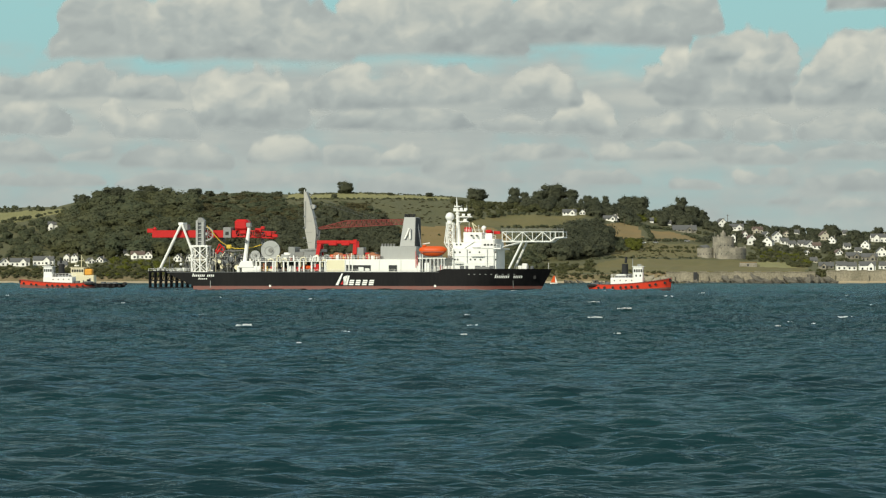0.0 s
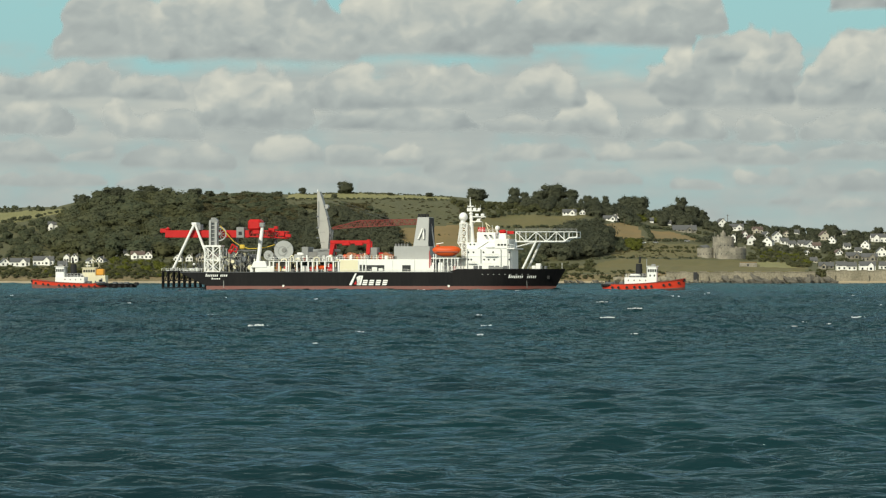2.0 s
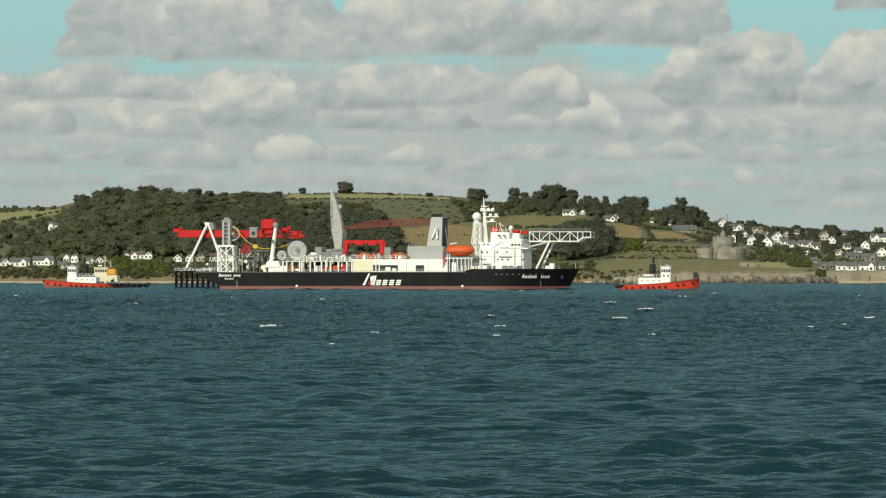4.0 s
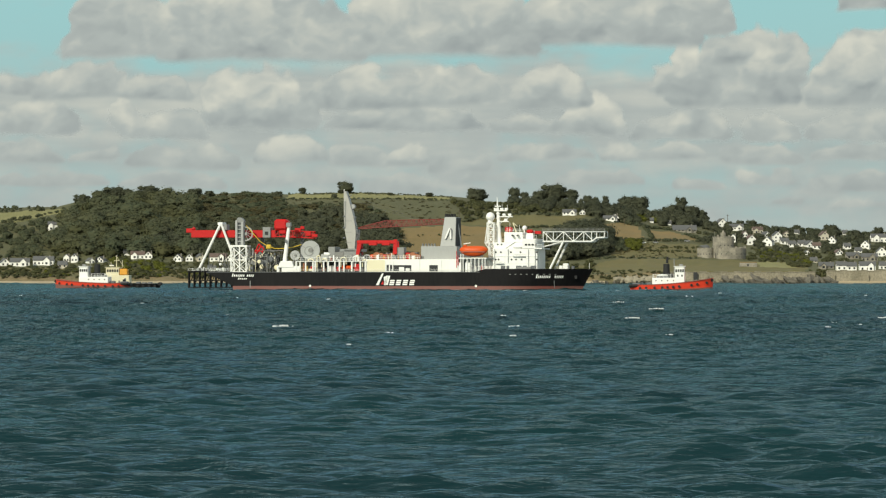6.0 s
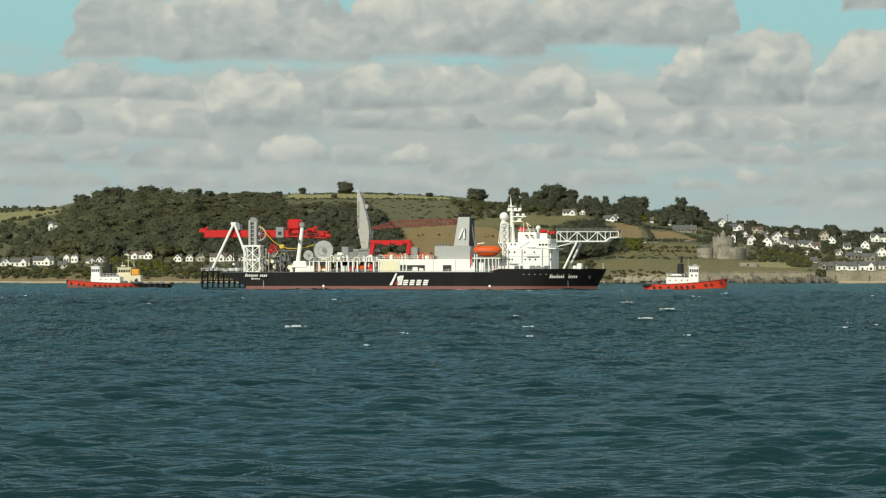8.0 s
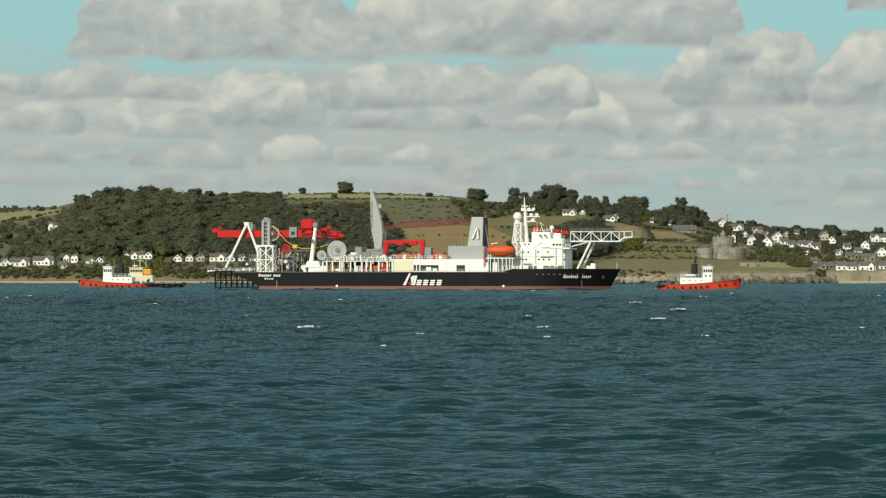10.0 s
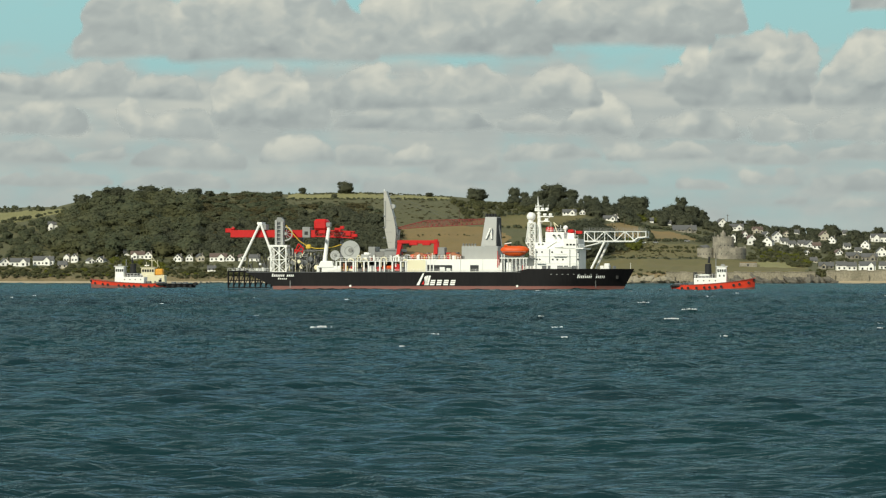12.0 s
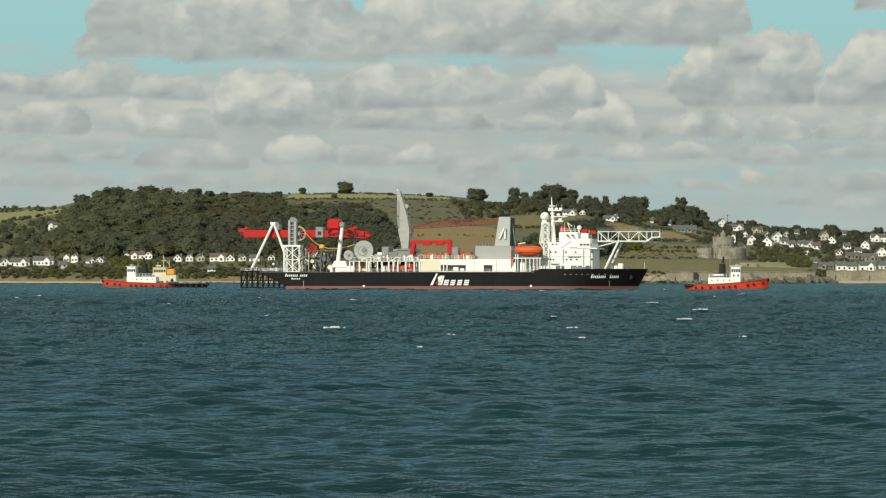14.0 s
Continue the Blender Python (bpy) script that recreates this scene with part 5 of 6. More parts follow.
    made("mast", GREY, tug, rod, (0.9, 0, 3.8), (0.9, 0, 9.8), 0.13, 6)
    made("mast_yard", GREY, tug, rod, (0.9, -1, 8.8), (0.9, 1, 8.8), 0.07, 5)
    made("work_boat", WHITE, tug, ball, (-2.6, -1.6, 4.6), 0.75, stretch=(2.3, 0.8, 0.55), smooth=True)
    made("boat_cradle", DARKGREY, tug, box, -4.4, -0.6, -2.2, 1.8, 3.9, 4.35)
    bm = bmesh.new()
    rail(bm, -5.6, 1.0, -2.6, 3.9, 1.1)
    part("deck_rail", bm, WHITE, tug)
    made("deck_rail", WHITE, tug, rail, -5.6, 1.0, 2.6, 3.9, 1.1)
    return tug


lead_tug = build_tug("red-hulled tug with white wheelhouse and black funnel towing ahead", 3.9, 0.40, 0.38)
stern_tug = build_tug("red-hulled tug with white wheelhouse trailing bow outward astern", 3.2, 0.36, 0.58)


def build_workboat():
    """A low dark workboat with a cream wheelhouse, bow towards +x."""
    w = tagged(new("workboat"), "dark low workboat with cream wheelhouse and orange raft beside the tug", "workboat")
    bm = bmesh.new()
    tug_hull(bm, 12.5, 3.4, 1.5, 2.6, 0.0, 1.0)
    hull = part("hull", bm, BLACK, w, smooth=True)
    for x in (-11, -9, -7, -5, -3, -1):
        made("tyre_fender", RUBBER, hull, rod, (x, 3.1, 0.8), (x, 3.4, 0.8), 0.42, 10)
    made("stern_roller", RUBBER, hull, rod, (-12.3, -2, 1.5), (-12.3, 2, 1.5), 0.55, 10)
    h = made("deckhouse", CREAM, w, box, -3.2, 6.0, -2.4, 2.4, 1.2, 4.4, bevel=0.12, label="cream deckhouse")
    made("deckhouse_door", DARKGREY, h, box, -2.2, -1.6, 2.3, 2.46, 1.8, 3.4)
    u = made("wheelhouse", CREAM, w, box, 0.2, 4.8, -2.1, 2.1, 4.3, 7.0, bevel=0.15, label="cream wheelhouse")
    for i in range(5):
        [made("wheelhouse_window", DARK, u, box, 0.5 + i * 0.84, 1.1 + i * 0.84, y, y + 0.12, 5.5, 6.4) for y in (-2.17, 2.05)]
    made("wheelhouse_roof", CREAM, u, box, -0.1, 5.1, -2.4, 2.4, 7.0, 7.2, bevel=0.05)
    made("mast", CREAM, w, rod, (1.5, 0, 7.1), (1.5, 0, 11.2), 0.12, 6)
    made("mast_yard", CREAM, w, rod, (0.7, 0, 9.4), (2.4, 0, 9.4), 0.08, 5)
    for x, h in ((-0.6, 9.6), (3.3, 9.0)):
        made("aerial", CREAM, w, rod, (x, 0.6, 7.1), (x, 0.6, h), 0.09, 5)
    made("mast_stay", CREAM, w, rod, (1.5, 0, 10.8), (-1.2, 0, 7.1), 0.06, 4)
    made("radar", WHITE, w, box, 2.4, 4.0, -0.3, 0.3, 7.5, 7.9, bevel=0.1)
    made("raft_box", RAFT, w, box, -2.6, 0.0, -0.6, 2.2, 4.5, 6.6, bevel=0.25, label="orange-yellow raft container")
    for x in (-3.4, -2.6):
        made("support", CREAM, w, rod, (x, 2.2, 1.3), (x + 0.5, 2.2, 4.6), 0.14, 5)
    for x, hh in ((-5.5, 0.7), (-7.5, 0.5), (-9.5, 0.6)):
        made("deck_gear", DARKGREY, w, box, x, x + 1.4, -1.6, 0.8, 1.0, 1.5 + hh, bevel=0.15)
    for o in w.children:
        if o is not hull and not o.name.startswith("deck_gear"):
            o.location.x = 1.2
    return w


workboat = build_workboat()


def build_wash(name, marks, label):
    """White water at a hull's edge: low lumps of foam."""
    rng = np.random.RandomState(len(name))
    bm = bmesh.new()
    for x, y, w in marks:
        for i in range(5):
            ball(bm, (x + rng.uniform(-w, w), y + rng.uniform(-0.5, 0.3), 0.02), rng.uniform(0.15, 0.32), (rng.uniform(1, 2.4), 1, 0.6), 8, 5)
    return tagged(part(name, bm, FOAM, None), label, "foam", kind="stuff")


ship_wash = build_wash("bow_wash", [(58.5, -2.4, 1.8), (61, -1.0, 1.0), (20, -10.3, 3), (-30, -10.3, 3)], "white foam along the ship's waterline")
tug_wash = build_wash("tug_wash", [(-13, -1.0, 1.0), (12.4, -0.6, 0.4)], "white foam along the tug's waterline")


def build_dinghy():
    d = tagged(new("sailing_dinghy"), "small sailing dinghy with an orange and white sail near the shore", "dinghy")
    p = Vector((east(980, 1600), 1600, 0.1))
    d.location = p
    bm = bmesh.new()
    tug_hull(bm, 2.2, 0.7, 0.5, 0.7, 0.0, 1.0)
    part("hull", bm, WHITE, d)
    bm = bmesh.new()
    extrude(bm, [(-1.6, 0.9), (0.9, 0.8), (0.7, 4.8), (-0.3, 4.4)], -0.03, 0.03)
    part("sail", bm, ORANGE, d, "orange sail")
    bm = bmesh.new()
    extrude(bm, [(0.95, 0.8), (2.0, 0.7), (0.75, 4.6)], -0.03, 0.03)
    part("jib", bm, WHITE, d)
    made("mast", GREY, d, rod, (0.9, 0, 0.3), (0.75, 0, 5.0), 0.06, 6)


build_dinghy()


# ---- where the houses stand: bearing, foot, width, eaves, ridge along the front, turn ----
WS, WB, GS = "white-rendered house with a grey slate roof", "white-rendered house with a brown tiled roof", "stone house under a large grey slate roof"
VILLAGE_TOP = [
    (1277, 401, 17, 6, 0, 12, SLATE, WS), (1304, 408, 24, 6, 1, 0, SLATE, WS), (1299, 428, 9, 9, 0, -10, SLATE, WS), (1329, 433, 15, 10, 0, 14, BRICKR, WB), (1341, 414, 18, 7, 1, 10, BRICKR, WB),
    (1376, 430, 15, 13, 0, 8, SLATE, WS), (1361, 437, 18, 9, 0, -20, SLATE, WS), (1389, 433, 14, 6, 1, 5, SLATE, WS), (1411, 415, 8, 3, 1, 0, SLATE, WS), (1434, 439, 15, 6, 0, 15, SLATE, WS),
    (1420, 437, 14, 6, 1, 0, SLATE, WS), (1446, 441, 14, 6, 1, 0, BRICKR, WB), (1402, 437, 14, 5, 1, 5, SLATE, WS), (1459, 425, 14, 9, 0, 10, BRICKR, WB),
]
VILLAGE_SLOPE = [
    (1474, 431, 14, 6, 0, -15, SLATE, WS), (1496, 417, 8, 4, 1, 0, SLATE, WS), (1557, 429, 30, 9, 1, 5, SLATE, WS), (1534, 440, 15, 7, 0, -18, SLATE, WS), (1429, 452, 8, 5, 0, 0, SLATE, WS),
    (1510, 459, 24, 6, 1, 8, SLATE, GS), (1540, 463, 28, 8, 1, -6, SLATE, GS), (1561, 454, 16, 9, 0, 0, SLATE, WS), (1441, 466, 12, 4, 1, 0, SLATE, WS), (1463, 477, 26, 6, 1, 0, SLATE, GS),
    (1490, 479, 18, 9, 1, 0, SLATE, WS), (1508, 479, 17, 8, 1, 0, SLATE, WS), (1536, 480, 28, 10, 1, 0, SLATE, WS), (1564, 478, 13, 8, 1, 0, SLATE, WS),
]
VILLAGE_FRONT = [
    (1500, 441, 12, 5, 1, 6, SLATE, WS), (1485, 452, 12, 5, 0, 10, BRICKR, WB), (1520, 448, 12, 4, 1, 0, SLATE, WS), (1392, 419, 9, 5, 0, 0, BRICKR, WB), (1356, 420, 10, 5, 0, 20, SLATE, WS),
    (1318, 420, 9, 6, 0, 5, BRICKR, WB), (1590, 440, 20, 8, 1, 0, SLATE, WS), (1600, 478, 30, 9, 1, 0, SLATE, WS), (1008, 381, 24, 5, 1, 2, SLATE, WS), (1031, 381, 10, 5, 0, 0, SLATE, WS),
    (1080, 391, 24, 4, 1, 0, SLATE, WS), (1088, 391, 15, 5, 0, 5, SLATE, WS), (1212, 411, 42, 4, 1, 3, SLATE, GS), (1154, 394, 6, 3, 1, 0, SLATE, WS),
]
HILL_AND_BAY = [
    (1184, 399, 8, 3, 1, 0, SLATE, WS), (93, 408, 18, 10, 1, 8, SLATE, WS), (6, 472, 16, 7, 0, 20, SLATE, WS), (34, 472, 34, 8, 1, 5, SLATE, WS), (76, 470, 36, 9, 1, 0, SLATE, WS),
    (117, 464, 10, 9, 0, 0, SLATE, WS), (131, 464, 12, 9, 0, 0, SLATE, WS), (110, 475, 16, 6, 1, 0, SLATE, WS), (158, 468, 11, 6, 0, 25, SLATE, WS), (178, 466, 14, 5, 0, -15, SLATE, WS),
    (202, 454, 8, 6, 0, 0, SLATE, WS), (243, 459, 24, 8, 1, 4, BRICKR, WB), (262, 459, 14, 7, 0, 0, BRICKR, WB), (224, 452, 12, 4, 1, 0, SLATE, WS),
]
WEST_SHORE = [
    (315, 463, 14, 6, 0, -8, SLATE, WS), (334, 463, 13, 7, 0, 5, SLATE, WS), (353, 463, 12, 8, 0, 18, SLATE, WS), (386, 463, 30, 8, 1, 0, BRICKR, WB), (407, 463, 16, 5, 0, 0, BRICKR, WB),
    (426, 462, 12, 6, 0, 25, BRICKR, WB), (374, 481, 14, 4, 1, 0, SLATE, WS), (450, 464, 18, 7, 1, 0, SLATE, WS), (480, 462, 12, 6, 0, 0, SLATE, WS), (-20, 470, 24, 6, 1, 0, SLATE, WS),
]
HOUSES = VILLAGE_TOP + VILLAGE_SLOPE + VILLAGE_FRONT + HILL_AND_BAY + WEST_SHORE


# ---- foliage ----
def crown_shape(seed, lobes, leaves, leaf, spread=0.36, low=0.28, reach=1.24):
    """Vertices and faces of a crown one unit high: rough boughs under a coat of leaf clumps."""
    rng = np.random.RandomState(seed)
    bm = bmesh.new()
    bmesh.ops.create_icosphere(bm, subdivisions=1, radius=1)
    iv = np.array([v.co[:] for v in bm.verts])
    fi = [tuple(v.index for v in f.verts) for f in bm.faces]
    bm.free()
    V, F = [], []
    centres = []
    for i in range(lobes):
        a, k = rng.rand() * 6.283, rng.rand()
        zc = low + (0.80 - low) * rng.rand()
        rr = spread * (1.0 - 0.9 * abs(zc - 0.5)) * math.sqrt(k)
        c = np.array([rr * math.cos(a), rr * math.sin(a), zc])
        r = rng.uniform(0.12, 0.20) * (spread / 0.36) ** 0.5
        if i == 0:
            c, r = np.array([0, 0, 0.48]), spread * 0.9
        centres.append((c, r))
        n = sum(len(v) for v in V)
        V.append(c + iv * r * rng.uniform(0.7, 1.0, (len(iv), 1)) * np.array([1, 1, 0.85]))
        F += [tuple(n + j for j in f) for f in fi]
    n = sum(len(v) for v in V)
    for i in range(leaves):
        c, r = centres[0 if rng.rand() < 0.3 else rng.randint(lobes)]
        d = rng.normal(size=3)
        d /= np.linalg.norm(d)
        d[2] = abs(d[2]) if rng.rand() < 0.75 else d[2]
        p = c + d * r * rng.uniform(0.85, reach)
        u = rng.normal(size=3)
        u -= d * u.dot(d)
        u /= np.linalg.norm(u)
        w = np.cross(d, u)
        s = leaf * rng.uniform(0.5, 1.2)
        V.append(np.array([p - u * s - w * s * 0.7, p + u * s - w * s, p + u * s * 0.8 + w * s, p - u * s + w * s * 0.9]) + rng.normal(0, s * 0.18, (4, 3)))
        F.append((n, n + 1, n + 2, n + 3))
        n += 4
    return np.concatenate(V), F


CROWNS = [crown_shape(s, 9, 235, 0.034, sp) for s, sp in ((1, 0.36), (2, 0.42), (3, 0.33), (4, 0.46), (5, 0.38), (6, 0.30))]


def scatter(name, poly, n, h0, h1, material, label, category, seed, wide=1.0, even=0.0):
    """Trees or bushes over a charted area, as one mass."""
    rng, tries = np.random.RandomState(seed), 0
    b0, b1 = min(p[0] for p in poly), max(p[0] for p in poly)
    e0, e1 = min(p[1] for p in poly), max(p[1] for p in poly)
    V, F, N, k, got = [], [], [], 0, 0
    while got < n:
        b, e = rng.uniform(b0, b1, 400), rng.uniform(e0, e1, 400)
        ok = inside(b, e, poly)
        for bb, ee in zip(b[ok], e[ok]):
            if got >= n:
                break
            p = on_land(bb, ee)
            h = rng.uniform(h0, h1)
            top = h * 5000 / p.y
            if any(abs(bb - r[0]) < r[2] * 0.45 + top * 0.15 and r[1] - 1 < ee < r[1] + top * 0.6 for r in HOUSES):
                tries += 1
                if tries < 4000:
                    continue
            got += 1
            cv, cf = CROWNS[rng.randint(len(CROWNS))]
            a = rng.rand() * 6.283
            rot = np.array([[math.cos(a), -math.sin(a), 0], [math.sin(a), math.cos(a), 0], [0, 0, 1]])
            w = h * rng.uniform(0.9, 1.3) * wide
            V.append((cv @ rot.T) * np.array([w, w, h]) + np.array(p) - np.array([0, 0, 0.18 * h]))
            out = (cv - np.array([0, 0, 0.3])) @ rot.T
            out = out / np.linalg.norm(out, axis=1, keepdims=True) + even * np.array([0, -0.45, 0.9])
            N.append(out / np.linalg.norm(out, axis=1, keepdims=True))
            F += [tuple(k + j for j in f) for f in cf]
            k += len(cv)
    me = mesh_of(name, np.concatenate(V).tolist(), F, material, True)
    me.normals_split_custom_set_from_vertices(np.concatenate(N).tolist())
    return tagged(new(name, me), label, category, kind="stuff")


WOOD_A = [(92, 448), (106, 402), (128, 376), (160, 362), (290, 358), (350, 360), (360, 455), (300, 455), (200, 458)]
WOOD_E = [(330, 455), (335, 354), (350, 348.5), (440, 346.5), (500, 349), (520, 400), (470, 462)]
WOOD_D = [(250, 452), (300, 420), (430, 405), (520, 396), (515, 452), (400, 458)]
WOOD_B = [(470, 462), (505, 372), (560, 362), (640, 362), (690, 390), (712, 420), (700, 455)]
WOOD_C = [(500, 440), (530, 388), (590, 380), (650, 384), (690, 410), (705, 450), (600, 460)]
scatter("woodland", WOOD_A, 110, 13, 18, LEAF, "dense dark green woodland on the slope", "woodland", 1, 1.25, 0.35)
scatter("woodland", WOOD_A, 70, 12, 16, LEAFO, "dense olive green woodland on the slope", "woodland", 101, 1.25, 0.35)
scatter("woodland", WOOD_A, 170, 6, 10, LEAFG, "pale green understorey of the woodland", "woodland", 102, 1.4, 0.5)
scatter("woodland", WOOD_E, 230, 4.5, 7.0, LEAF, "low dark canopy over the middle of the slope", "woodland", 105, 1.7, 0.7)
scatter("woodland", WOOD_E, 200, 4, 6.5, LEAFW, "low olive brown canopy over the middle of the slope", "woodland", 106, 1.7, 0.9)
# darker leaves here paint in the pocket of shade below the wood
scatter("woodland", WOOD_D, 110, 9, 14, LEAFD, "trees along the foot of the wood, leaves dark for shade", "woodland", 107, 1.1, 0.3)
scatter("woodland", WOOD_B, 300, 3.5, 5.5, LEAFW, "olive brown scrub wood over the shore slope", "woodland", 2, 2.0, 1.4)
scatter("woodland", WOOD_B, 120, 4, 6.5, LEAF, "olive mixed woodland above the shore", "woodland", 103, 1.5, 1.0)
scatter("woodland", WOOD_C, 90, 10, 15, LEAFD, "dark tall trees in the fold of the slope", "woodland", 104, 1.1, 0.6)
scatter("hillside_scrub", [(505, 372), (520, 354), (690, 354), (800, 357), (850, 362), (830, 394), (700, 402), (640, 366)], 170, 0.6, 1.3, LEAFW, "low olive brown scrub on the hillside", "scrub", 3, 3.0, 1.6)
scatter("hillside_scrub", [(800, 358), (890, 362), (1000, 362), (1060, 372), (1000, 380), (900, 379), (830, 394)], 170, 2.5, 6, LEAFG, "low green scrub on the hillside", "scrub", 4, 1.4)
scatter("tree_clump", [(962, 456), (985, 425), (1010, 412), (1062, 412), (1078, 430), (1066, 456), (1000, 462)], 110, 11, 17, LEAFD, "dense clump of dark evergreens", "trees", 5)
scatter("shore_trees", [(880, 470), (905, 425), (960, 425), (970, 465), (960, 482)], 70, 4, 8, LEAF, "dark trees above the shore", "trees", 6)
scatter("shore_scrub", [(700, 484), (700, 455), (880, 462), (980, 470), (1050, 462), (1060, 484), (900, 489)], 220, 2, 4.5, LEAFG, "olive scrub along the shore", "scrub", 7, 1.5)
scatter("slope_scrub", [(1060, 458), (1075, 424), (1140, 426), (1236, 428), (1240, 456), (1130, 458)], 130, 0.5, 1.2, LEAFW, "low scrub and hedges below the fields", "scrub", 8, 2.6, 1.4)
scatter("slope_scrub", [(1060, 445), (1070, 428), (1100, 428), (1110, 446)], 40, 3, 6, LEAF, "dark trees beside the evergreens", "trees", 40, 1.2)
scatter("shore_scrub", [(900, 493), (900, 480), (1060, 480), (1182, 481), (1182, 492), (1060, 495)], 150, 0.8, 2.4, LEAFO, "olive scrub over the low shore bank", "scrub", 41, 1.7)
scatter("skyline_wood", [(900, 363), (930, 360), (1000, 358), (1050, 362), (1062, 378), (1000, 374), (930, 372)], 80, 6, 11, LEAFD, "dark wood along the skyline", "woodland", 9)
scatter("skyline_wood", [(1040, 384), (1050, 372), (1095, 376), (1170, 386), (1250, 397), (1256, 408), (1190, 402), (1110, 396)], 120, 7, 13, LEAFD, "dark wood along the skyline", "woodland", 10)
scatter("village_trees", [(1240, 432), (1256, 402), (1350, 409), (1460, 415), (1600, 419), (1600, 450), (1440, 452), (1320, 442)], 360, 3.5, 8, LEAFD, "dark garden trees between the houses", "trees", 11)
scatter("village_gardens", [(1322, 462), (1330, 440), (1440, 450), (1600, 448), (1600, 474), (1440, 477)], 190, 2, 4.5, LEAFO, "green gardens and bushes below the village", "trees", 12, 1.5, 0.8)
scatter("village_gardens", [(1330, 460), (1340, 444), (1440, 452), (1450, 470)], 36, 2, 4, LEAFB, "yellow-green bushes below the village", "bushes", 62, 1.4, 0.6)
scatter("bank_scrub", [(1432, 496), (1434, 480), (1468, 480), (1470, 494)], 40, 1.5, 3, LEAFG, "scrub on the broken bank between the walls", "scrub", 31, 1.4)
scatter("far_trees", [(-80, 452), (-80, 398), (20, 396), (95, 392), (100, 440), (60, 456)], 130, 5, 10, LEAF, "mixed trees on the valley side", "trees", 13)
scatter("far_trees", [(-80, 383), (-80, 376), (0, 370), (90, 368), (120, 372), (40, 376)], 60, 3, 5, LEAF, "hedge trees on the far skyline", "trees", 14)
scatter("garden_trees", [(-60, 476), (-60, 456), (100, 452), (300, 452), (470, 458), (700, 456), (700, 474), (430, 482), (200, 482)], 170, 2, 4.5, LEAF, "garden trees around the shore houses", "trees", 15, 1.2)
scatter("garden_trees", [(-60, 470), (-60, 452), (100, 450), (300, 452), (470, 458), (700, 454), (700, 466), (430, 474), (200, 472)], 150, 2, 5, LEAFG, "pale green garden trees among the shore houses", "trees", 52, 1.2)
scatter("garden_bushes", [(-60, 488), (-60, 472), (200, 472), (440, 478), (700, 476), (700, 489.5), (200, 490)], 480, 1.2, 3.6, LEAFG, "bushes on the low bank above the beach", "scrub", 16, 2.0)
scatter("bank_bushes", [(-60, 493), (-60, 483), (200, 482), (440, 485), (470, 493), (200, 495)], 240, 1.0, 2.8, LEAFO, "olive bushes over the ochre bank", "bushes", 32, 1.6)
scatter("bank_bushes", [(60, 490), (60, 478), (300, 478), (430, 482), (430, 491)], 60, 1.5, 3.2, LEAFB, "yellow-green bushes on the bank", "bushes", 33, 1.5)
scatter("bright_bushes", [(190, 478), (200, 462), (300, 466), (300, 482)], 34, 3, 6, LEAFB, "bright yellow-green garden bushes", "bushes", 17, 1.2)
scatter("bright_bushes", [(1108, 444), (1112, 432), (1132, 432), (1134, 446)], 22, 5, 8, LEAFB, "bright yellow-green trees", "trees", 18)
scatter("bright_bushes", [(1120, 392), (1130, 386), (1180, 390), (1172, 397)], 34, 4, 7, LEAFB, "bright yellow-green trees", "trees", 19)


def hedge(points, n, h0, h1, seed, material=LEAF):
    """A hedge along a charted line."""
    poly = [(b, e - 1.2) for b, e in points] + [(b, e + 1.2) for b, e in points[::-1]]
    return scatter("hedge", poly, n, h0, h1, material, "dark field hedge", "hedge", seed, 1.3)


hedge([(505, 353), (600, 353), (700, 353), (806, 355)], 170, 1.0, 2.2, 21)
hedge([(510, 344), (640, 343), (720, 345), (800, 350)], 170, 0.9, 1.8, 22)
hedge([(800, 397), (900, 380), (1040, 382)], 60, 1.5, 3, 23)
hedge([(870, 403), (1000, 403)], 40, 1.5, 3, 24)
hedge([(1060, 394), (1100, 393), (1140, 403), (1158, 427)], 50, 2, 4.5, 25)
hedge([(1140, 403), (1190, 409), (1240, 424)], 40, 2, 3.5, 26)
hedge([(1040, 461), (1100, 457), (1236, 459)], 60, 1.2, 2.6, 27)
hedge([(0, 395), (60, 385), (130, 372)], 40, 2, 4, 28)
hedge([(1060, 423), (1140, 426), (1240, 428)], 60, 1.5, 3, 29)


hedge([(1256, 402), (1350, 409), (1460, 415), (1600, 419)], 170, 3.5, 7, 34)
hedge([(1060, 440), (1140, 441), (1236, 440)], 50, 1.2, 2.4, 35, LEAFG)
hedge([(1170, 405), (1230, 412), (1262, 418)], 40, 1.5, 3, 37, LEAFO)
hedge([(700, 420), (790, 416), (900, 421)], 24, 0.8, 1.8, 38, LEAFO)
hedge([(1135, 445), (1236, 447)], 40, 1.2, 2.2, 39, LEAFO)


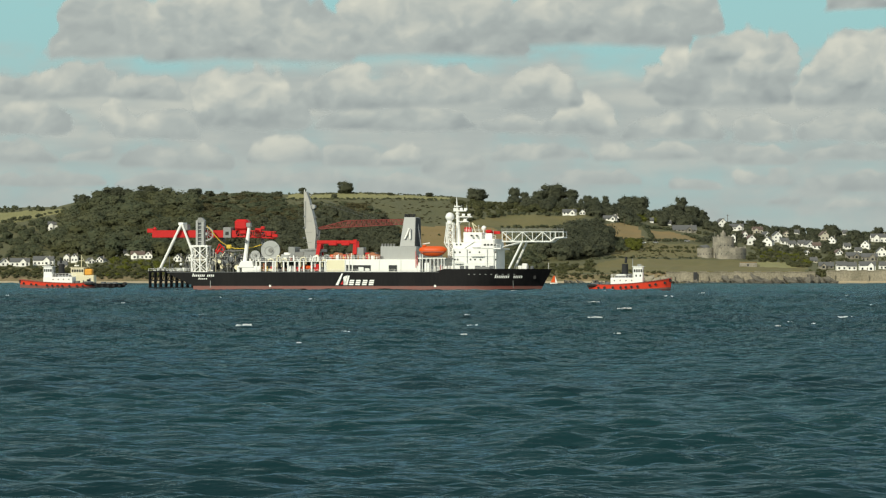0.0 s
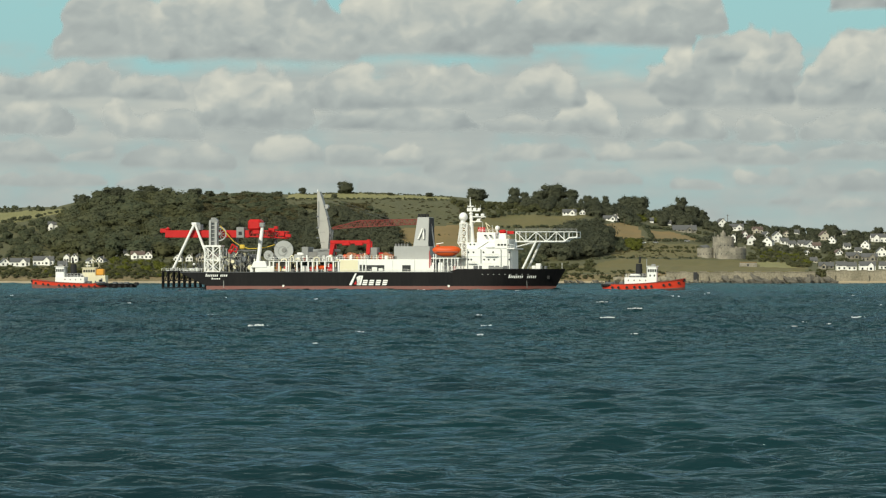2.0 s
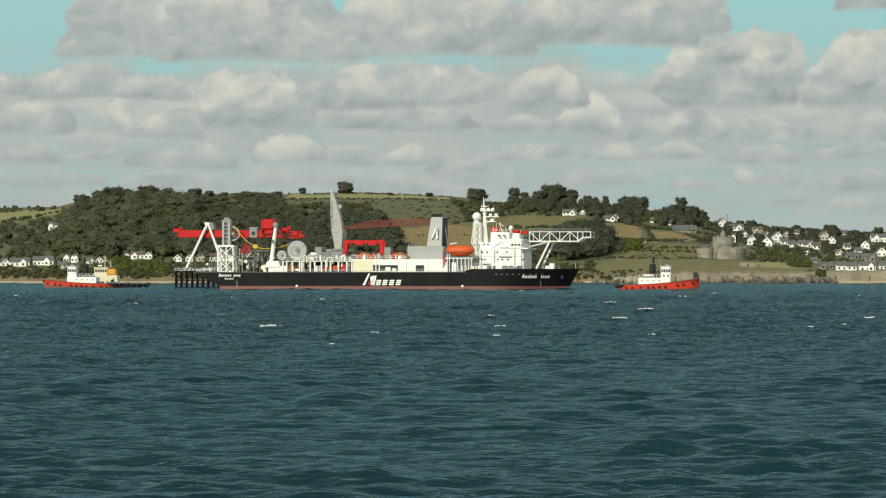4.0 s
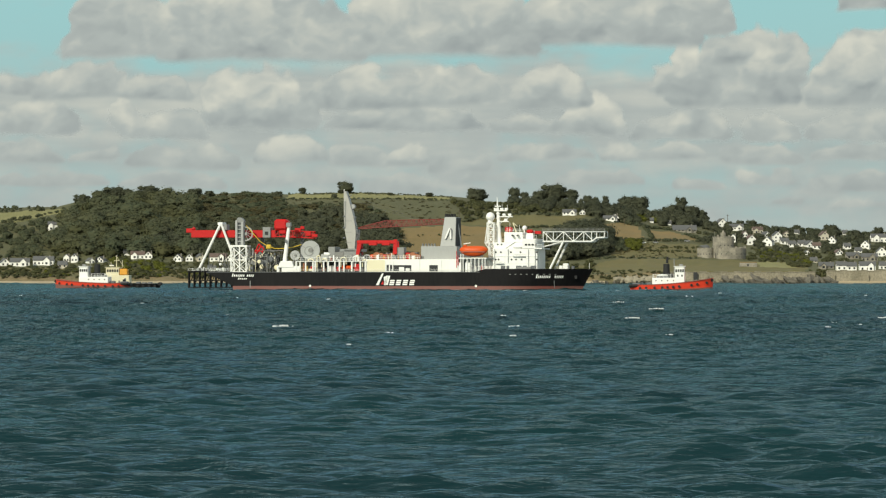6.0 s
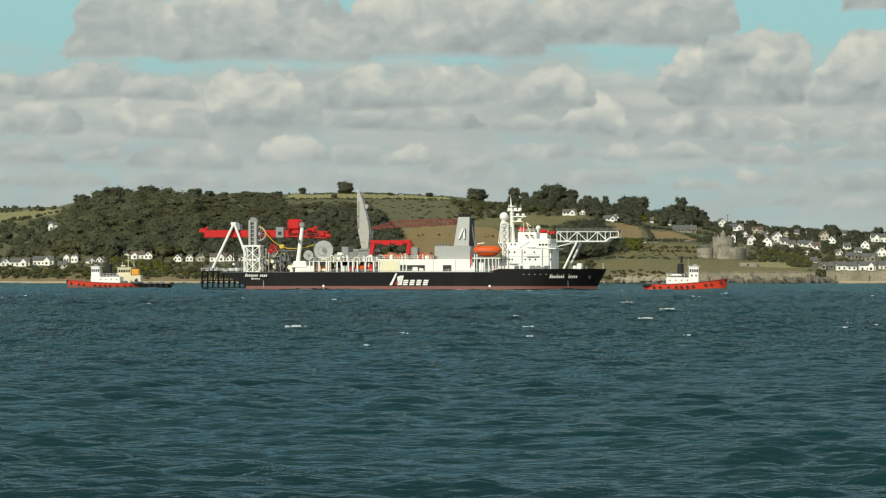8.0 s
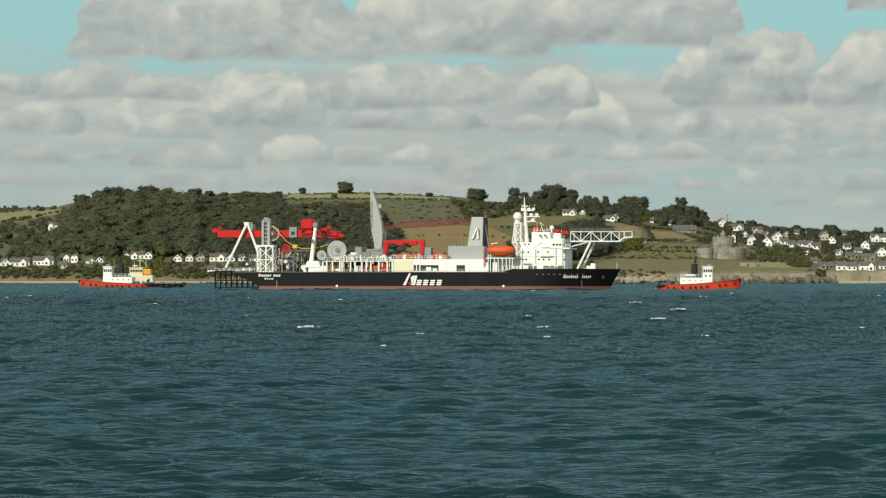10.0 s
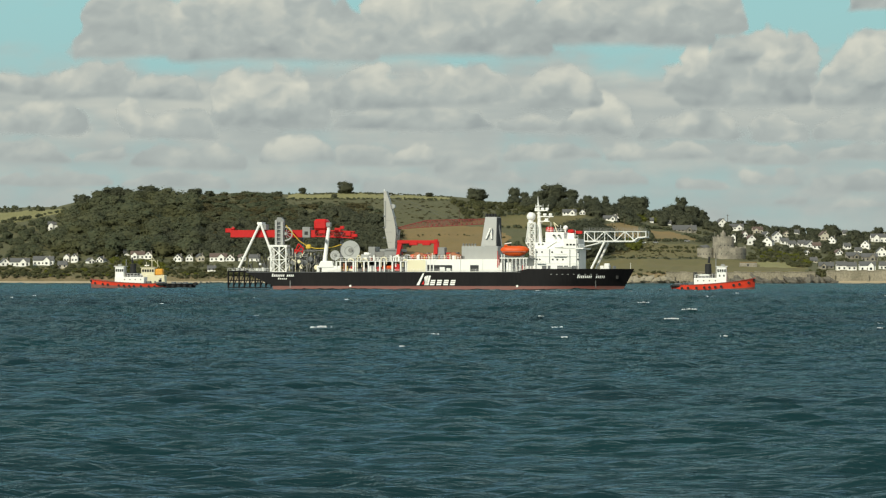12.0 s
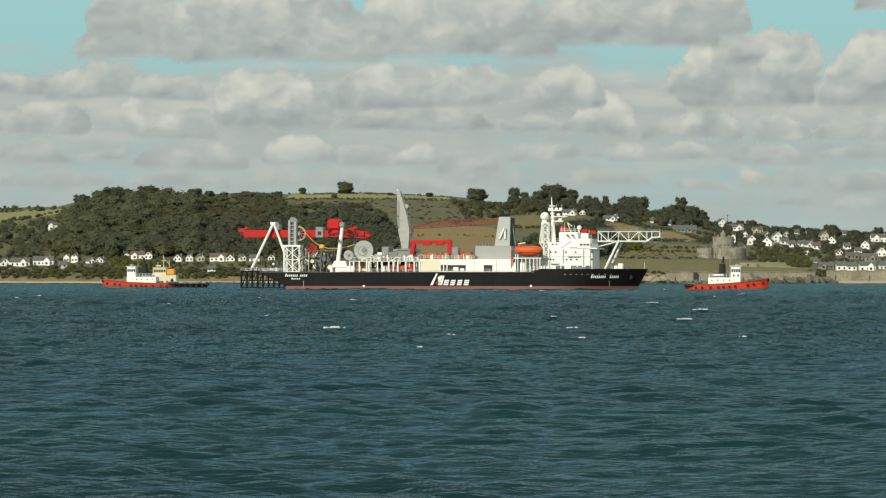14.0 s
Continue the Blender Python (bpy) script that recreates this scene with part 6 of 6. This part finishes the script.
def tree(seed, spread, tall):
    """A standing tree one unit high: trunk with limbs, and a crown of leaf clumps."""
    t = new("tree")
    rng = random.Random(seed)
    bm = bmesh.new()
    rod(bm, (0, 0, -0.03), (0.01, 0, 0.45), 0.035, 7, 0.02)
    for i in range(6):
        a = i * 1.05 + rng.random()
        rod(bm, (0, 0, 0.22 + 0.04 * i), (0.2 * math.cos(a), 0.2 * math.sin(a), 0.45 + 0.05 * i), 0.014, 5, 0.006)
    part("trunk", bm, BARK, t)
    v, f = crown_shape(seed + 100, 34, 1100, 0.028, spread, 0.08, 1.14)
    me = mesh_of("crown", v.tolist(), f, LEAFD, True)
    out = v - np.array([0, 0, 0.3])
    me.normals_split_custom_set_from_vertices((out / np.linalg.norm(out, axis=1, keepdims=True)).tolist())
    c = new("crown", me)
    c.parent = t
    return t


TREES = [tree(1, 0.36, 1), tree(2, 0.48, 1), tree(3, 0.26, 1)]
for proto in TREES:
    tagged(proto, "dark rounded tree standing on the skyline", "tree", "skyline trees")
stands = {0: [], 1: [], 2: []}
RIDGE_TREES = [
    (535, 344, 12, 1.3, 0), (611, 343, 21, 1.4, 1), (592, 352, 9, 1.4, 0), (843, 358, 24, 1.5, 1), (910, 358, 26, 1.0, 0), (928, 358, 18, 1.1, 0),
    (980, 358, 31, 1.5, 1), (1010, 359, 24, 1.3, 0), (955, 358, 20, 1.3, 1), (1040, 364, 18, 1.2, 0), (1072, 372, 26, 0.8, 2), (1055, 370, 22, 0.9, 2),
    (1110, 377, 30, 1.1, 1),
]
HEADLAND_TREES = [
    (1133, 380, 34, 1.1, 0), (1205, 392, 45, 0.75, 2), (1190, 391, 28, 1.4, 1), (1222, 394, 30, 1.3, 0), (1240, 396, 24, 1.0, 1), (145, 364, 22, 1.5, 1),
    (200, 356, 28, 1.7, 1), (178, 358, 24, 1.5, 0), (225, 355, 24, 1.3, 0), (262, 353, 27, 1.6, 1), (285, 352, 18, 1.2, 0), (345, 350, 18, 1.8, 1),
    (370, 350, 14, 1.5, 0),
]
VILLAGE_TREES = [
    (490, 352, 13, 1.5, 1), (1330, 404, 16, 1.3, 1), (1346, 405, 12, 1.5, 0), (1410, 412, 14, 1.2, 0), (1470, 416, 18, 1.5, 1), (1555, 420, 18, 1.2, 0),
    (1310, 404, 14, 1.2, 1), (1290, 402, 10, 1.5, 0), (1515, 418, 10, 1.6, 1), (760, 349, 8, 2.0, 0), (690, 346, 5, 2.2, 1),
]
for b, e, tall, wide, kind in RIDGE_TREES + HEADLAND_TREES + VILLAGE_TREES:
    p = on_land(b, e)
    s = tall * p.y / 5000 * (0.95 if b < 400 else 1.08)
    m = Matrix.Translation(p) @ Matrix.Rotation(b * 0.7, 4, "Z") @ Matrix.Diagonal((s * wide, s * wide, s, 1))
    stands[kind].append(m)
for kind, places in stands.items():
    for m in places[1:]:
        copy_thing(TREES[kind], m)
    TREES[kind].matrix_basis = places[0]


# ---- houses ----
def gable_roof(bm, w, d, z, rise, along, lip=0.35):
    """Two thick slopes and the ridge; along: the ridge runs along x."""
    if along:
        prof = [(-d / 2 - lip, z - 0.25), (0, z + rise), (d / 2 + lip, z - 0.25), (d / 2 + lip, z), (0, z + rise + 0.3), (-d / 2 - lip, z)]
        frustum(bm, [(-w / 2 - lip, y, q) for y, q in prof], [(w / 2 + lip, y, q) for y, q in prof])
    else:
        prof = [(-w / 2 - lip, z - 0.25), (0, z + rise), (w / 2 + lip, z - 0.25), (w / 2 + lip, z), (0, z + rise + 0.3), (-w / 2 - lip, z)]
        frustum(bm, [(x, -d / 2 - lip, q) for x, q in prof], [(x, d / 2 + lip, q) for x, q in prof])


def house(b, e, wide, tall, along, turn, roof, label, wall=None):
    """A rendered house on the slope; wide and tall (to the eaves) on the chart."""
    p = on_land(b, e)
    k = p.y / 5000
    w, z = wide * k, tall * k
    d = max(5.0, 0.42 * w) if along else max(7.0, 1.1 * w)
    h = tagged(new("house"), label, "house", "houses on the shore and hill")
    h.matrix_basis = Matrix.Translation(p + Vector((0, d / 2, 0))) @ Matrix.Rotation(radians(turn), 4, "Z")
    up = 0.45 * d if along else 0.45 * w
    bm = bmesh.new()
    if along:
        frustum(bm, [(-w / 2, -d / 2, -4), (-w / 2, d / 2, -4), (-w / 2, d / 2, z), (-w / 2, 0, z + up), (-w / 2, -d / 2, z)], [(w / 2, -d / 2, -4), (w / 2, d / 2, -4), (w / 2, d / 2, z), (w / 2, 0, z + up), (w / 2, -d / 2, z)])
    else:
        frustum(bm, [(-w / 2, -d / 2, -4), (w / 2, -d / 2, -4), (w / 2, -d / 2, z), (0, -d / 2, z + up), (-w / 2, -d / 2, z)], [(-w / 2, d / 2, -4), (w / 2, d / 2, -4), (w / 2, d / 2, z), (0, d / 2, z + up), (-w / 2, d / 2, z)])
    walls = part("wall", bm, wall or RENDERW, h)
    bm = bmesh.new()
    gable_roof(bm, w, d, z, up, along)
    rf = part("roof", bm, roof, h, "slate roof" if roof is SLATE else "brown tiled roof")
    made("chimney", STONE, rf, box, w * 0.28, w * 0.28 + 0.7, -0.4, 0.4, z + up * 0.3, z + up + 0.8, bevel=0.06)
    if along and w > 7.5:
        g = min(4.2, w * 0.36)
        x0 = -w * 0.22 if int(b) % 2 else w * 0.18
        bm = bmesh.new()
        frustum(bm, [(x0 - g / 2, -d / 2 - 1.6, -4), (x0 + g / 2, -d / 2 - 1.6, -4), (x0 + g / 2, -d / 2 - 1.6, z), (x0, -d / 2 - 1.6, z + g * 0.5), (x0 - g / 2, -d / 2 - 1.6, z)],
                [(x0 - g / 2, 0, -4), (x0 + g / 2, 0, -4), (x0 + g / 2, 0, z), (x0, 0, z + g * 0.5), (x0 - g / 2, 0, z)])
        wing = part("gable_wing", bm, wall or RENDERW, h)
        bm = bmesh.new()
        for sgn in (-1, 1):
            frustum(bm, [(x0, -d / 2 - 1.9, z + g * 0.5), (x0, 0, z + g * 0.5), (x0, 0, z + g * 0.5 + 0.25), (x0, -d / 2 - 1.9, z + g * 0.5 + 0.25)],
                    [(x0 + sgn * (g / 2 + 0.3), -d / 2 - 1.9, z - 0.2), (x0 + sgn * (g / 2 + 0.3), 0, z - 0.2), (x0 + sgn * (g / 2 + 0.3), 0, z + 0.05), (x0 + sgn * (g / 2 + 0.3), -d / 2 - 1.9, z + 0.05)])
        part("wing_roof", bm, roof, wing)
        made("wing_window", DARK, wing, box, x0 - 0.7, x0 + 0.7, -d / 2 - 1.66, -d / 2 - 1.5, 0.7, 2.1)
    n = max(2, int(w / 2.6))
    floors = max(1, int(z / 2.5))
    for fl in range(floors):
        for i in range(n):
            x = -w / 2 + w * (i + 0.5) / n
            zz = 0.8 + fl * (z / floors) * 0.95
            win = made("window", DARK, h, box, x - 0.55, x + 0.55, -d / 2 - 0.06, -d / 2 + 0.05, zz, zz + 1.25)
    if not along and w > 4.5:
        made("window", DARK, h, box, -0.5, 0.5, -d / 2 - 0.06, -d / 2 + 0.05, z + up * 0.15, z + up * 0.15 + 1.1)
    return h


for i, row in enumerate(HOUSES):
    if i % 9 == 4 and row[7] is not GS:
        house(*row[:7], row[7].replace("white", "cream"), wall=RENDERC)
    else:
        house(*row, wall=STONE if row[7] is GS else None)


# ---- the coastal castle ----
def drum(bm, c, r, z0, z1, n=28, wall=1.6, floor=1.8):
    """A round tower with an open parapet."""
    ring = [(math.cos(2 * math.pi * i / n), math.sin(2 * math.pi * i / n)) for i in range(n)]
    lv = [(r * 1.05, z0), (r, z0 + 2), (r, z1), (r - wall, z1), (r - wall, z1 - floor)]
    v = [[bm.verts.new((c[0] + x * q, c[1] + y * q, z)) for x, y in ring] for q, z in lv]
    for a, b in zip(v, v[1:]):
        for i in range(n):
            bm.faces.new((a[i], a[(i + 1) % n], b[(i + 1) % n], b[i]))
    bm.faces.new(v[-1])


def merlons(bm, c, r, z, n, high=0.7, fill=0.8):
    for i in range(n):
        a0, a1 = 2 * math.pi * i / n, 2 * math.pi * (i + fill) / n
        lo = [(c[0] + q * math.cos(a), c[1] + q * math.sin(a), z) for q, a in ((r, a0), (r, a1), (r - 1.2, a1), (r - 1.2, a0))]
        frustum(bm, lo, [(x, y, z + high) for x, y, _ in lo])


def build_castle():
    p = on_land(1280, 457.5)
    k = p.y / 5000
    c = tagged(new("castle"), "round grey stone coastal castle with low bastions on the green", "castle")
    c.location = p + Vector((0, 8, 0))
    for name, x, y, r, z1 in (("keep", 3 * k, 2, 19 * k, 37 * k), ("bastion", -29 * k, 0, 15 * k, 17 * k), ("bastion", 14 * k, -2, 27 * k, 17 * k)):
        b = made(name, STONE, c, drum, (x, y), r, -4, z1, label="weathered round stone tower")
        made("parapet", STONE, b, merlons, (x, y), r, z1 - 0.02, 16 if name == "keep" else 14)
        for i in range(9):
            a = math.pi * (1.05 + 0.9 * i / 8)
            for z in ((0.62,) if name == "keep" else (0.45,)):
                q = (x + (r - 0.25) * math.cos(a), y + (r - 0.25) * math.sin(a), z1 * z)
                o = (x + (r + 0.12) * math.cos(a), y + (r + 0.12) * math.sin(a), z1 * z)
                made("embrasure", SHADE, b, rod, q, o, 0.38, 6)
    made("curtain_wall", STONE, c, box, 20 * k, 43 * k, -1, 4, -4, 18 * k, bevel=0.1)
    t = made("turret", STONE, c, drum, (3 * k, 3), 5.0 * k, 32 * k, 46 * k, n=14, wall=0.5, floor=0.8)
    made("turret_cap", STONE, t, rod, (3 * k, 3, 45 * k), (3 * k, 3, 50 * k), 3.2 * k, 12, r2=0.4)
    made("gate_tower", STONE, c, box, -16 * k, -6 * k, -13 * k, 4, -4, 24 * k, bevel=0.15)
    made("gate_arch", SHADE, c, box, -13 * k, -10 * k, -13 * k - 0.1, -12 * k, 0.2, 3.4)
    for x, z in ((-8, 42), (12, 41)):
        made("chimney_stack", STONE, c, box, x * k, (x + 3) * k, 2, 3.2, 34 * k, z * k, bevel=0.08)
    for x, w, z in ((22, 5, 21), (31, 6, 20), (38, 4, 22)):
        made("broken_parapet", STONE, c, box, x * k, (x + w) * k, -1, 0.4, 17 * k, z * k, bevel=0.1)
    made("gun_room_roof", SLATE, c, rod, (-29 * k, 0, 16 * k), (-25 * k, 0, 23 * k), 13.4 * k, 20, r2=3 * k, label="grey conical gun room roof")
    made("flag_pole", GREY, c, rod, (-12 * k, 4, 33 * k), (-12 * k, 4, 48 * k), 0.09, 5)


build_castle()
bh = tagged(new("blockhouse"), "low grassed stone blockhouse below the castle", "blockhouse")
bp = on_land(1325, 472)
bh.location = bp
made("wall", STONE, bh, box, -5.5, 5.5, 0, 5, -2, 2.4, bevel=0.3)
made("roof", PASTURE, bh, box, -5.2, 5.2, 0.2, 5.6, 2.4, 2.9, bevel=0.2)
made("opening", SHADE, bh, box, -1, 0.2, -0.06, 0.1, 0.3, 1.5)


# ---- sea walls and shore rocks ----
def build_sea_wall(b0, b1, top, foot, out, name):
    w = tagged(new(name), "long weathered stone sea wall with buttresses", "sea wall", kind="structure")
    bs = np.arange(b0, b1, 12.0)
    for i, b in enumerate(bs):
        q0, q1 = (float(shore(v)) + out for v in (b, b + 12))
        bm = bmesh.new()
        j = 1.0 * math.sin(i * 2.3)
        lo = [(east(b, q0), q0, -0.8), (east(b + 11.8, q1), q1, -0.8), (east(b + 11.8, q1), q1 + 5, -0.8), (east(b, q0), q0 + 5, -0.8)]
        hi = [(x, y + (1.2 if n < 2 else 0), height(top + j * 0.6, q0)) for n, (x, y, z) in enumerate(lo)]
        frustum(bm, lo, hi)
        part("wall_panel", bm, WALLST, w)
        if i % 5 == 1:
            x = east(b, q0)
            made("buttress", WALLST, w, box, x - 0.8, x + 0.8, q0 - 0.9, q0 + 1.2, -0.8, height(top + 6, q0), bevel=0.15)
        x = east(b, q0)
        made("coping", WALLST, w, box, x, east(b + 12, q0), q0 + 0.9, q0 + 2.2, height(top + j * 0.6, q0), height(top + j * 0.6, q0) + 0.5, bevel=0.08)


build_sea_wall(1180, 1440, 482.5, 502, 4, "sea_wall")
build_sea_wall(1464, 1640, 480, 497, 7, "sea_wall")
made("gate_opening", SHADE, None, box, east(1228, 1712), east(1234, 1712), 1712.5, 1715, 1.6, height(482, 1712)).name = "sea_wall_opening"
tagged(bpy.data.objects["sea_wall_opening"], "dark opening in the sea wall", "opening", kind="structure")


def rock_mesh(seed):
    rng = np.random.RandomState(seed)
    bm = bmesh.new()
    bmesh.ops.create_icosphere(bm, subdivisions=2, radius=1)
    for v in bm.verts:
        n = noise.noise(v.co * 1.3 + Vector((seed * 7.1, 0, 0)))
        v.co *= 1 + 0.7 * n
        for k in range(5):
            face = Vector((math.sin(seed * 3.1 + k * 2.2), math.cos(seed * 1.7 + k * 1.9), math.sin(k * 2.7 + seed))).normalized()
            over = v.co.dot(face) - 0.55
            if over > 0:
                v.co -= face * over
        v.co.z = max(v.co.z, -0.5)
    me = bpy.data.meshes.new("rock")
    bm.to_mesh(me)
    bm.free()
    me.materials.append(ROCK)
    return me


ROCKS = [rock_mesh(i) for i in range(6)]
rr = random.Random(8)
for i in range(150):
    b = rr.uniform(1286, 1478) if i < 70 else (rr.uniform(1180, 1290) if i < 95 else rr.uniform(1000, 1182) if i < 130 else rr.uniform(300, 480))
    big = 1.0 if b > 1285 else (0.55 if b > 1000 else 0.35)
    d = float(shore(b)) + rr.uniform(-7, 4)
    s = rr.uniform(0.8, 3.0) * big
    ob = tagged(new("rock", ROCKS[i % 6]), "grey-brown shore rock at the water's edge", "rock", "shore rocks")
    ob.matrix_basis = Matrix.Translation((east(b, d), d, 0.1 + 0.3 * s)) @ Matrix.Rotation(rr.uniform(-0.6, 0.6), 4, "Z") @ Matrix.Rotation(rr.uniform(0.2, 0.9), 4, "Y") @ Matrix.Diagonal((s * rr.uniform(1.0, 2.6), s * 1.3, s * rr.uniform(0.7, 1.3), 1))

CLIFF = [rock_mesh(i + 20) for i in range(4)]
for me in CLIFF:
    me.materials[0] = WALLST
for i in range(26):
    b = 1092 + 3.6 * i + rr.uniform(-2, 2)
    d = float(shore(b)) + rr.uniform(-3, 5)
    s = rr.uniform(1.4, 2.6)
    ob = tagged(new("rock", CLIFF[i % 4]), "pale weathered rock of the low shore cliff", "rock", "shore rocks")
    ob.matrix_basis = Matrix.Translation((east(b, d), d, 0.6 + 0.5 * s)) @ Matrix.Rotation(rr.uniform(-0.6, 0.6), 4, "Z") @ Matrix.Diagonal((s * rr.uniform(1.0, 1.8), s * 1.2, s * rr.uniform(0.9, 1.4), 1))

for b, e0, e1 in ((813, 392, 372), (1105, 398, 388), (1288, 402, 380)):
    p = on_land(b, e0)
    pole = tagged(new("utility_pole"), "thin wooden utility pole on the hillside", "pole")
    pole.location = p
    made("post", BARK, pole, rod, (0, 0, -1), (0, 0, (e0 - e1) * p.y / 5000), 0.22, 6)
    made("crossarm", BARK, pole, box, -0.9, 0.9, -0.1, 0.1, (e0 - e1) * p.y / 5000 - 0.8, (e0 - e1) * p.y / 5000 - 0.55)

for b, e in ((1138, 433), (1160, 432.5), (1216, 430)):
    p = on_land(b, e)
    car = tagged(new("parked_car"), "pale car parked beside the lane", "car", "parked cars")
    car.location = p + Vector((0, -1.5, 0.6))
    bod = made("body", WHITE if b == 1138 else GREY, car, box, -2.0, 2.0, -0.9, 0.9, 0.2, 1.1, bevel=0.2)
    made("cabin", DARK, car, box, -1.2, 1.1, -0.8, 0.8, 1.0, 1.65, bevel=0.25)
    for x in (-1.3, 1.3):
        for y in (-0.9, 0.7):
            made("wheel", RUBBER, car, rod, (x, y, 0.2), (x, y + 0.2, 0.2), 0.35, 10)


# ---- motion ----
stern_tug.scale = workboat.scale = (1.06, 1.06, 1.06)


def motions():
    """Everything that moves, from the clip's start to its end."""
    ts = (0.0, 3.5, 7.0, 10.5, 14.0)
    way = Vector((math.cos(radians(10)), -math.sin(radians(10)), 0))
    walk(ship, [(t, Matrix.Translation(Vector((-6.1, 900, 0)) + way * (2.175 * (t - 11))) @ pose(0, 0, 0, 0, 0, -10)) for t in ts])
    walk(lead_tug, [(t, Matrix.Translation(Vector((east(1250, 875), 875, 0)) + way * (2.16 * (t - 11))) @ pose(0, 0, 0.05 * math.sin(t), 0, 0.4 * math.sin(0.9 * t), -8)) for t in np.arange(0, 14.01, 1.0)])
    walk(stern_tug, [(t, Matrix.Translation(Vector((east(217, 1005), 1005, 0)) + way * (2.20 * (t - 11))) @ pose(0, 0, 0.04 * math.sin(t + 1), 0, 0.4 * math.sin(0.8 * t + 2), 174)) for t in np.arange(0, 14.01, 1.0)])
    walk(workboat, [(t, Matrix.Translation(Vector((east(272, 1020), 1020, 0)) + way * (2.20 * (t - 11))) @ pose(0, 0, 0.04 * math.sin(t + 2), 0, 0.3 * math.sin(t), 176)) for t in np.arange(0, 14.01, 1.0)])
    for ob, thing in ((ship_wash, ship), (tug_wash, lead_tug)):
        a = -10 if thing is ship else -8
        o = Vector((-6.1, 900, 0)) if thing is ship else Vector((east(1250, 875), 875, 0))
        walk(ob, [(t, Matrix.Translation(o + way * ((2.175 if thing is ship else 2.16) * (t - 11))) @ pose(0, 0, 0, 0, 0, a)) for t in ts])
    for ob in (sea, foam):
        walk(ob, [(t, pose(0.55 * t, -0.75 * t, 0)) for t in (0.0, 7.0, 14.0)])
    for bank, metres in BANKS:
        y = bank.location.y
        walk(bank, [(t, pose(metres * t / 14, y, 0)) for t in (0.0, 7.0, 14.0)])


motions()
